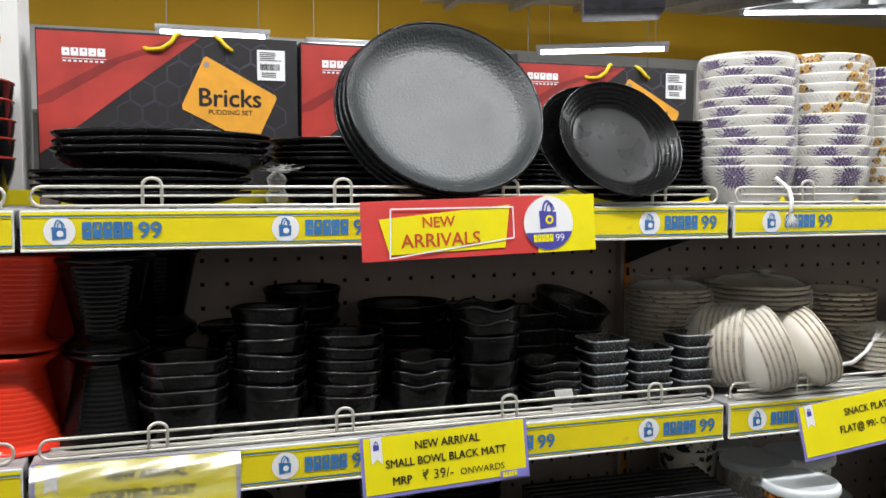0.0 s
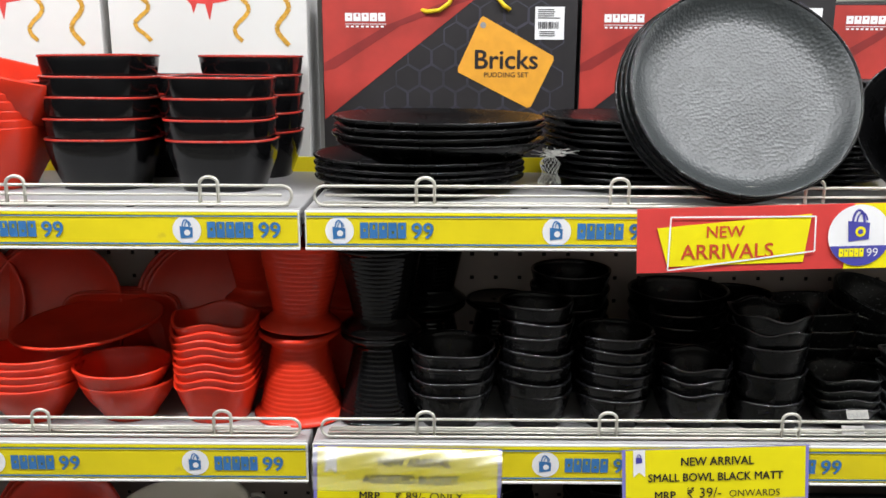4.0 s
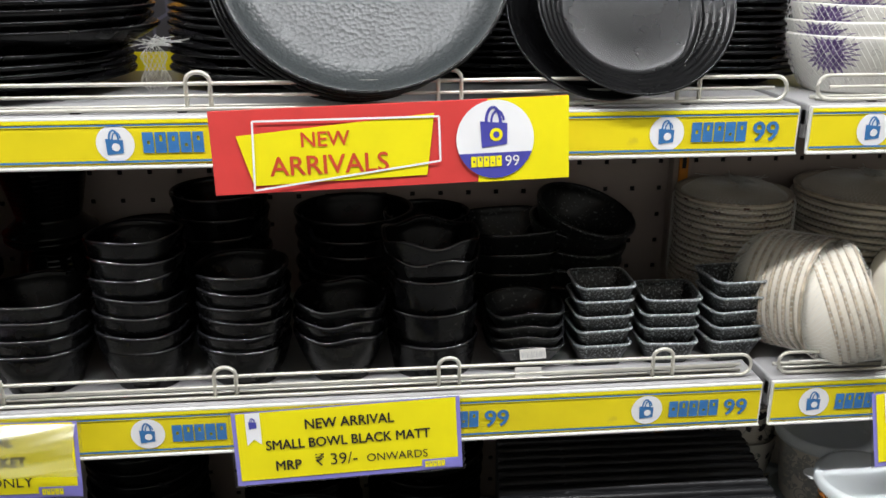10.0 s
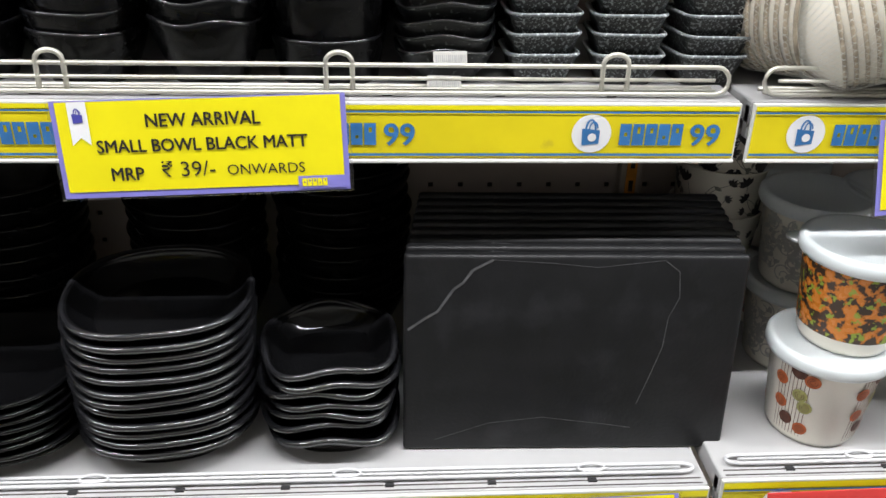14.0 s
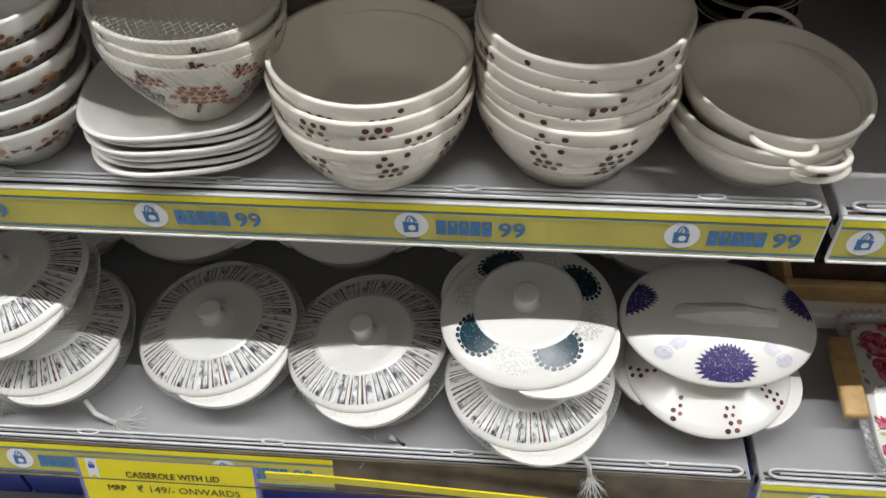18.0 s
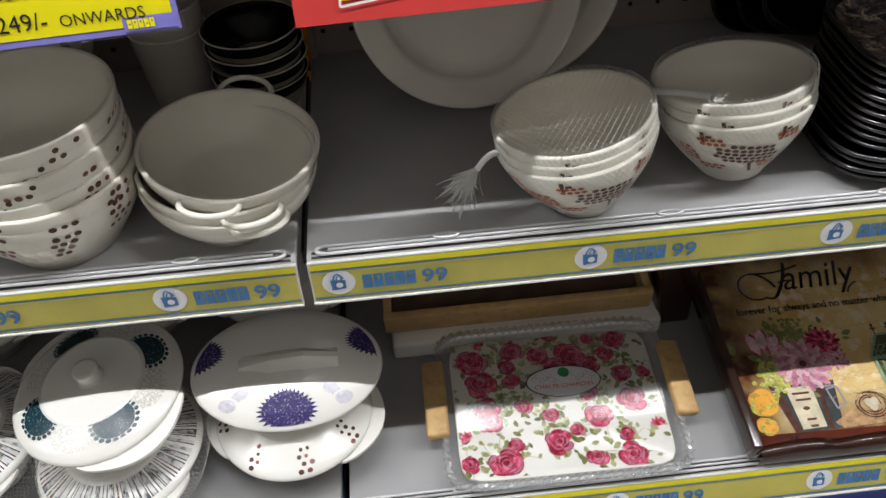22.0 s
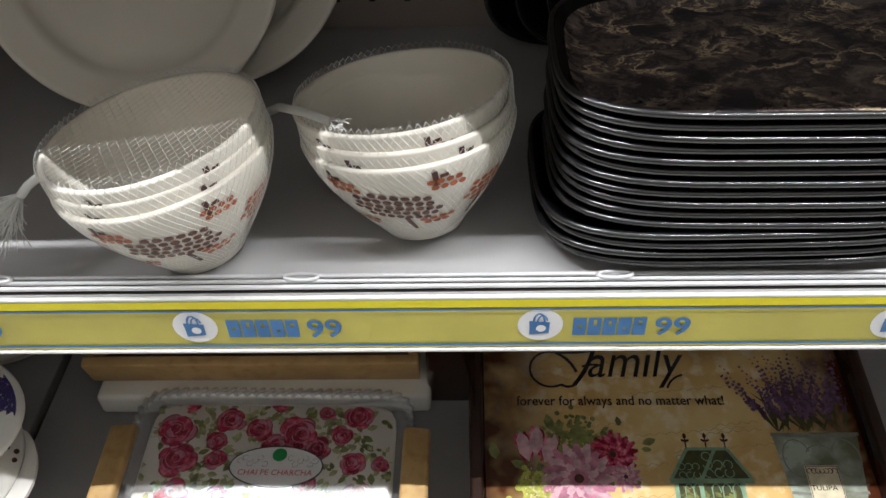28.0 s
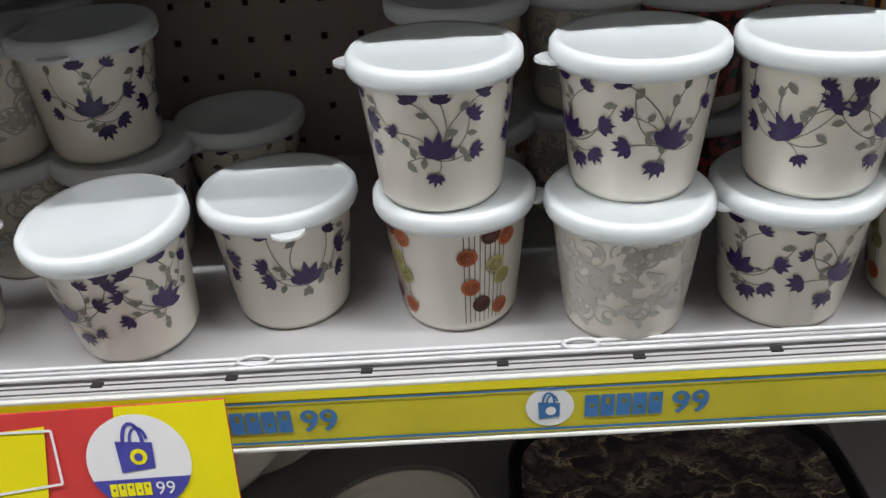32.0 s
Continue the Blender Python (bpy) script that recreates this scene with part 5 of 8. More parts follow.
big = build_bowl("bowl", "large black speckled bowl tipped on its side at the back", "bowl", "large speckled bowls", bowl_profile(0.062, 0.052, 0.036, 0.0035, 0.7), M["speckdark"], 56, rim=(0.0606, 0.0500, 0.0014, "speck"))
big.matrix_basis = pose(0.598, 1.232, Z2 + 0.088, 14, 14, 0)
for k in range(4):
    copy_thing(big, pose(0.594 + 0.002 * k, 1.236, Z2 + 0.0005 + 0.0225 * k, 2 * k, 2 * k, 0))
t = black_stack(0.520, 1.225, 4, 0.024, 0.058, 0.05, 0.042, squircle(3, 1), 0.5, 11, "speckdark", "black bowl with pale marbling, in a stack at the back")
t = black_stack(0.335, 1.235, 5, 0.020, 0.070, 0.06, 0.05, None, 0.5, 12, "matt", "wide matt black bowl in a stack at the back")
t = black_stack(0.180, 1.235, 6, 0.0235, 0.056, 0.05, 0.045, None, 0.4, 13, "matt", "matt black bowl in a tall stack at the back")
t = black_stack(0.420, 1.250, 5, 0.020, 0.052, 0.05, 0.045, None, 0.4, 14, "matt", "matt black bowl in a tall stack at the back")

# ---- second shelf: white plates and bowls on their sides ----
pw = build_bowl("plate", "white side plate with a dark-chipped rim in a netted stack", "plate", "netted white plates", plate_profile(0.070, 0.016, 0.0058, 0.6), M["warmcream"], 48, rim=(0.0690, 0.0150, 0.0016, "browncream"))
part("rim_chips", mesh("rim_chips", *join(*[tube([(0.0705 * math.cos(a + q), 0.0705 * math.sin(a + q), 0.0118) for q in (0, 0.05, 0.1)], 0.0009, 4) for a in [random.Random(8).uniform(0, TAU) + 1.1 * k for k in range(7)]]), M["brown"]), pw)
pile(pw, 0.802, 1.245, Z2 + 0.0005, 18, 0.0077, 1, 0.001, 0.4)
pl2 = build_bowl("plate", "white dinner plate with a dark-chipped rim in a netted stack", "plate", "netted white plates", plate_profile(0.088, 0.018, 0.0060, 0.6), M["warmcream"], 56, rim=(0.0870, 0.0170, 0.0016, "browncream"))
pile(pl2, 0.972, 1.235, Z2 + 0.0005, 17, 0.0082, 2, 0.001, 0.4)
pile(copy_thing(pw, pose(0, 0, 0)), 1.150, 1.245, Z2 + 0.0005, 14, 0.0088, 3, 0.001, 0.4)
pile(copy_thing(pl2, pose(0, 0, 0)), 1.175, 1.130, Z2 + 0.0005, 7, 0.0082, 4, 0.001, 0.4)
pile(copy_thing(pl2, pose(0, 0, 0)), 1.39, 1.20, Z2 + 0.0005, 12, 0.0085, 5, 0.001, 0.4)
netting("white net round a stack of plates", pose(0.802, 1.245, Z2), [(0.06, 0.006), (0.073, 0.03), (0.073, 0.138), (0.05, 0.153), (0.01, 0.157)], [])
netting("white net round a stack of plates", pose(0.972, 1.235, Z2), [(0.07, 0.006), (0.091, 0.03), (0.091, 0.139), (0.06, 0.158), (0.01, 0.164)], [])
netting("white net round a stack of plates", pose(1.175, 1.130, Z2), [(0.06, 0.004), (0.091, 0.02), (0.091, 0.066), (0.07, 0.076), (0.01, 0.08)], [[(-0.06, -0.068, 0.03), (-0.075, -0.072, 0.03), (-0.085, -0.075, 0.02)]])
nb = build_bowl("bowl", "white textured bowl lying on its side in a nested row", "bowl", "nested white bowls", bowl_profile(0.0625, 0.036, 0.030, 0.0024, 0.95), M["cream"], 56, rim=(0.0622, 0.0345, 0.0019, "browncream"))
m1 = m0 = pose(0.778, 1.150, Z2 + 0.0655, 0, 86, -50)
for k in range(8):
    m = m0 @ pose(0, 0, 0.0085 * k, 0, 0, 40 * k)
    if k == 0:
        nb.matrix_basis = m
    else:
        copy_thing(nb, m)
m2 = m0 = pose(0.806, 1.083, Z2 + 0.0490, 0, 70, -18)
for k in range(6):
    copy_thing(nb, m0 @ pose(0, 0, 0.0085 * k, 0, 0, 40 * k))
m0 = pose(0.900, 1.080, Z2 + 0.0480, 0, 66, -14)
for k in range(4):
    copy_thing(nb, m0 @ pose(0, 0, 0.0085 * k, 0, 0, 40 * k))
for mm, n_ in ((m1, 8), (m2, 6)):
    netting("white net round nested bowls on their sides", mm, [(0.033, -0.001), (0.046, 0.006), (0.058, 0.018), (0.0648, 0.034), (0.0650, 0.034 + 0.0085 * (n_ - 1)), (0.055, 0.040 + 0.0085 * (n_ - 1))], [])
tl = thing("net_bag", pose(0.945, 1.045, Z2 + 0.02), "twisted white net end hanging over bowls", "net bag", "net bags")
part("tassel", tassel_mesh([(0.0, 0, 0.045), (0.02, -0.006, 0.02), (0.05, -0.010, 0.025), (0.075, -0.010, 0.04), (0.09, -0.004, 0.05)], 0.006, 16, 3), tl)

# ---- third shelf: black plates and slate trays ----
t = build_bowl("plate", "glossy black rounded square deep plate in a stack", "plate", "stacked black plates", bowl_profile(0.083, 0.030, 0.058, 0.0050, 0.5), M["gloss"], 56, squircle(2.5, 1, 0.001, 4, 0.034), rim=(0.0808, 0.0276, 0.0034, "rimgloss"))
pile(t, 0.258, 1.048, Z3 + 0.0005, 12, 0.0112, 21, 0.002, 0.6, 3, 8)
t = build_bowl("plate", "glossy black square plate with pointed corners in a stack", "plate", "stacked black plates", bowl_profile(0.062, 0.028, 0.040, 0.0046, 0.4), M["gloss"], 56, squircle(3.0, 1, 0.005, 4, 0.028), rim=(0.0598, 0.0256, 0.0034, "rimgloss"))
pile(t, 0.410, 1.042, Z3 + 0.0005, 7, 0.0125, 22, 0.003, 2.2, 8, 0)
t = build_bowl("plate", "glossy black oval plate in a low stack", "plate", "stacked black plates", plate_profile(0.092, 0.022, 0.004, 0.6), M["gloss"], 56, squircle(2.6, 0.9))
pile(t, 0.090, 1.046, Z3 + 0.0005, 8, 0.0085, 23, 0.003, 0.8, 6, 0)
t = build_bowl("bowl", "wide black bowl in a tall stack at the back", "bowl", "stacked black bowls", bowl_profile(0.075, 0.06, 0.05, 0.0035, 0.5), M["matt"], 48)
pile(t, 0.255, 1.235, Z3 + 0.0005, 9, 0.019, 24, 0.002, 0.8)
pile(copy_thing(t, pose(0, 0, 0)), 0.415, 1.235, Z3 + 0.0005, 10, 0.019, 25, 0.002, 0.8)
pile(copy_thing(t, pose(0, 0, 0)), 0.060, 1.235, Z3 + 0.0005, 8, 0.019, 26, 0.002, 0.8)
pile(copy_thing(t, pose(0, 0, 0)), -0.085, 1.10, Z3 + 0.0005, 9, 0.019, 27, 0.002, 0.8)

t = build_bowl("plate", "red round plate leaning at the back of a shelf", "plate", "red plates", plate_profile(0.098, 0.02, 0.004, 0.55), M["red"], 56)
t.matrix_basis = pose(-0.56, 1.215, Z3 + 0.0985, 72, 0, 0)
for x, j in ((-0.57, 1), (-0.58, 2), (-0.80, 0), (-0.81, 1)):
    copy_thing(t, pose(x, 1.215 + 0.014 * j, Z3 + 0.0985, 72, 0, 0))


def slate_tray(w=0.306, h=0.200, d=0.011):
    t = thing("tray", pose(0, 0, 0), "black slate-look rectangular tray with pale veins, standing on edge", "tray", "black slate trays")
    part("board", mesh("board", *shift(rounded_box(w, d, h, 0.004, 3), w / 2, d / 2, 0), M["tray"]), t)
    v = stroke([(0.004, 0.128), (0.020, 0.140), (0.030, 0.146), (0.044, 0.168), (0.052, 0.174), (0.060, 0.186), (0.078, 0.196)], 0.0024)
    v += stroke([(0.078, 0.196), (0.13, 0.193), (0.17, 0.189), (0.23, 0.196)], 0.0005)
    v += stroke([(0.23, 0.195), (0.243, 0.185), (0.246, 0.160), (0.238, 0.140), (0.236, 0.11), (0.228, 0.082), (0.218, 0.05)], 0.0008)
    v += stroke([(0.03, 0.012), (0.08, 0.030), (0.13, 0.036), (0.19, 0.028), (0.215, 0.024)], 0.0006)
    part("vein_print", mesh("vein_print", *flat(v, 0.0006), M["vein"], False), t)
    return t


tr = slate_tray()
for k in range(9):
    m = pose(0.478 + 0.0022 * k, 1.000 + 0.0165 * k, Z3 + 0.0008, -5, 0, -1.2)
    if k == 0:
        tr.matrix_basis = m
    else:
        copy_thing(tr, m)

# ---- third shelf: lidded jars ----
JAR = [(0.0395, 0.002), (0.0425, 0.006), (0.0520, 0.092)]


def jar(kind, seed=1, lid=True):
    labels = {"lily": "cream lidded jar with purple lily sprigs", "dots": "cream lidded jar with striped columns of brown and olive dots", "scroll": "cream lidded jar with pale grey scroll print",
              "paisley": "lidded jar with a dark orange paisley print", "red": "lidded jar with a dark red print", "black": "cream jar with black flower prints"}
    t = thing("jar", pose(0, 0, 0), labels[kind] + ("" if lid else ", stacked without a lid"), "jar", "lidded jars")
    prof = [(0, 0.003), (0.036, 0.003), (0.0375, 0), (0.0395, 0.0005), (0.0425, 0.006), (0.0520, 0.092), (0.0535, 0.0935), (0.0520, 0.0945), (0.0492, 0.092), (0.0400, 0.008), (0, 0.006)]
    body = part("body", mesh("body", *lathe(prof, 56), M["cream"]), t)
    of = [(0.0425, 0.006), (0.0520, 0.092)]
    rnd = random.Random(seed)
    if kind in ("lily", "black"):
        F, L, S = [], [], []
        for q in range(4):
            fl, lf, st = sprig(seed * 7 + q, 1 if q % 2 else -1)
            a0, s0 = -90 + q * 90 + rnd.uniform(-18, 18), 0.046
            F.append((a0, s0, fl)), L.append((a0, s0, lf)), S.append((a0, s0, st))
        part("stem_print", mesh("stem_print", *wrap(of, S, 0.0003), M["sage"], False), body)
        part("leaf_print", mesh("leaf_print", *wrap(of, L, 0.0005), M["sage"], False), body)
        part("flower_print", mesh("flower_print", *wrap(of, F, 0.0008), M["purple" if kind == "lily" else "ink"], False), body)
    elif kind == "dots":
        lines, rings, sets = [], [], {"brown": [], "rust": [], "greendot": []}
        for q in range(4):
            a0 = -62 + q * 90
            for k in range(9):
                lines.append((a0, 0.043, [rect(-0.0145 + 0.0036 * k, -0.040, -0.0139 + 0.0036 * k, 0.040)]))
            for k, (u, v, c) in enumerate(((-0.012, 0.018, "rust"), (0.004, 0.033, "brown"), (0.016, 0.028, "rust"), (0.008, 0.008, "greendot"), (-0.010, -0.008, "rust"), (0.014, -0.004, "greendot"), (-0.002, -0.024, "brown"), (0.014, -0.030, "rust"))):
                sets[c].append((a0, 0.043, [disc(u, v, 0.0070, 18)]))
                rings += [(a0, 0.043, stroke(arc(u, v, q, 30 * k, 320 + 30 * k, 12), 0.0006)) for q in (0.0022, 0.0042)]
        part("stripe_print", mesh("stripe_print", *wrap(of, lines, 0.0003), M["taupe"], False), body)
        for c in sets:
            part("dot_print", mesh("dot_print", *wrap(of, sets[c], 0.0007), M[c], False), body)
        part("ring_print", mesh("ring_print", *wrap(of, rings, 0.0011), M["brown"], False), body)
    elif kind == "scroll":
        it = []
        for k in range(110):
            a0, s0 = rnd.uniform(0, 360), rnd.uniform(0.012, 0.076)
            r = rnd.uniform(0.005, 0.010)
            it.append((a0, s0, rot(stroke(arc(0, 0, r, 0, 300, 12), 0.0014) + stroke(arc(r * 0.3, 0, r * 0.5, 0, 260, 8), 0.0012), rnd.uniform(0, 360))))
            for b in range(3):
                it.append((a0, s0, rot(leaf_shape(0.009), rnd.uniform(0, 360), rnd.uniform(-1, 1) * r, rnd.uniform(-1, 1) * r)))
        part("scroll_print", mesh("scroll_print", *wrap(of, it, 0.0004), M["scroll"], False), body)
    else:
        vs, fs = [], []
        f, total = surface(of)
        n = 56
        for s in (0.010, total - 0.006):
            r, z, nr, nz = f(s)
            vs += [((r + 0.0005) * math.cos(TAU * i / n), (r + 0.0005) * math.sin(TAU * i / n), z) for i in range(n)]
        fs = [(i, (i + 1) % n, n + (i + 1) % n, n + i) for i in range(n)]
        part("printed_band", mesh("printed_band", vs, fs, M["paisley" if kind == "paisley" else "redpaisley"]), body)
    if lid:
        lp = [(0.0525, 0.088), (0.0560, 0.0865), (0.0575, 0.090), (0.0572, 0.097), (0.0545, 0.1005), (0.050, 0.1000), (0.0475, 0.0985), (0.022, 0.0992), (0.020, 0.0986), (0, 0.0988)]
        ld = part("lid", mesh("lid", *lathe(lp, 56), M["lid"]), t, "frosted white plastic snap lid")
        tab = [(0.053, -0.012), (0.060, -0.011), (0.066, -0.006), (0.068, 0.0), (0.066, 0.006), (0.060, 0.011), (0.053, 0.012)]
        vs = [(x, y, z) for z in (0.0880, 0.0902) for x, y in tab]
        k = len(tab)
        part("tab", mesh("tab", vs, [list(range(k))[::-1], list(range(k, 2 * k))] + [(i, (i + 1) % k, k + (i + 1) % k, k + i) for i in range(k)], M["lid"], False), ld)
    return t


lily_a, lily_b, dots, scroll_, pais, redj, blk = jar("lily", 1), jar("lily", 5), jar("dots", 2), jar("scroll", 3), jar("paisley", 4), jar("red", 5), jar("black", 6, False)
JH = 0.1000
Z3 = Z3 + RAISE[("c", 2)]


def put(t, x, y, z, turn=0, tip=(0, 0)):
    return copy_thing(t, pose(x, y, z, tip[0], tip[1], turn))


dots.matrix_basis = pose(0.882, 1.021, Z3 + 0.0005, 0, 0, 5)
pais.matrix_basis = pose(0.895, 1.026, Z3 + JH, 0, 0, 150)
lily_a.matrix_basis = pose(1.034, 1.015, Z3 + 0.0042, 0, -5.0, 64)
lily_b.matrix_basis = pose(1.143, 1.047, Z3 + 0.0005, 0, 0, -75)
put(dots, 1.270, 1.033, Z3 + 0.0005, -6)
scroll_.matrix_basis = pose(1.388, 1.009, Z3 + 0.0005, 0, 0, 40)
put(lily_a, 1.503, 1.015, Z3 + 0.0005, 195)
put(lily_b, 1.262, 1.029, Z3 + JH, 170)
put(lily_a, 1.393, 1.026, Z3 + JH, 185)
put(lily_b, 1.510, 1.017, Z3 + JH, 30)
put(scroll_, 0.905, 1.141, Z3 + 0.0005, 20)
put(lily_a, 0.992, 1.142, Z3 + JH, -90)
put(lily_b, 1.000, 1.140, Z3 + 0.0005, 10)
put(lily_a, 1.085, 1.200, Z3 + 0.0005, 200)
put(redj, 0.915, 1.236, Z3 + 0.0005)
put(lily_b, 0.905, 1.243, Z3 + JH, 100)
put(scroll_, 0.902, 1.136, Z3 + JH, 60)
put(dots, 1.285, 1.166, Z3 + 0.0005, 20)
put(dots, 1.280, 1.166, Z3 + JH, 60)
put(scroll_, 1.378, 1.196, Z3 + 0.0005, 80)
put(scroll_, 1.385, 1.191, Z3 + JH, 120)
redj.matrix_basis = pose(1.470, 1.171, Z3 + 0.0005)
put(redj, 1.472, 1.171, Z3 + JH, 90)
put(lily_a, 1.585, 1.161, Z3 + 0.0005, 50)
put(dots, 1.615, 1.021, Z3 + 0.0005, 50)
put(scroll_, 1.615, 1.021, Z3 + JH, 10)
blk.matrix_basis = pose(0.838, 1.236, Z3 + 0.0005)
for k in range(1, 4):
    put(blk, 0.838 + 0.001 * k, 1.236, Z3 + 0.0005 + 0.052 * k, 70 * k)

# ---- fourth shelf: white bowls ----
M["lining"] = surf("olive_cream_lining", (0.30, 0.27, 0.19), 0.3, vary=0.08)
def dotted_bowl(r, h, base, seed, label, grp, handles=False):
    rnd = random.Random(seed)
    prof = bowl_profile(r, h, base, 0.0034, 0.92)
    of = outer(prof)
    f, total = surface(of)
    sets = {"brown": [], "taupe": [], "maroon": []}
    for q in range(9):
        a0 = q * 40 + rnd.uniform(-6, 6)
        for poly in dot_cluster(rnd, 3, 4, 0.0092, 0.0033):
            sets[rnd.choice(("brown", "brown", "taupe", "maroon"))].append((a0, total - 0.022 - 0.010 * (q % 2), poly))
    rl = []
    for q in range(36):
        for k in range(4):
            rl.append((q * 10 + (5 if k % 2 else 0), total * (0.18 + 0.2 * k), [rect(-0.006, -0.0045, 0.006, 0.0045)]))
    pr = [("relief", wrap(of, rl, 0.0004), "cream")] + [("dot_print", wrap(of, sets[c], 0.0008), c) for c in sets]
    return build_bowl("bowl", label, "bowl", grp, prof, M["cream"], 64, None, pr)


def tree_bowl(r, h, base, seed, label, grp):
    rnd = random.Random(seed)
    prof = bowl_profile(r, h, base, 0.0032, 0.74)
    of = outer(prof)
    f, total = surface(of)
    sets = {"rust": [], "taupe": [], "brown": []}
    for q in range(6):
        c = ("taupe", "rust")[q % 2]
        a0, s0 = q * 60 + rnd.uniform(-8, 8), total * rnd.uniform(0.50, 0.60)
        k_ = 1.45 if r > 0.08 else 1.15
        w, h_ = (0.052 * k_, 0.030 * k_) if q % 2 == 0 else (0.034 * k_, 0.024 * k_)
        sets[c].append((a0, s0, rot(tree_clump(rnd, w, h_, 0.0027 * k_), rnd.uniform(-12, 12))))
        sets["brown"].append((a0, s0, rot([rect(-0.0020, -h_ * 0.5 - 0.018, 0.0020, -h_ * 0.4)], rnd.uniform(-20, 20))))
        sets["rust"].append((a0 + 30, total * 0.80, tree_clump(rnd, 0.024, 0.016, 0.0029)))
        sets["rust"].append((a0 + 26, total * 0.34, tree_clump(rnd, 0.022, 0.016, 0.0029)))
        sets["brown"].append((a0 + 24, total * 0.88, rot([rect(-0.002, -0.008, 0.002, 0.005), rect(0.003, -0.002, 0.009, 0.001)], rnd.uniform(-10, 10))))
    pr = [("tree_print", wrap(of, sets[c], 0.0008), c) for c in sets]
    return build_bowl("bowl", label, "bowl", grp, prof, M["cream"], 64, None, pr)


def patched_bowl():
    rnd = random.Random(31)
    prof = bowl_profile(0.086, 0.062, 0.045, 0.0032, 0.6)
    of = outer(prof)
    f, total = surface(of)
    sets = {"maroon": [], "tan": [], "brown": [], "grey": []}
    for q in range(8):
        a0 = q * 45
        for c, n_ in (("tan", 6), ("brown", 3), ("maroon", 2)):
            for k in range(n_):
                u, v = rnd.uniform(-0.016, 0.016), rnd.uniform(-0.012, 0.012)
                sets[c].append((a0, total * 0.62, [disc(u, v, rnd.uniform(0.003, 0.006) * (0.6 if c != "tan" else 1.15), 9)]))
        sets["grey"].append((a0 + 22, total * 0.62, rot(stroke(arc(0, 0, 0.008, 0, 300, 8), 0.0008), rnd.uniform(0, 360))))
        sets["maroon"].append((a0 + 22, total * 0.68, [[(0, -0.003), (0.009, 0.002), (0.009, -0.006)], [(0, -0.003), (-0.009, 0.002), (-0.009, -0.006)]]))
    return build_bowl("bowl", "white bowl with scattered orange and red party prints, in a stack", "bowl", "printed party bowls", prof, M["ivory"], 56, None, [("party_print", wrap(of, sets[c], 0.0008), c) for c in sets])


t = patched_bowl()
pile(t, -0.018, 1.006, Z4 + 0.0005, 5, 0.0265, 31, 0.002, 1.0)
lp = plate_profile(0.092, 0.030, 0.0042, 0.5)
t = build_bowl("plate", "white leaf-shaped scalloped dish in a stack", "plate", "white leaf dishes", lp, M["ivory"], 64, squircle(2.9, 0.86))
pile(t, 0.156, 1.004, Z4 + 0.0005, 6, 0.0085, 32, 0.002, 0.8, 3, 12)
t = tree_bowl(0.085, 0.084, 0.040, 33, "cream bowl with rust tree prints, nested in a net", "tree print bowls")
pile(t, 0.172, 1.014, Z4 + 0.050, 3, 0.0125, 33, 0.002, 0.8, 40, -12, (-2, 2, 0))
netting("clear net round a nest of bowls", pose(0.172, 1.014, Z4 + 0.050, -2, 2, 0), hug(bowl_profile(0.085, 0.084, 0.040, 0.0032, 0.74), 0.028), cover=True)
t = dotted_bowl(0.0925, 0.078, 0.057, 34, "large cream bowl with brown dot clusters, in a stack", "dotted cream bowls")
pile(t, 0.338, 0.995, Z4 + 0.0005, 4, 0.0152, 34, 0.002, 0.8)
pile(copy_thing(t, pose(0, 0, 0)), 0.522, 1.013, Z4 + 0.0005, 7, 0.0138, 35, 0.002, 0.8)


def handled_bowl():
    prof = bowl_profile(0.088, 0.058, 0.055, 0.0034, 0.90)
    of = outer(prof)
    f, total = surface(of)
    rl = [(q * 10 + (5 if k % 2 else 0), total * (0.2 + 0.2 * k), [rect(-0.005, -0.004, 0.005, 0.004)]) for q in range(36) for k in range(4)]
    t = build_bowl("bowl", "cream serving bowl with two loop handles, in a stack", "bowl", "handled cream bowls", prof, M["cream"], 64, None, [("relief", wrap(of, rl, 0.0004), "cream")])
    for s in (0, 180):
        pts = [(0.0860 + 0.021 * math.sin(radians(180 * k / 12)), 0.027 * math.cos(radians(180 * k / 12)), 0.0535 + 0.004 * math.sin(radians(180 * k / 12))) for k in range(13)]
        part("handle", mesh("handle", *tube(pts, 0.0030, 8), M["cream"]), t, "cream loop handle", pose(0, 0, 0, 0, 0, s))
    return t


t = handled_bowl()
pile(t, 0.694, 1.020, Z4 + 0.0005, 2, 0.0150, 36, 0.001, 0.6, 4, -66, (2, 2, 0))
pile(copy_thing(t, pose(0, 0, 0)), -0.345, 1.10, LEVELS[2] + 0.0005, 11, 0.0148, 61, 0.002, 0.6, 4, 10)
copy_thing(t, pose(0.697, 1.022, Z4 + 0.032, 3, 6, 0) @ pose(0, 0, 0, 0, 0, -97))
t = build_bowl("bowl", "black bowl with a cream rim and inside, in a stack", "bowl", "cream lined black bowls", bowl_profile(0.056, 0.052, 0.034, 0.003, 0.6), M["matt"], 48, None, rim=(0.0555, 0.0512, 0.0009, "inside"), prints=[("lining", lathe([(0.0540, 0.050), (0.0505, 0.030), (0.040, 0.0105), (0.02, 0.0068), (0, 0.0068)], 48), "lining")])
pile(t, 0.715, 1.215, Z4 + 0.0005, 4, 0.0185, 37, 0.002, 1.0)
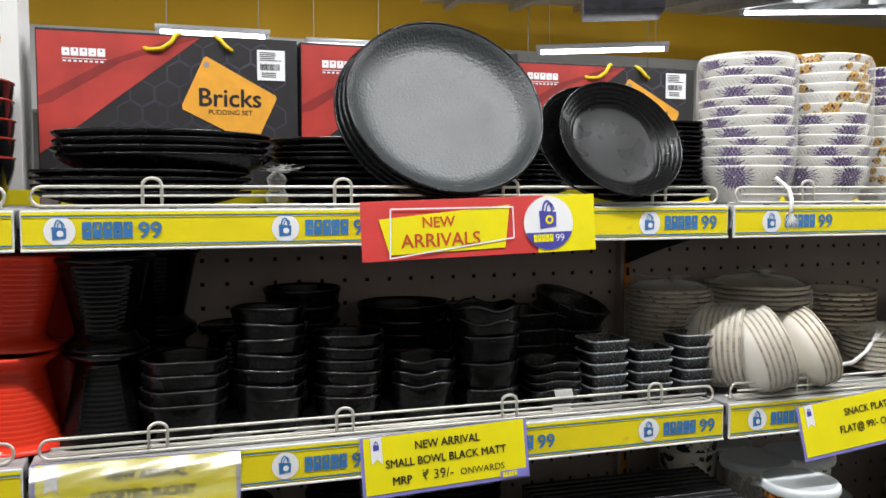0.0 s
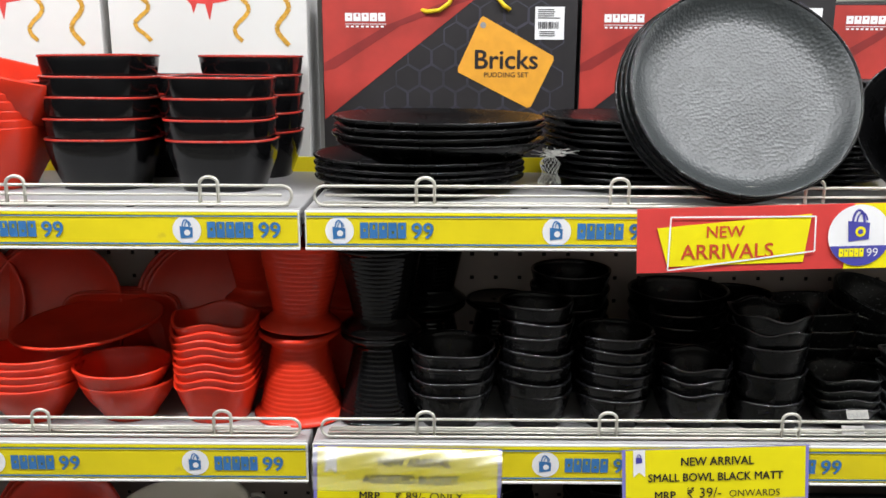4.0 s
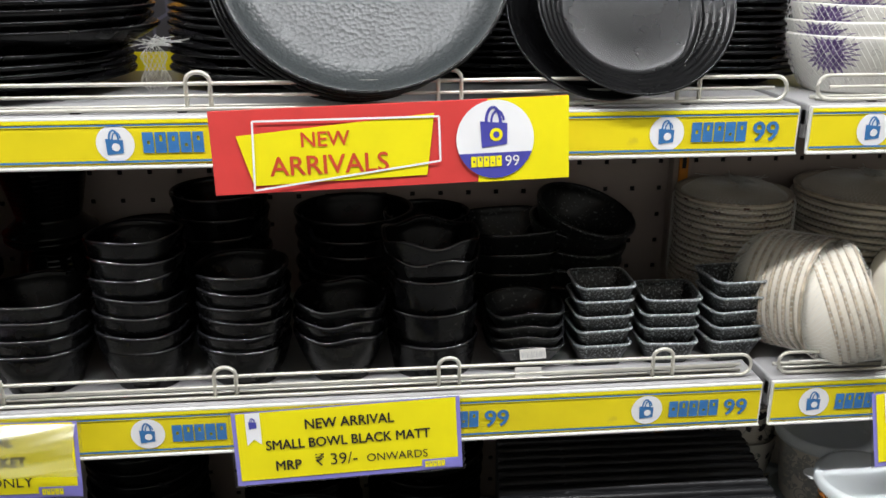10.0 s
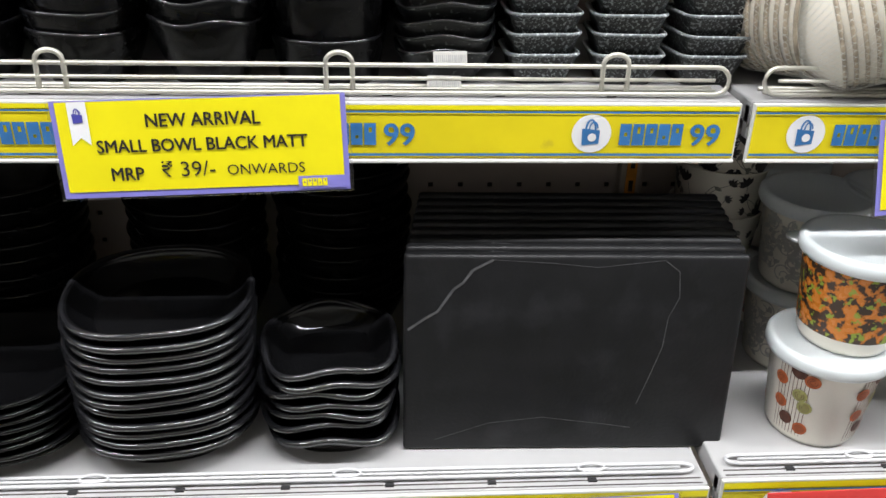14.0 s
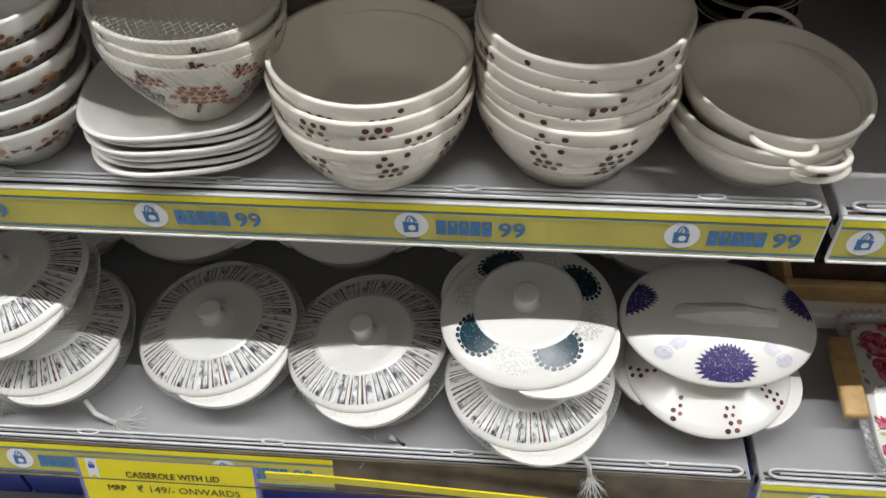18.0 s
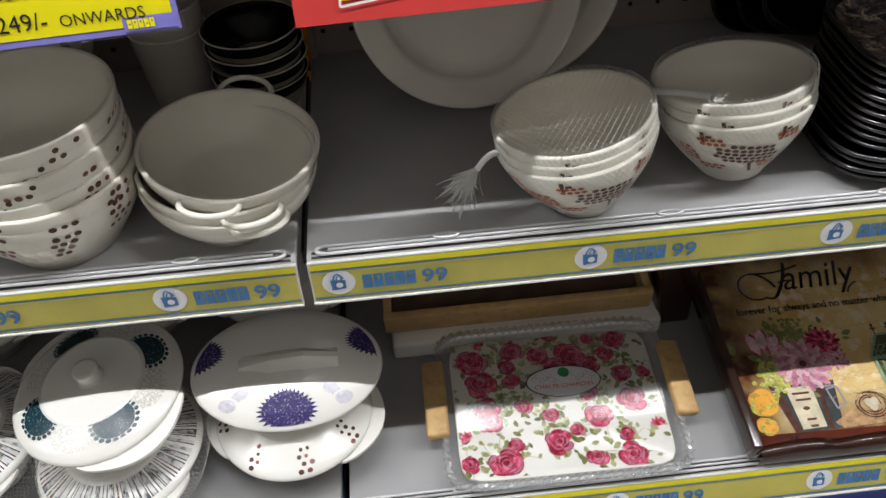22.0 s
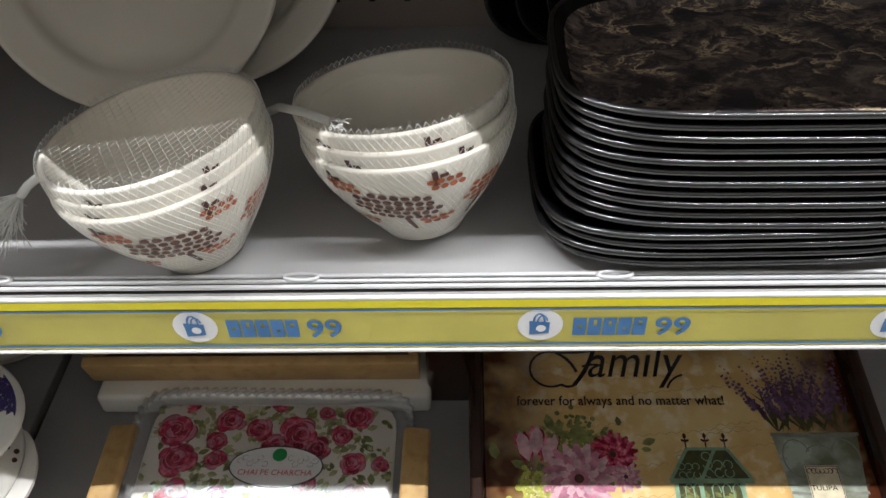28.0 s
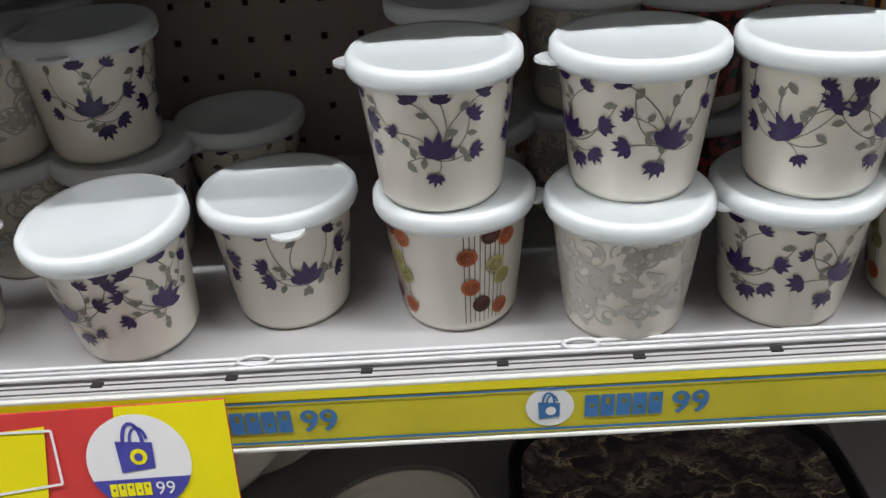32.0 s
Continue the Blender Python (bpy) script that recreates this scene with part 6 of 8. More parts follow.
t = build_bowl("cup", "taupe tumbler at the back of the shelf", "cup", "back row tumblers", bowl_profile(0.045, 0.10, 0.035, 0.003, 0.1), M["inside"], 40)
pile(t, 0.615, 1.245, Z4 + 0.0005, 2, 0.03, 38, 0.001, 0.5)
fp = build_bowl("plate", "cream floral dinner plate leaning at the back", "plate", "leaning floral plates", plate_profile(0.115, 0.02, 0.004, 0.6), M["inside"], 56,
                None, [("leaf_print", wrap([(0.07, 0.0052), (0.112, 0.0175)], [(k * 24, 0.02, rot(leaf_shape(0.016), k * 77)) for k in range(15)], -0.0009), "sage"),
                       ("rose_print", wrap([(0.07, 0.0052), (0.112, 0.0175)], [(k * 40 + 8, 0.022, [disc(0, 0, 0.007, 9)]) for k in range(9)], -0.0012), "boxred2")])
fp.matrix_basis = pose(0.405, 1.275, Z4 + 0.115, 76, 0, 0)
for x, y in ((0.17, 1.268), (0.415, 1.255), (-0.06, 1.27), (0.28, 1.285)):
    copy_thing(fp, pose(x, y, Z4 + 0.113, 75, 0, 40))
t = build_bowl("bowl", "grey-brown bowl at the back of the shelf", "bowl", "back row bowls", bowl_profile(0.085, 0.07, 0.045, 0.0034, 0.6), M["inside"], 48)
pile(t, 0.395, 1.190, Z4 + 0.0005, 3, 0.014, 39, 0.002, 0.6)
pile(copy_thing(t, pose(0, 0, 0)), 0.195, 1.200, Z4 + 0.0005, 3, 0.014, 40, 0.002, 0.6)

# ---- fourth shelf: leaning plates, netted bowls, marble trays ----
rp = [(0, 0.001), (0.075, 0.001), (0.079, 0), (0.083, 0.002), (0.100, 0.011), (0.128, 0.022), (0.131, 0.024), (0.1315, 0.0255), (0.1295, 0.0268), (0.126, 0.0255), (0.104, 0.0205), (0.0985, 0.0185), (0.0965, 0.0120), (0.090, 0.0075), (0.080, 0.0055), (0.040, 0.0046), (0, 0.0046)]
p = build_bowl("plate", "large cream round plate leaning on the back panel", "plate", "leaning cream plates", rp, M["cream"], 80)
p.matrix_basis = pose(0.962, 1.165, Z4 + 0.006, 63, 0, 6) @ pose(0, 0.131, 0)
copy_thing(p, pose(1.014, 1.212, Z4 + 0.006, 66, 0, 0) @ pose(0, 0.131, 0))
t = tree_bowl(0.0780, 0.084, 0.032, 41, "cream bowl with brown tree prints, tilted in a net", "tree print bowls")
pile(t, 1.050, 0.982, Z4 + 0.004, 3, 0.0105, 41, 0.001, 0.6, 20, 50, (-4, -10, 0))
netting("white net round a tilted nest of bowls", pose(1.050, 0.982, Z4 + 0.004, -4, -10, 0), hug(bowl_profile(0.0780, 0.084, 0.032, 0.0032, 0.74), 0.023),
        [[(-0.075, -0.014, 0.088), (-0.084, -0.016, 0.089), (-0.092, -0.019, 0.086), (-0.100, -0.022, 0.080)]], 0.0056, 41, (0.018, 100, 0.034), True)
pile(copy_thing(t, pose(0, 0, 0)), 1.213, 1.014, Z4 + 0.003, 3, 0.0120, 42, 0.001, 0.6, 20, 30, (-9, -6, 0))
netting("white net round a nest of bowls", pose(1.213, 1.014, Z4 + 0.003, -9, -6, 0), hug(bowl_profile(0.0780, 0.084, 0.032, 0.0032, 0.74), 0.026),
        [[(-0.104, 0.002, 0.098), (-0.088, -0.008, 0.106), (-0.066, -0.034, 0.112), (-0.042, -0.056, 0.112)]], 0.0056, 42, (0.006, 40, 0.012))


def rounded_tray(w=0.30, d=0.178, h=0.020, label="", wall=0.004):
    """A rounded rectangular tray with a sloping rim, as a lofted superellipse."""
    def sh(a, r, z):
        c, s = math.cos(a), math.sin(a)
        q = (abs(c) ** 4 + abs(s) ** 4) ** (-0.25)
        return (r * q * c * w / 2, r * q * s * d / 2, z)
    prof = [(0, 0.0005), (0.80, 0.0005), (0.83, 0), (0.86, 0.002), (0.982, h - 0.005), (0.990, h - 0.003), (0.985, h - 0.0012), (0.975, h - 0.0012), (0.885, 0.0065), (0.86, 0.005), (0, 0.005)]
    t = thing("tray", pose(0, 0, 0), label or "black rounded rectangular melamine tray in a stack", "tray", "stacked black trays")
    part("body", mesh("body", *lathe(prof, 88, sh), M["gloss"]), t)
    part("rim", mesh("rim", *tube([sh(TAU * k / 88, 0.986, h - 0.0026) for k in range(88)], 0.0026, 8, True), M["rimgloss"]), t, "polished rolled rim")
    return t, sh


t, sh = rounded_tray()
for k in range(4):
    m = pose(1.449 - 0.004 * (k % 2), 1.032, Z4 + 0.0005 + 0.0082 * k, 0, 0, 0.8)
    if k == 0:
        t.matrix_basis = m
    else:
        copy_thing(t, m)
for k in range(10):
    last = copy_thing(t, pose(1.455 + 0.0015 * (k % 3), 1.033 + 0.001 * (k % 2), Z4 + 0.0333 + 0.0087 * k, 0, 0, -0.6 + 0.3 * (k % 2)))
mt_, sh2 = rounded_tray(label="black tray with a brown marble print topping a stack")
mt_.matrix_basis = pose(1.455, 1.033, Z4 + 0.1205, 0, 0, -0.6)
part("marble_print", mesh("marble_print", *lathe([(0, 0.0062), (0.86, 0.0062), (0.885, 0.0078), (0.93, 0.0125)], 88, sh2), M["marble"]), mt_, "dark brown veined marble print")
lt, sh3 = rounded_tray(0.245, 0.150, 0.014, "black tray with marble and flower prints leaning at the back")
lt.matrix_basis = pose(1.525, 1.236, Z4 + 0.074, 72, 0, 0)
part("marble_print", mesh("marble_print", *lathe([(0, 0.0062), (0.9, 0.0070)], 88, sh3), M["marble"]), lt)
rnd = random.Random(9)
bl = []
for k in range(300):
    x, z = rnd.uniform(-0.100, 0.100), rnd.gauss(-0.004, 0.009)
    bl.append((x, z, rnd.uniform(0.0015, 0.005), "rose" if x < -0.085 else rnd.choice(("white", "white", "white", "white", "limegreen" if x > -0.05 else "white", "ochre" if abs(x) < 0.03 else "white"))))
for nm in ("white", "limegreen", "ochre", "rose"):
    vs, fs = [], []
    for i, (x, z, r, c) in enumerate(bl):
        if c == nm:
            o = len(vs)
            vs += [(x + r * math.cos(TAU * q / 10) * 1.3, z + r * math.sin(TAU * q / 10) * 0.7, 0.0088 + 0.0002 * (i % 9)) for q in range(10)]
            fs.append(list(range(o, o + 10)))
    part("blossom_print", mesh("blossom_print", vs, fs, M[nm], False), lt)
for k in range(3):
    copy_thing(t, pose(1.470 - 0.03 * k, 1.270 + 0.012 * k, Z4 + 0.098, 78, 0, 2 * k))

# ---- bottom shelf: casseroles ----
def casserole(kind, r=0.098, oval=1.0):
    labels = {"stripe": "white lidded casserole with a ring of black marbled stripes", "teal": "white lidded casserole with teal and pale lace medallions", "dots": "cream lidded casserole with brown dot clusters",
              "plain": "white lidded casserole at the back of the shelf"}
    t = thing("casserole", pose(0, 0, 0), labels[kind], "casserole", "lidded casseroles")
    prof = bowl_profile(r * 0.965, 0.058, r * 0.58, 0.004, 0.62)
    body = part("bowl", mesh("bowl", *lathe(prof, 64), M["ivory"]), t)
    of = outer(prof)
    f, total = surface(of)
    rnd = random.Random(11)
    k_ = r / 0.098
    lip = [(r * 0.97, 0.0575), (r * 1.005, 0.0575), (r * 1.01, 0.0605), (r * 0.985, 0.0635)]
    dome = [(r * 0.985, 0.0635), (r * 0.90, 0.0680), (r * 0.60, 0.0780), (r * 0.585, 0.0792)]
    top = [(r * 0.57, 0.0788), (r * 0.30, 0.0815), (0.016, 0.0825)]
    knob = [(0.0140, 0.0845), (0.0130, 0.091), (0.0148, 0.0975), (0.0140, 0.0995), (0.010, 0.1005), (0, 0.1006)]
    ld = part("lid", mesh("lid", *lathe(lip + dome[1:] + top, 64), M["ivory"]), t)
    part("knob", mesh("knob", *lathe([(0.0165, 0.0815)] + knob, 32), M["ivory"]), ld, "round white knob")
    if kind == "stripe":
        fs_, ls, ms = [], [], []
        a = 0.0
        L = surface(dome)[1]
        while a < 360:
            w = rnd.choice((0.0014, 0.0018, 0.0026, 0.0050, 0.0062, 0.0040))
            if w > 0.0035:
                ms.append((a, L * 0.46, bar(w, w * 0.72, -L * 0.36, L * 0.44)))
                for sgn in (-1, 1):
                    if rnd.random() < 0.7:
                        fs_.append((a + sgn * w * 0.56 / (r * 0.8) * 57.3, L * 0.46, bar(0.0012, 0.0009, -L * 0.36, L * 0.44)))
            else:
                (fs_ if rnd.random() < 0.7 else ls).append((a, L * 0.46, bar(w, w * 0.72, -L * 0.36, L * 0.44)))
            a += (w + rnd.uniform(0.0020, 0.0044)) / (r * 0.8) * 57.3
        part("black_stripe_print", mesh("black_stripe_print", *wrap(dome, fs_, 0.0006), M["ink"], False), ld)
        part("grey_stripe_print", mesh("grey_stripe_print", *wrap(dome, ms, 0.0006), M["marbleink"], False), ld)
        part("thin_stripe_print", mesh("thin_stripe_print", *wrap(dome, ls, 0.0006), M["taupe"], False), ld)
        sd = [(k * 14 + rnd.uniform(-3, 3), total * 0.62, bar(0.006 * rnd.uniform(0.4, 1), 0.006, -total * 0.26, total * 0.26)) for k in range(26)]
        part("side_stripe_print", mesh("side_stripe_print", *wrap(of, sd, 0.0006), M["marbleink"], False), body)
    elif kind == "teal":
        L = surface(dome)[1]
        def medal(R, n=26):
            return [disc(0, 0, R * 0.78, 26)] + [p2 for k in range(n) for p2 in rot([disc(0, R * 0.86, R * 0.085, 7)], 360 * k / n)]
        clampd = lambda ps: [[(u, max(-L * 0.60, min(L * 0.06, v))) for u, v in p2] for p2 in ps]
        for a in (-92, -8, 80, 170):
            part("medallion_print", mesh("medallion_print", *wrap(dome, [(a, L * 0.84, clampd(medal(0.029)))], 0.0008), M["teal"], False), ld, "dark teal lace medallion print")
            part("medallion_print", mesh("medallion_print", *wrap(dome, [(a + 43, L * 0.84, clampd(medal(0.028)))], 0.0006), M["lace"], False), ld, "pale grey lace medallion print")
        part("side_print", mesh("side_print", *wrap(of, [(k * 45, total * 0.6, medal(0.017)) for k in range(8)], 0.0006), M["lace"], False), body)
    elif kind == "dots":
        L = surface(dome)[1]
        sets = {"brown": [], "maroon": [], "taupe": []}
        for q in range(8):
            for poly in dot_cluster(rnd, 2, 4, 0.0085, 0.0028):
                sets[rnd.choice(("brown", "maroon", "taupe"))].append((q * 45 - 70, L * 0.40, poly))
            for poly in dot_cluster(rnd, 2, 4, 0.0085, 0.0026):
                sets["taupe" if rnd.random() < 0.6 else "brown"].append((q * 45 - 100, total * 0.62, poly))
        for c in sets:
            part("dot_print", mesh("dot_print", *wrap(dome, [q for q in sets[c] if q[1] == L * 0.40], 0.0008), M[c], False), ld)
            part("side_dot_print", mesh("side_dot_print", *wrap(of, [q for q in sets[c] if q[1] != L * 0.40], 0.0008), M[c], False), body)
    for s in (0, 180):
        ear = [(r * (0.72 + 0.25 * math.sin(radians(180 * q / 18))) + 0.020 * k_ * math.sin(radians(180 * q / 18)) ** 2, 0.068 * k_ * math.cos(radians(180 * q / 18))) for q in range(19)]
        n = len(ear)
        vs = [(x, y, z - 0.004 * max(0, x - r) / 0.02) for z in (0.0530, 0.0572) for x, y in ear]
        part("handle", mesh("handle", vs, [list(range(n))[::-1], list(range(n, 2 * n))] + [(i, (i + 1) % n, n + (i + 1) % n, n + i) for i in range(n)], M["ivory"], False), t, "flat ear handle", pose(0, 0, 0, 0, 0, s))
    return t


def wrapped(t, label, m, scale=1.0, tass=(), seed=0):
    r = 0.1015 * scale
    netting(label, m, [(0.05 * scale, 0.002), (r * 0.86, 0.016), (r, 0.056), (r * 1.0, 0.066), (r * 0.62, 0.082), (r * 0.2, 0.088)], tass, 0.0075, seed, (0.018, 90, 0.026))


cs = casserole("stripe")
spots_ = [(0.124, 1.000, Z5 + 0.001, 7, 0, -62), (0.312, 0.986, Z5 + 0.001, 7, 0, -78), (0.505, 0.948, Z5 + 0.001, 4, 0, -72), (-0.090, 0.985, Z5 + 0.001, 4, 0, -55), (-0.118, 0.998, Z5 + 0.080, 6, 2, -70)]
for k, q in enumerate(spots_):
    if k == 0:
        cs.matrix_basis = pose(*q)
    else:
        copy_thing(cs, pose(*q))
wrapped(cs, "white net round a lidded casserole", pose(0.124, 1.000, Z5 + 0.001, 7, 0, 0), 1, [[(0.092, -0.030, 0.045), (0.102, -0.034, 0.038), (0.104, -0.040, 0.026)]], 1)
wrapped(cs, "white net round a lidded casserole", pose(0.312, 0.986, Z5 + 0.001, 7, 0, 0), 1, [[(0.030, -0.100, 0.026), (0.046, -0.104, 0.012), (0.020, -0.106, 0.006)]], 2)
wrapped(cs, "white net round a lidded casserole", pose(0.505, 0.948, Z5 + 0.001, 4, 0, 0), 1, [[(0.056, -0.080, 0.035), (0.066, -0.090, 0.024), (0.068, -0.096, 0.012)]], 3)
wrapped(cs, "white net round a lidded casserole", pose(-0.090, 0.985, Z5 + 0.001, 4, 0, 0), 1, [[(0.060, -0.080, 0.030), (0.074, -0.092, 0.020), (0.098, -0.098, 0.010)]], 4)
wrapped(cs, "white net round a lidded casserole", pose(-0.118, 0.998, Z5 + 0.080, 6, 2, 0), 1, [[(-0.015, -0.098, 0.045), (-0.025, -0.108, 0.010), (-0.022, -0.112, -0.035)]], 5)
ct = casserole("teal")
ct.matrix_basis = pose(0.500, 0.980, Z5 + 0.082, 7, 1, -52)
cd = casserole("dots", 0.094)
cd.matrix_basis = pose(0.708, 0.972, Z5 + 0.001, 1, 0, -10)
cp = casserole("plain")
cp.matrix_basis = pose(0.03, 1.205, Z5 + 0.001)
for x, y, z in ((0.25, 1.210, 0.001), (0.47, 1.215, 0.001), (0.68, 1.215, 0.001), (0.03, 1.205, 0.085), (0.25, 1.21, 0.085), (-0.15, 1.205, 0.001)):
    copy_thing(cp, pose(x, y, Z5 + z))


def boat_dish():
    """An oval lidded dish with a raised centre fin and mandala prints."""
    def ov(a, r, z):
        return (r * math.cos(a) * 1.12, r * math.sin(a) * 0.78, z)
    t = thing("casserole", pose(0, 0, 0), "white oval lidded dish with purple mandala prints on its lid", "casserole", "lidded casseroles")
    part("bowl", mesh("bowl", *lathe(bowl_profile(0.094, 0.040, 0.058, 0.004, 0.6), 64, ov), M["ivory"]), t)
    dome = [(0.099, 0.0405), (0.1005, 0.044), (0.098, 0.047), (0.080, 0.0555), (0.05, 0.0625), (0.02, 0.0655), (0, 0.066)]
    ld = part("lid", mesh("lid", *lathe([(0.095, 0.040)] + dome, 64, ov), M["ivory"]), t)
    fin = [(-0.055, 0.0), (-0.02, 0.012), (0.02, 0.016), (0.06, 0.004)]
    vs = []
    for x, z in fin:
        vs += [(x, -0.020 + 0.1 * abs(x), 0.060), (x, 0.020 - 0.1 * abs(x), 0.060), (x, 0.003, 0.064 + z), (x, -0.003, 0.064 + z)]
    fs = []
    for k in range(3):
        o = 4 * k
        fs += [(o + i, o + (i + 1) % 4, o + 4 + (i + 1) % 4, o + 4 + i) for i in range(4)]
    fs += [(3, 2, 1, 0), (12, 13, 14, 15)]
    part("grip", mesh("grip", vs, fs, M["ivory"], False), ld, "raised white grip fin")
    surf_d = dome[2:]
    R = 0.030
    med = [disc(0, 0, R * 0.84, 30)] + [p2 for k in range(28) for p2 in rot([[(-0.0022, R * 0.84), (0.0022, R * 0.84), (0, R * 1.02)]], 360 * k / 28)]
    cl = lambda ps, low=0.0: [[(u, max(low, v)) for u, v in p2] for p2 in ps if max(v for u, v in p2) > low + 0.002]
    vs, fs = wrap(surf_d, [(-92, 0.028, cl(med, -0.024)), (18, 0.004, cl(med)), (162, 0.004, cl(med))], 0.0010)
    part("mandala_print", mesh("mandala_print", [(x * 1.12, y * 0.78, z) for x, y, z in vs], fs, M["mandala"], False), ld)
    lc = [rect(-0.006, -0.014, 0.006, 0.014), disc(0, 0.010, 0.009, 12), disc(0, -0.010, 0.009, 12)]
    vs, fs = wrap(surf_d, [(-48, 0.026, lc), (-138, 0.026, lc)], 0.0008)
    part("lace_print", mesh("lace_print", [(x * 1.12, y * 0.78, z) for x, y, z in vs], fs, M["mauve"], False), ld)
    return t


bd = boat_dish()
bd.matrix_basis = pose(0.706, 0.996, Z5 + 0.086, 15, 4, 4)

# ---- bottom shelf: trays ----
def rose_head(rnd, x, y, r):
    """A printed rose: rings of rounded petals from the outside in, as (shade, polygon)."""
    out = []
    for ring, (dist, size, cnt) in enumerate(((0.62, 0.52, 7), (0.44, 0.42, 6), (0.26, 0.32, 5), (0.10, 0.22, 3))):
        a0 = rnd.uniform(0, TAU)
        for k in range(cnt):
            a = a0 + TAU * k / cnt + rnd.uniform(-0.4, 0.4)
            e = dist * rnd.uniform(0.75, 1.2)
            cx, cy, q = x + r * e * math.cos(a), y + r * e * math.sin(a) * 0.9, r * size * rnd.uniform(0.65, 1.15)
            shade = ("petal", "rose", "darkrose", "rose")[(ring + k) % 4] if ring < 3 else "darkrose"
            out.append((shade, [(cx + q * (0.72 * math.cos(b) * math.cos(a) - math.sin(b) * math.sin(a)), cy + q * (0.72 * math.cos(b) * math.sin(a) + math.sin(b) * math.cos(a))) for b in [TAU * w / 12 for w in range(12)]]))
            out.append(("darkrose" if shade != "darkrose" else "petal", stroke([(cx + q * 0.94 * (0.72 * math.cos(b) * math.cos(a) - math.sin(b) * math.sin(a)), cy + q * 0.94 * (0.72 * math.cos(b) * math.sin(a) + math.sin(b) * math.cos(a))) for b in [radians(-70 + 20 * w) for w in range(8)]], r * 0.055)))
    return out


def flower_tray():
    """A clear tray with twisted rims over a rose print, two wooden grips and a sticker."""
    w, d = 0.300, 0.232
    t = thing("tray", pose(0, 0, 0), "clear-rimmed rose-print serving tray with wooden grips", "tray", "printed serving trays")

    def sh(a, r, z):
        c, q = math.cos(a), math.sin(a)
        k = (abs(c) ** 11 + abs(q) ** 11) ** (-1 / 11)
        return (r * k * c * w / 2, r * k * q * d / 2, z)
    part("base", mesh("base", *lathe([(0, 0.001), (0.86, 0.001), (0.88, 0.003), (0.88, 0.0112), (0.875, 0.012), (0, 0.012)], 72, sh), M["ivory"]), t)
    part("clear_rim", mesh("clear_rim", *lathe([(0.87, 0.0005), (0.96, 0.0020), (0.995, 0.013), (1.0, 0.018), (0.985, 0.0195), (0.965, 0.016), (0.93, 0.0135), (0.885, 0.0125)], 72, sh), M["clearrim"]), t, "clear acrylic rim")
    beads, loop = [], [Vector(sh(TAU * k / 720, 0.975, 0.0185)) for k in range(720)]
    path, run, last = [], 0.0, loop[0]
    for q in loop[1:]:
        run += (q - last).length
        last = q
        if run > 0.0098:
            path.append(q)
            run = 0.0
    for k in range(len(path)):
        a, b = path[k], path[(k + 1) % len(path)]
        o = (b - a).cross(Vector((0, 0, 1))).normalized() * 0.0036
        mid = (a + b) / 2
        if (b - a).length < 0.02:
            beads.append(tube([a + o, (a + o + mid) / 2 + Vector((0, 0, 0.0016)), (b - o + mid) / 2 + Vector((0, 0, 0.0016)), b - o], 0.0030, 7))
    part("twisted_edge", mesh("twisted_edge", *join(*beads), M["clearrim"]), t, "clear twisted rope edge")
    rnd = random.Random(17)
    lay = {"leaf": [], "rose": [], "darkrose": [], "petal": [], "sprout": []}
    spots2 = []
    for gx, gy, r in ((-0.105, 0.068, 0.019), (-0.098, 0.036, 0.018), (-0.048, 0.080, 0.015), (-0.058, 0.058, 0.011), (-0.012, 0.072, 0.013), (0.030, 0.066, 0.020), (0.008, 0.052, 0.014), (0.048, 0.046, 0.013), (0.092, 0.084, 0.014), (0.078, 0.062, 0.011),
                      (0.086, 0.034, 0.012), (-0.056, 0.034, 0.010), (-0.094, -0.002, 0.014), (-0.045, -0.008, 0.010), (0.094, -0.006, 0.017), (0.044, 0.004, 0.012), (-0.088, -0.026, 0.014), (-0.010, -0.022, 0.009), (0.046, -0.030, 0.015), (0.020, -0.044, 0.008),
                      (-0.115, -0.046, 0.007), (-0.006, -0.062, 0.016), (-0.060, -0.060, 0.009), (-0.078, -0.080, 0.018), (-0.120, -0.082, 0.011), (0.034, -0.084, 0.011), (0.078, -0.060, 0.009), (0.080, -0.086, 0.017), (0.118, -0.050, 0.007), (0.120, 0.030, 0.008),
                      (-0.090, 0.095, 0.007), (0.004, 0.098, 0.008), (0.055, 0.092, 0.008), (-0.020, 0.012, 0.007)):
        spots2.append((gx + rnd.uniform(-0.003, 0.003), gy + rnd.uniform(-0.003, 0.003), r * 1.2))
    for x, y, r in spots2:
        n_ = 0
        for c, poly in rose_head(rnd, x, y, r) if r > 0.0085 else [("rose", p2) for p2 in rot(lily(r * 1.7), rnd.uniform(-70, 70), x, y)] + [("darkrose", p2) for p2 in rot(leaf_shape(r * 1.1), rnd.uniform(-40, 40), x, y)]:
            n_ += 1
            for p2 in (poly if isinstance(poly[0][0], tuple) else [poly]):
                lay[c].append((p2, 0.0130 + 0.00003 * n_))
        for q in range(15 if r > 0.0085 else 7):
            a, e = rnd.uniform(0, TAU), rnd.uniform(0.9, 1.9)
            lay["leaf" if rnd.random() < 0.45 else "sprout"] += [(p2, 0.0124 + 0.00004 * (q % 9)) for p2 in rot(leaf_shape(rnd.uniform(0.006, 0.014)), rnd.uniform(0, 360), x + r * e * math.cos(a), y + r * e * math.sin(a))]
            if q < 3:
                lay["sprout"] += [(p2, 0.0123) for p2 in stroke(curve(x, y, x + r * 2.0 * math.cos(a), y + r * 2.0 * math.sin(a), 0.25), 0.0007)]
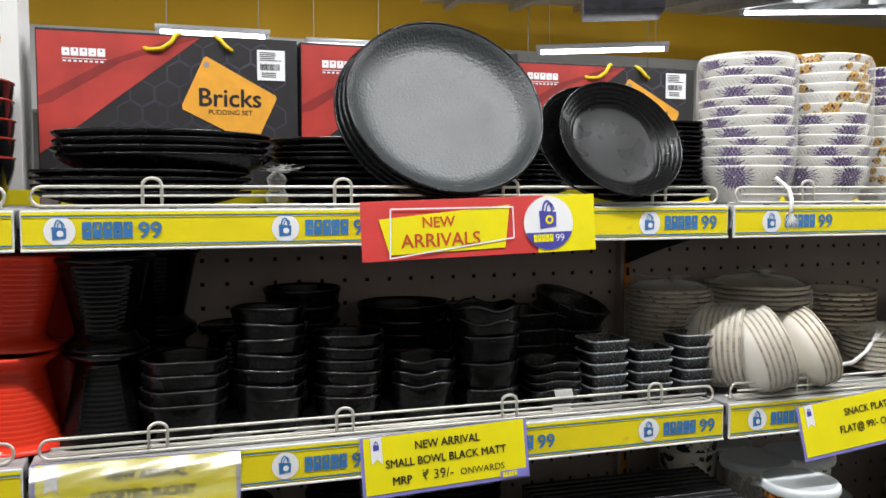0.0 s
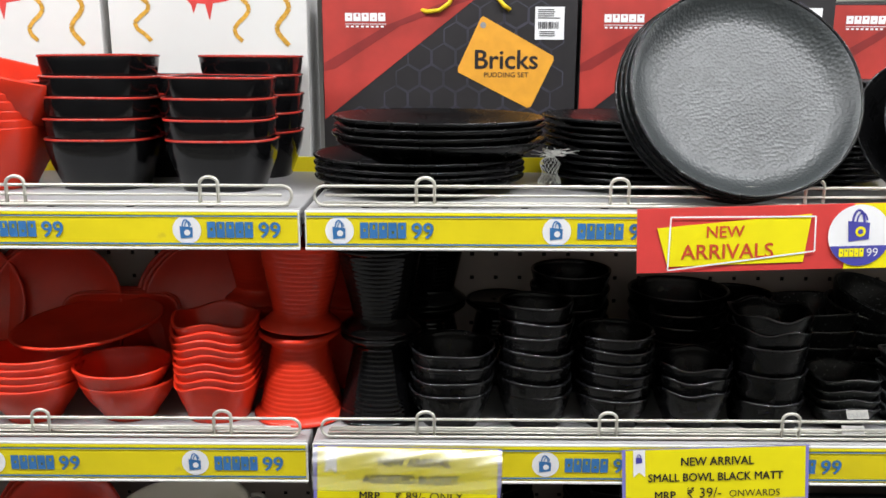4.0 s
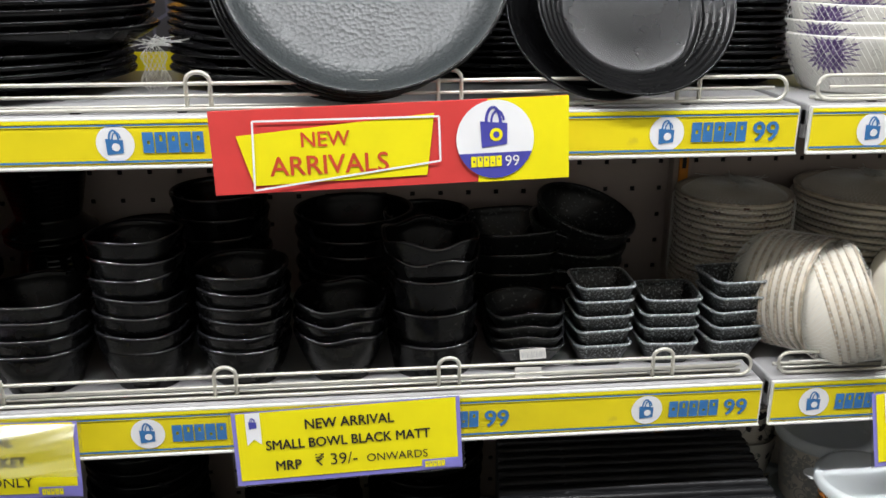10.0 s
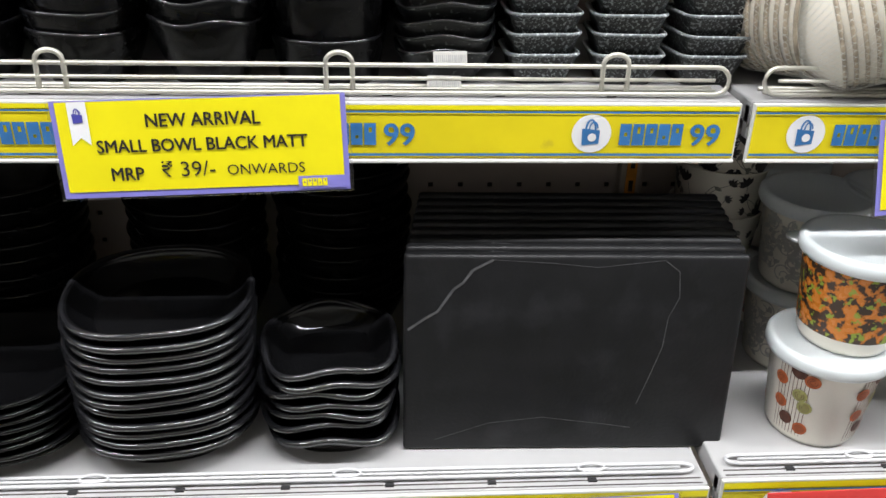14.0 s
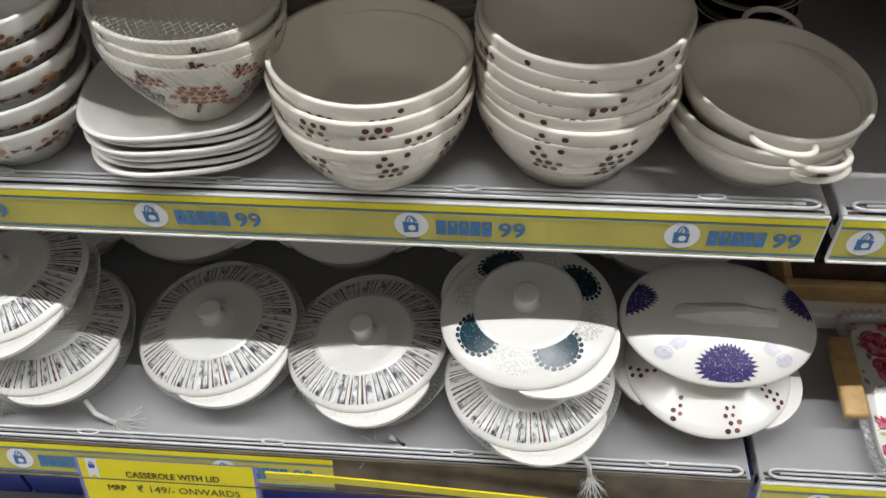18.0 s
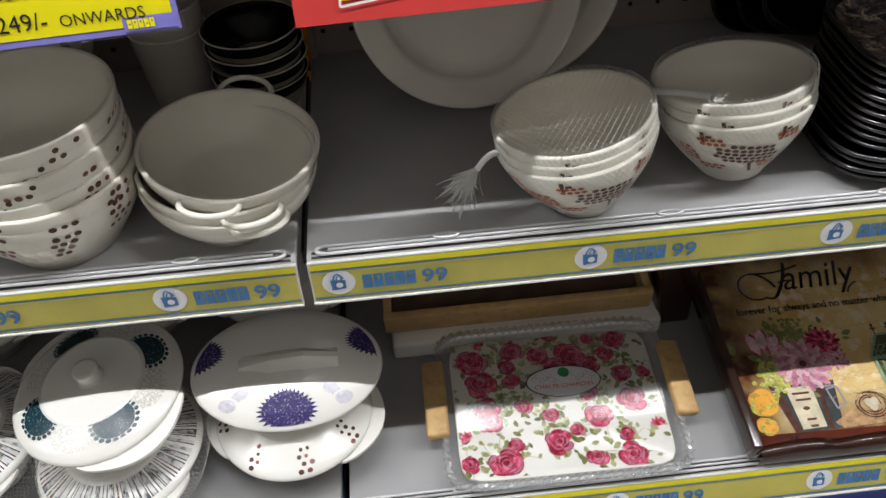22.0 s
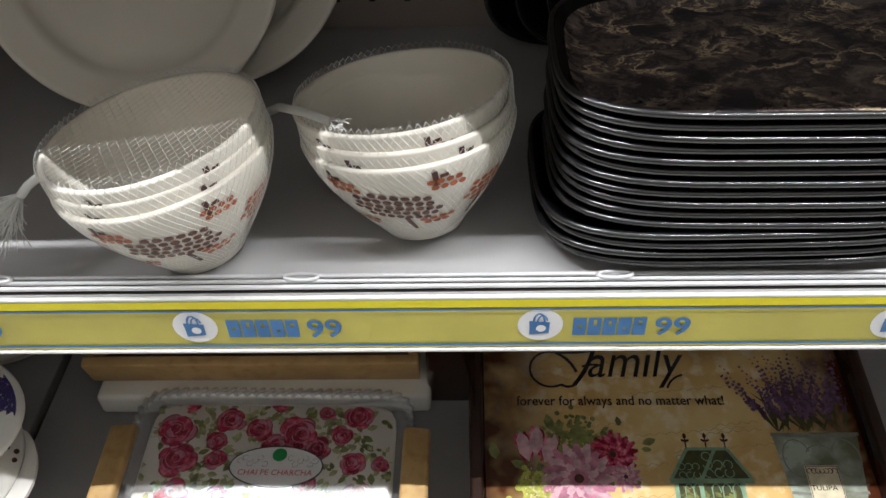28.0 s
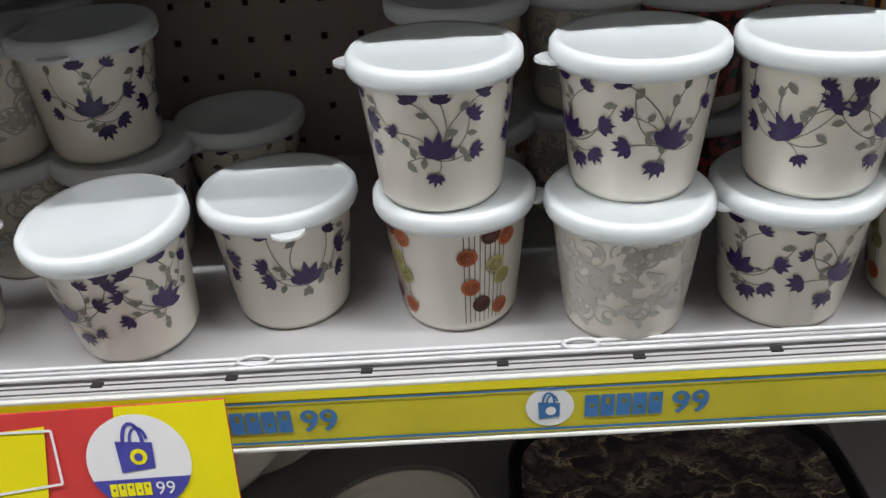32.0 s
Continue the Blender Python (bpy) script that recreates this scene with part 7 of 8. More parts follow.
    for c, nm, mt in (("leaf", "leaf_print", "leaf"), ("sprout", "sprout_print", "sprout"), ("rose", "rose_print", "rose"), ("darkrose", "dark_rose_print", "darkrose"), ("petal", "petal_print", "pink")):
        vs, fs = [], []
        for p2, z in lay[c]:
            o = len(vs)
            vs += [(max(-w / 2 + 0.020, min(w / 2 - 0.020, u)), max(-d / 2 + 0.016, min(d / 2 - 0.016, v)), z) for u, v in p2]
            fs.append(list(range(o, o + len(p2))))
        part(nm, mesh(nm, vs, fs, M[mt], False), t)
    st = part("oval_sticker", mesh("oval_sticker", [(0.012 + x, 0.024 + y, 0.0190) for x, y in disc(0, 0, 0.048, 36, 0.023)], [list(range(36))], M["white"], False), t, "white oval sticker with a dark outline")
    part("outline", mesh("outline", *shift(tube([(x, y, 0) for x, y in disc(0, 0, 0.048, 36, 0.023)], 0.0007, 5, True), 0.012, 0.024, 0.0190), M["ink"]), st)
    part("green_dot", mesh("green_dot", [(0.014 + x, 0.037 + y, 0.0196) for x, y in disc(0, 0, 0.0075, 20)], [list(range(20))], M["green"], False), st)
    doodle = [p2 for k in range(16) for p2 in stroke(arc(-0.026 + 0.0052 * k, 0.030 + 0.004 * math.sin(k * 2.1), 0.0030, 40 * k, 40 * k + 280, 7), 0.0005) if abs(k - 7.5) > 1.6]
    part("doodle_print", mesh("doodle_print", [(x, y, 0.0194) for p2 in doodle for x, y in p2], [[4 * q + i for i in range(4)] for q in range(len(doodle))], M["grey"], False), st)
    vs, fs = words("CHAI PE CHARCHA", 0.0088, 0.012, 0.014, "CENTER", 0.1)
    part("lettering", mesh("lettering", [(x, y_, 0.0196) for x, _, y_ in vs], fs, M["signred"], False), st)
    for sx in (-1, 1):
        part("grip", mesh("grip", *shift(rounded_box(0.028, 0.110, 0.014, 0.004, 2), 0, 0, 0), M["wood"]), t, "pale wooden side grip", pose(sx * (w / 2 + 0.004), 0.010, 0.018, 0, sx * 8, 0))
    ny, ys, zs, zz = 28, [], [], 0.0
    for j in range(ny + 1):
        y = -d / 2 + 0.016 + (d - 0.032) * j / ny
        slope = 0.30 * min(1, max(0, (y + 0.052) / 0.016)) if y < -0.004 else 0.30 - 0.42 * min(1, (y + 0.004) / 0.03) if y < 0.07 else -0.12
        zz += slope * (d - 0.032) / ny
        ys.append(y)
        zs.append(zz)
    vs = [(x, y, 0.0205 + z + 0.0004 * math.sin(x * 50 + y * 40)) for y, z in zip(ys, zs) for x in [-w / 2 + 0.020 + (w - 0.040) * i / 20 for i in range(21)]]
    fs = [(j * 21 + i, j * 21 + i + 1, (j + 1) * 21 + i + 1, (j + 1) * 21 + i) for j in range(ny) for i in range(20)]
    part("film", mesh("film", vs, fs, M["film"]), t, "clear glossy wrapping film")
    return t


M["clearrim"] = glassy("clear_acrylic_rim", 0.30, 0.10)
_n, _l = M["clearrim"].node_tree.nodes, M["clearrim"].node_tree.links
_d, _m = _n.new("ShaderNodeBsdfDiffuse"), _n.new("ShaderNodeMixShader")
_d.inputs["Color"].default_value, _m.inputs[0].default_value = (0.85, 0.87, 0.88, 1), 0.10
_l.new(_n["Material Output"].inputs[0].links[0].from_socket, _m.inputs[1])
_l.new(_d.outputs[0], _m.inputs[2])
_l.new(_m.outputs[0], _n["Material Output"].inputs[0])
M["sprout"] = surf("pale_sprout_print", (0.50, 0.52, 0.26), 0.3, vary=0.3, scale=130)
M["film"] = glassy("clear_wrapping_film", 0.05, 0.17)
ft = flower_tray()
ft.matrix_basis = pose(1.036, 0.975, Z5 + 0.010, 4, 0, -1)

cr = thing("tray", pose(1.008, 1.125, Z5 + 0.036, 14, 0, 0), "pale pine tray with a dark panel behind another tray", "tray", "printed serving trays")
part("panel", mesh("panel", *shift(rounded_box(0.350, 0.225, 0.008, 0.001), 0, 0.10, 0), M["board"], False), cr, "stained brown picture panel")
part("front_rail", mesh("front_rail", *shift(rounded_box(0.368, 0.012, 0.040, 0.002), 0, -0.012, 0), M["wood"]), cr, "pale pine rail")
for sx in (-1, 1):
    part("side_rail", mesh("side_rail", *shift(rounded_box(0.011, 0.225, 0.036, 0.002), sx * 0.178, 0.107, 0), M["wood"]), cr)
vs, fs = join(words("BASTIDE", 0.030, -0.150, -0.086, wide=1.1, bold=0.012), words("Oliviers", 0.072, -0.010, -0.080, shear=0.3))
part("lettering", mesh("lettering", [(-x, -z, 0.0088 - y) for x, y, z in vs], fs, M["ink"], False), cr, "upside-down dark lettering")
wt = thing("tray", pose(1.018, 1.160, Z5 + 0.001, 0, 0, 0), "white plastic tray under a wooden tray", "tray", "printed serving trays")
part("body", mesh("body", *rounded_box(0.372, 0.15, 0.030, 0.006, 3), M["ivory"]), wt)


def family_tray():
    w, d = 0.392, 0.320
    t = thing("tray", pose(0, 0, 0), "dark wooden tray with a parchment flower and bird cage picture", "tray", "printed serving trays")
    part("base", mesh("base", *shift(rounded_box(w, d, 0.010, 0.002), 0, 0, 0), M["darkwood"]), t)
    for sy in (-1, 1):
        n = 40
        edge = [(-w / 2 + w * k / n, 0.024 + 0.010 * abs(math.sin(k * math.pi / 10)) * (0.6 if 8 < k < 32 else 1)) for k in range(n + 1)]
        vs = []
        for y in (-0.006, 0.006):
            vs += [(x, sy * d / 2 + y, 0) for x, z in edge] + [(x, sy * d / 2 + y, z) for x, z in edge]
        m_ = n + 1
        fs = [(k, k + 1, m_ + k + 1, m_ + k) for k in range(n)] + [(2 * m_ + k, 3 * m_ + k, 3 * m_ + k + 1, 2 * m_ + k + 1) for k in range(n)] + [(m_ + k, m_ + k + 1, 3 * m_ + k + 1, 3 * m_ + k) for k in range(n)]
        part("rail", mesh("rail", vs, fs, M["darkwood"]), t, "dark glossy wavy-edged rail")
    for sx in (-1, 1):
        part("side_rail", mesh("side_rail", *shift(rounded_box(0.013, d, 0.034, 0.004, 2), sx * (w / 2 + 0.003), 0, 0), M["darkwood"]), t)
        # solid block, near-black for the shade in the handle slot
        part("handle_gap", mesh("handle_gap", *shift(rounded_box(0.0145, 0.10, 0.013, 0.004), sx * (w / 2 + 0.003), 0.02, 0.016), M["dark"]), t, "handle slot, its shade drawn as a dark block")
    z = 0.0106
    def lay(nm, polys, mt, zz, label=""):
        vs, fs = [], []
        for i, p2 in enumerate(polys):
            o = len(vs)
            vs += [(x, y, zz + 0.00002 * (i % 25)) for x, y in p2]
            fs.append(list(range(o, o + len(p2))))
        return part(nm, mesh(nm, vs, fs, M[mt], False), pic if nm != "picture" else t, label)
    pic = None
    pic = lay("picture", [rect(-w / 2 + 0.006, -d / 2 + 0.006, w / 2 - 0.006, d / 2 - 0.006)], "parchment", z, "aged parchment picture")
    lay("lower_band", [[(-w / 2 + 0.006, -d / 2 + 0.006), (w / 2 - 0.006, -d / 2 + 0.006), (w / 2 - 0.006, -d / 2 + 0.024), (0.02, -d / 2 + 0.020), (-w / 2 + 0.006, -d / 2 + 0.026)]], "redwash", z + 0.0004)
    rnd = random.Random(23)
    def tx(s, size, x, y, shear=0, bold=0.0, wide=1.0):
        vs, fs = words(s, size, x, y, "LEFT", shear, bold, wide)
        return [(a, c, 0) for a, b, c in vs], fs
    part("lettering", mesh("lettering", *shift(join(tx("amily", 0.060, -0.078, 0.072, 0.36, 0.0, 0.80), tx("forever for always and no matter what!", 0.0160, -0.156, 0.038, 0, 0.008, 0.85)), 0, 0, z + 0.0012), M["ink"], False), pic)
    lay("flourish_print", stroke(arc(-0.118, 0.082, 0.022, 60, 300, 18, 0.022), 0.0024) + stroke(curve(-0.118, 0.104, -0.048, 0.112, -0.14, 10), 0.0030) + stroke(curve(-0.066, 0.118, -0.094, 0.062, 0.12, 10), 0.0046) + stroke(curve(-0.094, 0.062, -0.108, 0.063, 0.35, 8), 0.0030) + stroke(curve(-0.110, 0.102, -0.090, 0.078, 0.2, 8), 0.0034) + stroke(curve(-0.084, 0.085, -0.066, 0.087, 0.1, 4), 0.0026)
        + stroke(curve(0.022, 0.074, 0.004, 0.058, -0.25, 8), 0.0022), "ink", z + 0.001)
    script = []
    for k in range(26):
        x0, y0, n_ = rnd.uniform(-0.16, 0.05), rnd.uniform(-0.10, 0.13), rnd.randint(14, 34)
        script += stroke([(x0 + 0.0034 * q, y0 + 0.0010 * q * 0.3 + 0.0016 * math.sin(q * 1.9 + k)) for q in range(n_) if x0 + 0.0034 * q < 0.17], 0.0005)
    lay("script_print", script, "ochretint", z + 0.0003)
    # bucket of cut flowers
    lay("bucket_dark", [[(-0.140, -0.136), (-0.080, -0.136), (-0.068, -0.070), (-0.152, -0.070)]], "slateblue", z + 0.0006)
    lay("bucket_stave_print", [[(-0.140, -0.136), (-0.132, -0.136), (-0.141, -0.070), (-0.152, -0.070)], [(-0.097, -0.136), (-0.092, -0.136), (-0.086, -0.070), (-0.092, -0.070)]], "brown", z + 0.0008)
    lay("bucket_band", stroke([(-0.151, -0.078), (-0.070, -0.078)], 0.0022), "grey", z + 0.0009)
    lay("bucket_handle", stroke([(-0.082, -0.082), (-0.068, -0.080), (-0.064, -0.104), (-0.078, -0.110), (-0.082, -0.082)], 0.0024), "grey", z + 0.0012)
    lay("note_card", [[(-0.130, -0.133), (-0.100, -0.132), (-0.099, -0.075), (-0.133, -0.075)]], "notepaper", z + 0.0013)
    lay("note_lines_print", [rect(-0.127 + 0.0015 * k, -0.086 - 0.009 * k, -0.105 - 0.001 * k, -0.083 - 0.009 * k) for k in (0, 1, 4, 5)] + [disc(-0.116, -0.1055, 0.0045, 12, 0.0026)], "taupe", z + 0.0016)
    lay("leaves_print", [p2 for k in range(90) for p2 in rot(leaf_shape(rnd.uniform(0.008, 0.020)), rnd.uniform(0, 360), rnd.gauss(-0.105, 0.032), rnd.gauss(-0.030, 0.022))], "leaf", z + 0.0007)
    lay("lime_blossom_print", [disc(rnd.gauss(-0.140, 0.010), rnd.gauss(-0.056, 0.012), rnd.uniform(0.0022, 0.0042), 8) for k in range(90)], "limegreen", z + 0.0010)
    lay("green_blossom_print", [disc(rnd.gauss(-0.097, 0.010), rnd.gauss(0.006, 0.010), rnd.uniform(0.0016, 0.0032), 8) for k in range(110)], "leaf", z + 0.0011)
    lay("blossom_hearts_print", [disc(rnd.gauss(-0.140, 0.010), rnd.gauss(-0.056, 0.012), 0.0010, 6) for k in range(60)], "notepaper", z + 0.0017)
    for cx, cy, R, mats, nn, step in ((-0.062, -0.018, 0.027, ("darkrose", "rose"), 18, 0.0000), (-0.098, -0.044, 0.040, ("pink", "palepink"), 20, 0.0006), (-0.052, -0.042, 0.018, ("palepink", "pink"), 11, 0.0003)):
        for ring, (k0, k1) in enumerate(((1.0, 0.105), (0.76, 0.10), (0.52, 0.085), (0.30, 0.06))):
            for half in (0, 1):
                pp = []
                for k in range(half, nn, 2):
                    L = R * k0 * rnd.uniform(0.90, 1.04)
                    pp += rot([[(0, R * 0.06), (R * k1, L * 0.45), (R * k1 * 1.2, L * 0.74), (R * k1 * 0.5, L * 0.97), (-R * k1 * 0.5, L * 0.97), (-R * k1 * 1.2, L * 0.74), (-R * k1, L * 0.45)]], 360 * k / nn + 9 * ring, cx, cy)
                lay("petals_print", pp, mats[(half + ring) % 2], z + 0.0012 + step + 0.0001 * (2 * ring + half))
        lay("flower_heart", [disc(cx, cy, R * 0.12, 12)], "brown", z + 0.0022 + step)
    for cx, cy, a in ((-0.150, -0.010, 14), (-0.138, -0.004, -6), (-0.125, -0.012, -22)):
        for k, (da, mt) in enumerate(((-16, "darkrose"), (16, "rose"), (0, "palepink"))):
            lay("tulip", rot([[(0, -0.016), (0.007, -0.004), (0.006, 0.010), (0, 0.019), (-0.006, 0.010), (-0.007, -0.004)]], a + da, cx, cy), mt, z + 0.0010 + 0.0001 * k)
    for cx, cy, r0 in ((-0.164, -0.092, 0.019), (-0.172, -0.124, 0.013)):
        for k, (c, poly) in enumerate(rose_head(rnd, cx, cy, r0 * 1.1)):
            if k % 2 == 0:
                lay("rose_petal", [poly], {"petal": "limegreen", "rose": "ochre", "darkrose": "orangeink"}[c], z + 0.0010 + 0.00002 * k)
    # driftwood, nest, cup
    lay("driftwood", [[(-0.088, -0.128), (-0.060, -0.112), (-0.030, -0.118), (0.004, -0.106), (0.008, -0.116), (-0.020, -0.134), (-0.080, -0.136)]], "tan", z + 0.0007)
    for k in range(9):
        lay("nest_twig_print", stroke(arc(-0.034 + rnd.uniform(-0.002, 0.002), -0.110, 0.013 + 0.0011 * k, 25 * k, 300 + 25 * k, 16, 0.010 + 0.0011 * k), 0.0014), ("taupe", "brown", "tan")[k % 3], z + 0.0010 + 0.00008 * k)
    lay("eggs_print", [disc(-0.038, -0.107, 0.0050, 12, 0.0062), disc(-0.030, -0.106, 0.0048, 12, 0.0060), disc(-0.034, -0.113, 0.0050, 12, 0.0058)], "notepaper", z + 0.0021)
    lay("tea_cup", [[(0.066, -0.127), (0.094, -0.127), (0.101, -0.098), (0.060, -0.098)]], "cupred", z + 0.0013)
    lay("tea_cup_rim", [disc(0.0805, -0.098, 0.0205, 20, 0.0055)], "notepaper", z + 0.0016)
    lay("tea_cup_handle", stroke(arc(0.101, -0.112, 0.008, -90, 90, 10), 0.0030), "notepaper", z + 0.0015)
    lay("cup_dots_print", [disc(0.066 + 0.0065 * (k % 5) + 0.003 * (k // 5 % 2), -0.107 - 0.0065 * (k // 5), 0.0011, 8) for k in range(15)], "notepaper", z + 0.0019)
    # bird cage
    eave, foot = -0.046, -0.126
    lay("cage_shade", [[(-0.004, foot), (0.060, foot), (0.062, eave), (-0.006, eave)]], "ivy", z + 0.0006)
    lay("ivy_print", [p2 for k in range(150) for p2 in rot(leaf_shape(rnd.uniform(0.004, 0.009)), rnd.uniform(0, 360), rnd.uniform(0.000, 0.058), rnd.uniform(foot + 0.004, eave - 0.012))], "leaf", z + 0.0009)
    roof = [[(-0.009, eave), (0.021, eave), (0.042, -0.012), (0.012, -0.012)], [(0.021, eave), (0.072, eave), (0.052, -0.012), (0.042, -0.012)]]
    lay("cage_roof_print", roof, "ivy", z + 0.0010)
    cage = stroke([(-0.009, eave), (0.072, eave)], 0.0052) + stroke([(-0.004, foot), (0.062, foot)], 0.0056) + stroke([(-0.009, eave), (0.012, -0.012), (0.052, -0.012), (0.072, eave)], 0.0034) + stroke([(0.021, eave), (0.040, -0.012)], 0.0034)
    for x in (-0.004, 0.020, 0.060):
        cage += stroke([(x, foot), (x, eave)], 0.0044)
    for x in (0.004, 0.012, 0.030, 0.040, 0.050):
        cage += stroke([(x, foot), (x, eave - 0.006)], 0.0012) + stroke(arc(x + 0.004, eave - 0.012, 0.0042, 0, 180, 8, 0.009), 0.0010)
    for k in range(7):
        cage += stroke(arc(0.030 + 0.010 * (k % 3), -0.038 + 0.009 * (k // 3), 0.0045, 60 * k, 60 * k + 280, 8), 0.0011) + stroke(arc(0.004 + 0.007 * (k % 3), -0.040 + 0.009 * (k // 3), 0.0035, 60 * k, 60 * k + 280, 8), 0.0010)
    lay("bird_cage_print", cage, "mint", z + 0.0013)
    lay("finial_print", [p2 for x in (0.012, 0.032, 0.051) for p2 in (stroke([(x, -0.012), (x, 0.002)], 0.0014) + rot(leaf_shape(0.007), 0, x, -0.001) + rot(leaf_shape(0.005), 60, x, -0.004) + rot(leaf_shape(0.005), -60, x, -0.004))], "brown", z + 0.0012)
    # lavender pot
    lay("vase", [[(0.116, -0.122), (0.156, -0.122), (0.178, -0.060), (0.186, 0.006), (0.100, 0.006), (0.106, -0.060)]], "vase", z + 0.0009)
    lay("vase_foot", [[(0.108, -0.127), (0.164, -0.127), (0.160, -0.119), (0.112, -0.119)]], "vase", z + 0.0010)
    band = stroke(curve(0.106, -0.058, 0.180, -0.058, -0.06), 0.0030) + stroke(curve(0.104, -0.050, 0.182, -0.050, -0.06), 0.0012) + stroke(curve(0.099, 0.004, 0.187, 0.004, -0.05), 0.0036)
    band += stroke(arc(0.120, -0.022, 0.014, 20, 340, 14, 0.020), 0.0014) + stroke(arc(0.168, -0.022, 0.014, -160, 160, 14, 0.020), 0.0014) + stroke(arc(0.143, -0.020, 0.014, 20, 160, 10, 0.012), 0.0014)
    lay("vase_relief_print", band, "sage", z + 0.0012)
    lay("vase_card", [rect(0.124, -0.076, 0.156, -0.030)], "notepaper", z + 0.0016)
    lay("card_scrolls_print", [p2 for k in range(14) for p2 in stroke(arc(0.128 + 0.0040 * (k % 7), -0.036 if k < 7 else -0.070, 0.0026, 50 * k, 50 * k + 260, 7), 0.0008)] + stroke([(0.125, -0.075), (0.155, -0.075), (0.155, -0.031), (0.125, -0.031), (0.125, -0.075)], 0.0007), "taupe", z + 0.0018)
    part("pot_word", mesh("pot_word", *shift(tx("TULIPA", 0.0078, 0.1255, -0.056, 0, 0.01), 0, 0, z + 0.0019), M["ink"], False), pic)
    for mt, seed_, cnt, zz in (("ivy", 1, 26, 0.0010), ("lavender", 2, 44, 0.0013), ("lilacbloom", 3, 30, 0.0016)):
        r2 = random.Random(seed_)
        lav = []
        for k in range(cnt):
            a, L, rx = r2.uniform(-38, 34), r2.uniform(0.045, 0.105), r2.uniform(0.106, 0.178)
            if mt == "ivy":
                lav += rot([[(0, 0), (0.003, L * 0.3), (0.0006, L * 0.72), (-0.002, L * 0.3)]], -a * 1.3, rx, 0.006)
                continue
            for q in range(11):
                r_ = L * (0.42 + 0.58 * q / 10)
                lav += rot([disc(r2.uniform(-0.0022, 0.0022), r_, r2.uniform(0.0012, 0.0026) * (1.15 - 0.05 * q), 6)], -a, rx, 0.004)
        lay("lavender_print", [[(min(u, 0.186), min(v, 0.150)) for u, v in p2] for p2 in lav], mt, z + zz)
    return t


fm = family_tray()
fm.matrix_basis = pose(1.452, 1.022, Z5 + 0.0335, 8, 0, 0)
sup = thing("tray", pose(1.462, 1.130, Z5 + 0.001), "dark wooden tray lying under a picture tray", "tray", "printed serving trays")
part("body", mesh("body", *rounded_box(0.36, 0.16, 0.030, 0.004), M["darkwood"]), sup)
q = thing("tray", pose(1.225, 1.20, Z5 + 0.001, 0, 0, 0), "dark wooden tray standing on edge behind others", "tray", "printed serving trays")
part("body", mesh("body", *rounded_box(0.05, 0.20, 0.20, 0.004), M["darkwood"]), q)

# ---- price signs ----
def yellow_sign(m, w, h, lines, label):
    """A yellow card with a lilac edge and a white ribbon in a clear holder; lines of (text, size, x share, y share, weight, width)."""
    t = thing("price_sign", m, label, "sign", "price signs")
    part("holder", mesh("holder", *shift(rounded_box(w + 0.006, 0.0016, h + 0.004, 0.0005), 0, 0.001, -h - 0.002), M["clear"], False), t, "clear plastic holder")
    card = part("card", mesh("card", *flat([rect(-w / 2, -h, w / 2, 0)], 0.0), M["lilac"], False), t, "yellow card with a lilac edge")
    part("field", mesh("field", *flat([rect(-w / 2 + 0.004, -h + 0.005, w / 2 - 0.004, -0.001)], 0.0006), M["signyellow"], False), card)
    rx = -w / 2 + 0.020
    part("ribbon", mesh("ribbon", *flat([[(rx - 0.007, -0.001), (rx - 0.007, -0.034), (rx, -0.028), (rx + 0.007, -0.034), (rx + 0.007, -0.001)]], 0.0011), M["white"], False), card)
    part("bag", mesh("bag", *flat(bag_mark(rx, -0.012, 0.0085)[1], 0.0015), M["navy"], False), card)
    part("lettering", mesh("lettering", *shift(join(*[words(s, sz, x * w, -h * y, "CENTER", bold=bo, wide=wd) for s, sz, x, y, bo, wd in lines]), 0, -0.0013, 0), M["ink"], False), card)
    part("brand_patch", mesh("brand_patch", *flat([rect(w / 2 - 0.040, -h + 0.002, w / 2 - 0.002, -h + 0.012)], 0.0010), M["lilac"], False), card)
    part("brand_mark", mesh("brand_mark", *flat(block_word(w / 2 - 0.037, -h + 0.0038, 0.0064, 0.020), 0.0014), M["brightyellow"], False), card)
    return t


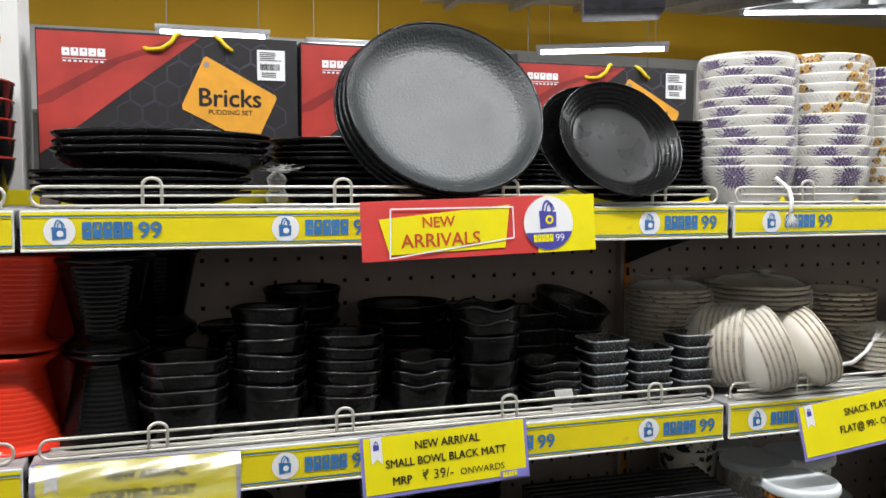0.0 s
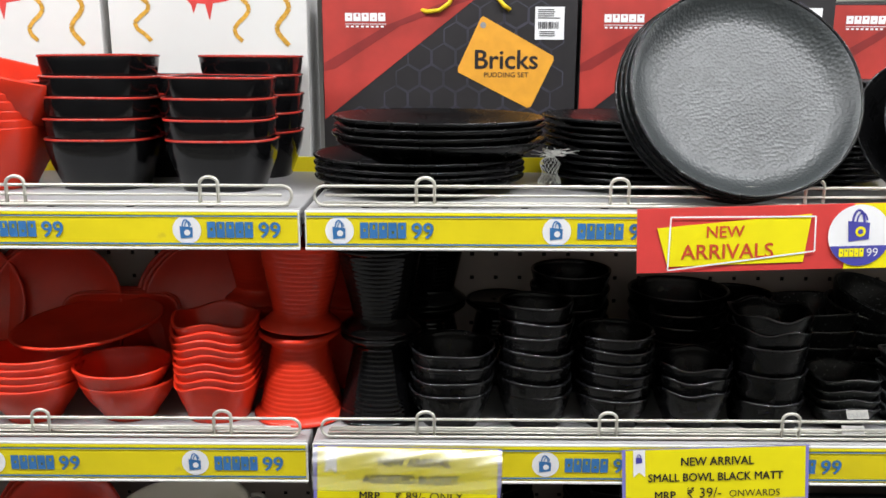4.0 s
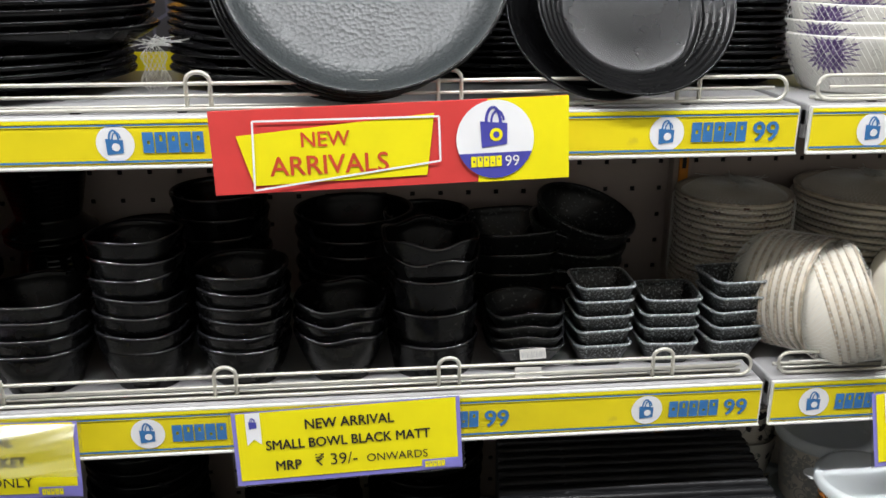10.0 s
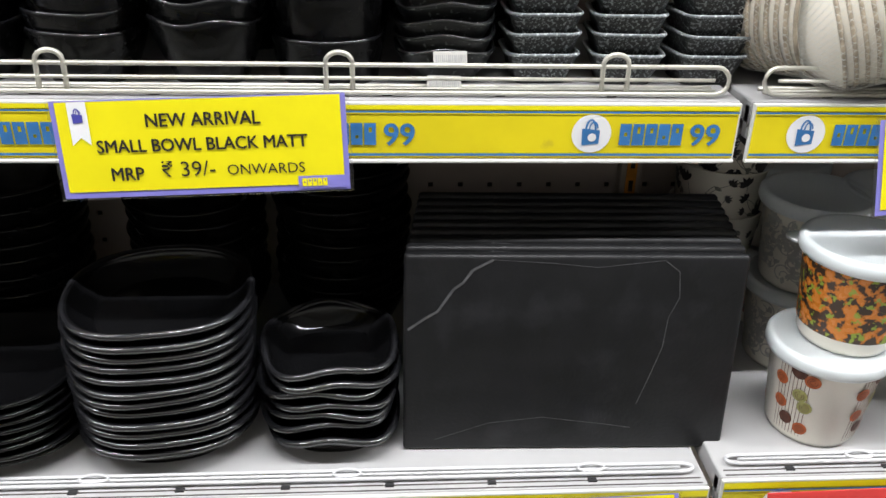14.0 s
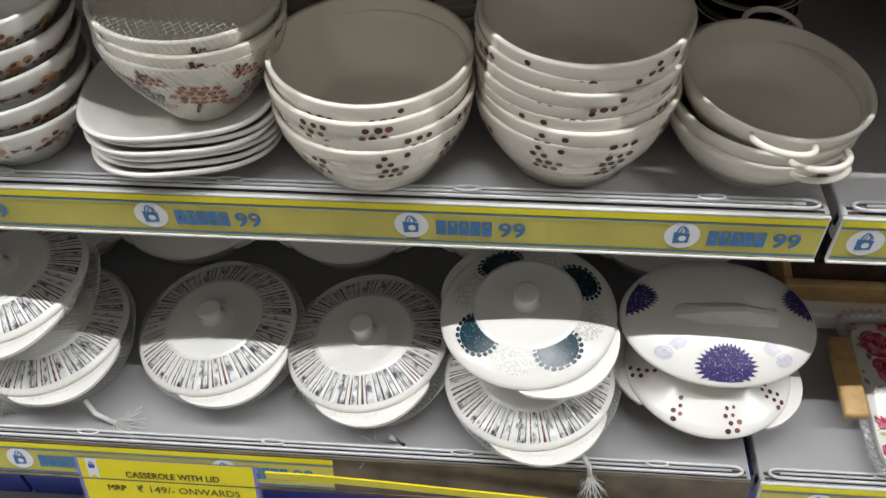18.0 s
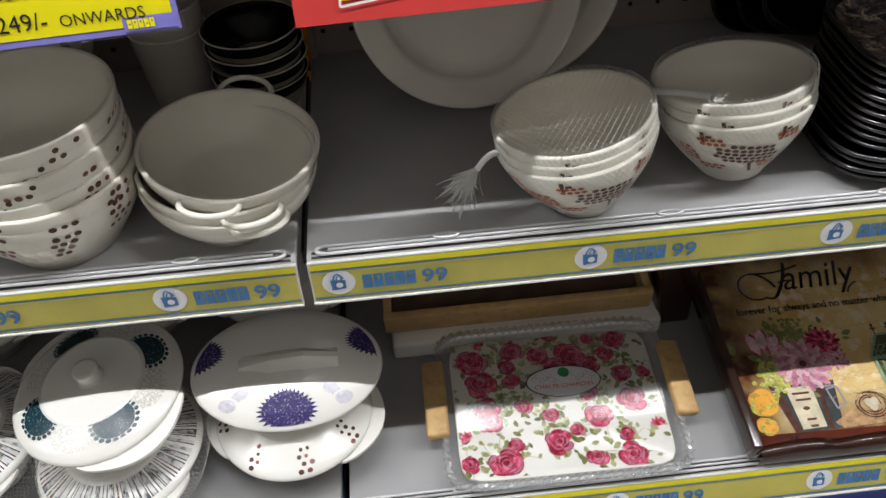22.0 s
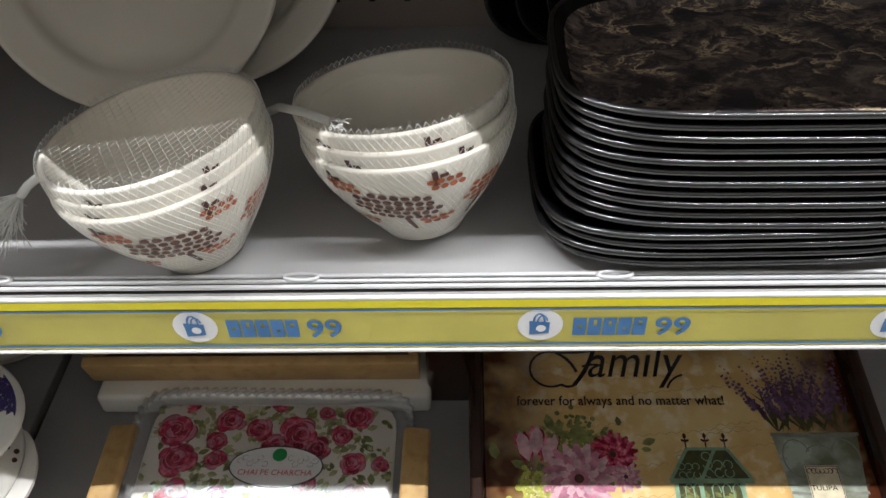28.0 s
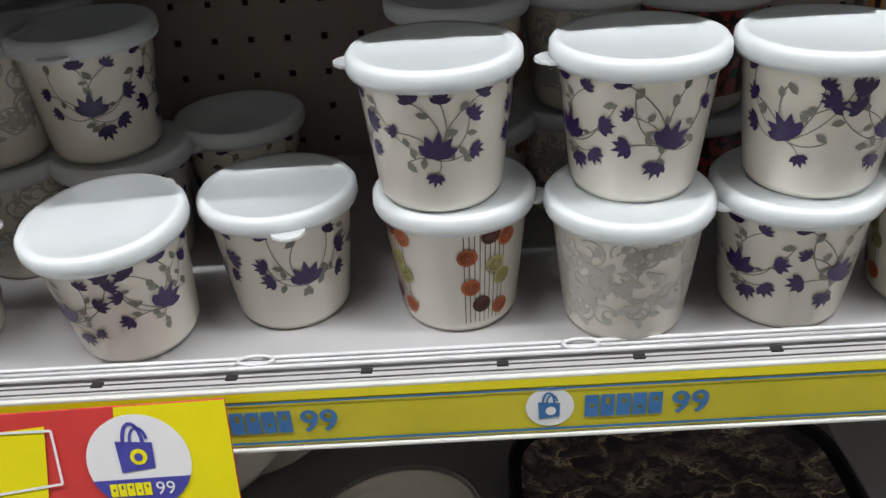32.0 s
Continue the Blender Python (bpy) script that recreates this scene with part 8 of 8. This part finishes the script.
def red_sign(m, label="red and yellow new arrivals sign hung on a shelf edge", w=0.312, h=0.076):
    t = thing("price_sign", m, label, "sign", "new arrivals signs")
    card = part("card", mesh("card", *shift(rounded_box(w, 0.0016, h, 0.0004), 0, 0.001, -h), M["signred"], False), t)
    part("yellow_end", mesh("yellow_end", *flat([[(w / 2 - 0.072, 0), (w / 2, 0), (w / 2, -h), (w / 2 - 0.082, -h)]], 0.0008), M["signyellow"], False), card)
    part("yellow_plate", mesh("yellow_plate", *flat([[(-w / 2 + 0.022, -0.022), (w / 2 - 0.119, -0.010), (w / 2 - 0.127, -0.064), (-w / 2 + 0.034, -0.066)]], 0.0008), M["signyellow"], False), card)
    f0 = [(-w / 2 + 0.037, -0.010), (w / 2 - 0.115, -0.013), (w / 2 - 0.115, -0.052), (-w / 2 + 0.034, -0.070), (-w / 2 + 0.037, -0.010)]
    part("white_frame", mesh("white_frame", *flat(stroke(f0, 0.0018), 0.0016), M["white"], False), card)
    part("lettering", mesh("lettering", *shift(join(words("NEW", 0.0185, -0.058, -0.034, "CENTER", bold=0.012), words("ARRIVALS", 0.0238, -0.056, -0.058, "CENTER", bold=0.012)), 0, -0.0013, 0), M["redink"], False), card)
    cx, cy, R = w / 2 - (0.062 if w > 0.315 else 0.066), -h / 2 + 0.001, 0.0345
    d, b, s1, s2 = bag_mark(cx, cy + 0.009, 0.0265)
    part("round_mark", mesh("round_mark", *flat([disc(cx, cy, R, 40)], 0.0012), M["white"], False), card)
    seg = [(cx + R * math.cos(radians(a)), cy + R * math.sin(radians(a))) for a in range(200, 341, 7)]
    part("bag", mesh("bag", *flat(b + [seg], 0.0017), M["navy"], False), card)
    part("seal", mesh("seal", *flat([s1], 0.0020), M["brightyellow"], False), card)
    part("seal_ring", mesh("seal_ring", *flat([s2], 0.0024), M["navy"], False), card)
    part("brand_mark", mesh("brand_mark", *flat(block_word(cx - 0.022, cy - 0.024, 0.0095, 0.028), 0.0022), M["brightyellow"], False), card)
    part("brand_number", mesh("brand_number", *shift(words("99", 0.0135, cx + 0.0085, cy - 0.024), 0, -0.0022, 0), M["white"], False), card)
    return t


red_sign(pose(0.372, 1.000, 1.490, -3, -1.8, 0), h=0.073)
red_sign(pose(0.957, 0.918, 0.872, -14, -1.4, 0), w=0.318, h=0.082)
yellow_sign(pose(-0.040, 0.998, 1.199, -6, 1.0, 0), 0.222, 0.078, [("NEW ARRIVAL", 0.0145, 0.04, 0.30, 0.020, 0.92), ("ASSOETED BUCKET", 0.0142, 0.02, 0.57, 0.020, 0.92), ("MRP", 0.0142, -0.20, 0.84, 0.020, 0.92), ("\u20b9 89/- ONLY", 0.0150, 0.12, 0.84, 0, 1)],
            "yellow assorted bucket price sign in a glossy clear sleeve")
gs = bpy.data.objects["price_sign.002"]
nx, nz = 24, 24
vs = [(-0.111 + 0.222 * i / nx, -0.004 - (0.015 + 0.001 * math.sin(i * 0.7)) * math.sin(math.pi * j / nz) ** 0.9 - 0.0005 * math.sin(i * 0.9 + j), -0.001 - 0.054 * j / nz) for j in range(nz + 1) for i in range(nx + 1)]
part("bowed_sleeve", mesh("bowed_sleeve", vs, [(j * (nx + 1) + i, j * (nx + 1) + i + 1, (j + 1) * (nx + 1) + i + 1, (j + 1) * (nx + 1) + i) for j in range(nz) for i in range(nx)], glassy("bowed_clear_film", 0.32, 0.28)), gs, "bowed clear plastic front")
yellow_sign(pose(0.323, 0.998, 1.201, -6, -2.2, 0), 0.220, 0.076, [("NEW ARRIVAL", 0.0145, 0.01, 0.28, 0.020, 0.92), ("SMALL BOWL BLACK MATT", 0.0140, 0.00, 0.53, 0.020, 0.92), ("MRP", 0.0145, -0.27, 0.82, 0.020, 0.92), ("\u20b9 39/-", 0.0172, -0.06, 0.80, 0, 1), ("ONWARDS", 0.0118, 0.21, 0.80, 0, 1)],
            "yellow small bowl price sign in a clear holder")
yellow_sign(pose(0.966, 0.998, 1.196, -10, -6.0, 0), 0.215, 0.080, [("SNACK PLATE", 0.0150, 0.08, 0.34, 0.020, 0.92), ("FLAT@ 99/- ONLY", 0.0150, 0.08, 0.64, 0.020, 0.92)], "yellow snack plate price sign in a clear holder")
yellow_sign(pose(0.612, 0.918, 0.868, -14, -2.2, 0), 0.210, 0.078, [("NEW ARRIVAL", 0.0140, 0.01, 0.32, 0.020, 0.92), ("BLACK TRAY", 0.0138, 0.02, 0.57, 0.020, 0.92), ("MRP", 0.0140, -0.26, 0.86, 0.020, 0.92), ("\u20b9249/-", 0.0172, -0.04, 0.86, 0, 1), ("ONWARDS", 0.0118, 0.25, 0.86, 0, 1)],
            "yellow black tray price sign in a clear holder")
yellow_sign(pose(0.072, 0.852, 0.160, -14, 0, 0), 0.222, 0.092, [("CASSEROLE WITH LID", 0.0140, 0.03, 0.32, 0.018, 0.84), ("MRP", 0.0135, -0.30, 0.58, 0.020, 0.92), ("\u20b9 149/-", 0.0165, -0.08, 0.59, 0, 1), ("ONWARDS", 0.0150, 0.22, 0.58, 0, 1)], "yellow casserole price sign in a clear holder")
eh = thing("price_sign", pose(0.278, 0.916, 0.866, -14, 0, 0), "empty clear plastic sign holder on a shelf edge", "sign", "price signs")
part("sleeve", mesh("sleeve", *shift(rounded_box(0.226, 0.0016, 0.088, 0.0005), 0, 0.001, -0.088), glassy("empty_sleeve", 0.35, 0.15), False), eh)

ls_ = thing("loose_strip", pose(0, 0.838, 0), "yellow plastic strip sagging out of a price rail", "strip", "")
sag = [(0.20, 0.168), (0.27, 0.1665), (0.34, 0.161), (0.45, 0.151), (0.54, 0.143), (0.622, 0.134)]
vs = [(x, y, z + q) for x, z in sag for y, q in ((-0.001, -0.007), (-0.001, 0.007), (0.001, 0.007), (0.001, -0.007))]
part("strip", mesh("strip", vs, [(4 * k + i, 4 * k + (i + 1) % 4, 4 * k + 4 + (i + 1) % 4, 4 * k + 4 + i) for k in range(len(sag) - 1) for i in range(4)] + [(3, 2, 1, 0), tuple(range(4 * len(sag) - 4, 4 * len(sag)))], M["brightyellow"], False), ls_)

# ---- floor tiles near the rack ----
tile_vs, tile_fs = rounded_box(0.298, 0.298, 0.006, 0.001, 1)
tile_me = mesh("tile", *shift((tile_vs, tile_fs), 0, 0, -0.006), M["floor"], False)
flo = bpy.data.objects["floor"]
for i in range(-5, 9):
    for j in range(-5, 5):
        part("tile", tile_me, flo, m=pose(0.15 + 0.3 * i, 0.15 + 0.3 * j, 0))

# ---- far side of the shop above the rack ----
slab("bulkhead", -7, 9, 7.0, 7.3, 2.72, CEILING, M["wally"], "deep yellow painted bulkhead across the shop")
slab("trim", -7, 9, 6.98, 7.3, 2.10, 2.72, M["wall"], "white painted beam face under the yellow bulkhead")
slab("column", 2.35, 2.75, 7.5, 7.9, 0, CEILING, M["wall"], "white painted shop column")
batten(0.30, 6.0, 2.56, 0.75, 4.0, 0)
batten(2.85, 5.3, 2.47, 0.90, 4.0, -28)
batten(1.25, 6.2, 2.56, 0.6, 4.0, 0)
batten(4.6, 5.2, 2.82, 1.2, 8.0, -20)
rk = thing("ceiling_rack", pose(4.0, 5.3, 2.86, 8, 0, -12), "galvanised steel rack hung under the ceiling", "rack", "")
part("sheet", mesh("sheet", *rounded_box(4.6, 1.4, 0.02, 0.002), M["steel"], False), rk)
for k in range(9):
    part("rib", mesh("rib", *shift(rounded_box(0.06, 1.4, 0.05, 0.004), -2.1 + 0.52 * k, 0, -0.05), M["steel"], False), rk)
for sx in (-1.8, 1.8):
    part("hanger", mesh("hanger", *tube([(sx, 0, 0.0), (sx, 0.02, 0.40)], 0.008, 8), M["steel"]), rk)
hb = thing("hanging_unit", pose(2.55, 4.5, 2.52, 0, 0, -25), "dark grey box unit hanging from the ceiling", "unit", "")
part("case", mesh("case", *rounded_box(0.46, 0.34, 0.11, 0.01, 2), M["hex"]), hb)
part("stem", mesh("stem", *shift(rounded_box(0.03, 0.03, 0.55, 0.003), 0, 0, 0.11), M["steel"]), hb)
sg = thing("hanging_sign", pose(3.05, 5.9, 2.02, 0, 0, -25), "white hanging shop sign with purple words", "sign", "")
part("board", mesh("board", *rounded_box(1.1, 0.02, 0.30, 0.004), M["wall"]), sg)
part("lettering", mesh("lettering", *shift(words("KETS", 0.16, -0.30, 0.09, bold=0.01), 0, -0.013, 0), M["lilac"], False), sg)
for sx in (-0.45, 0.45):
    part("cord", mesh("cord", *tube([(sx, 0, 0.30), (sx, 0, 1.12)], 0.004, 6), M["steel"]), sg)
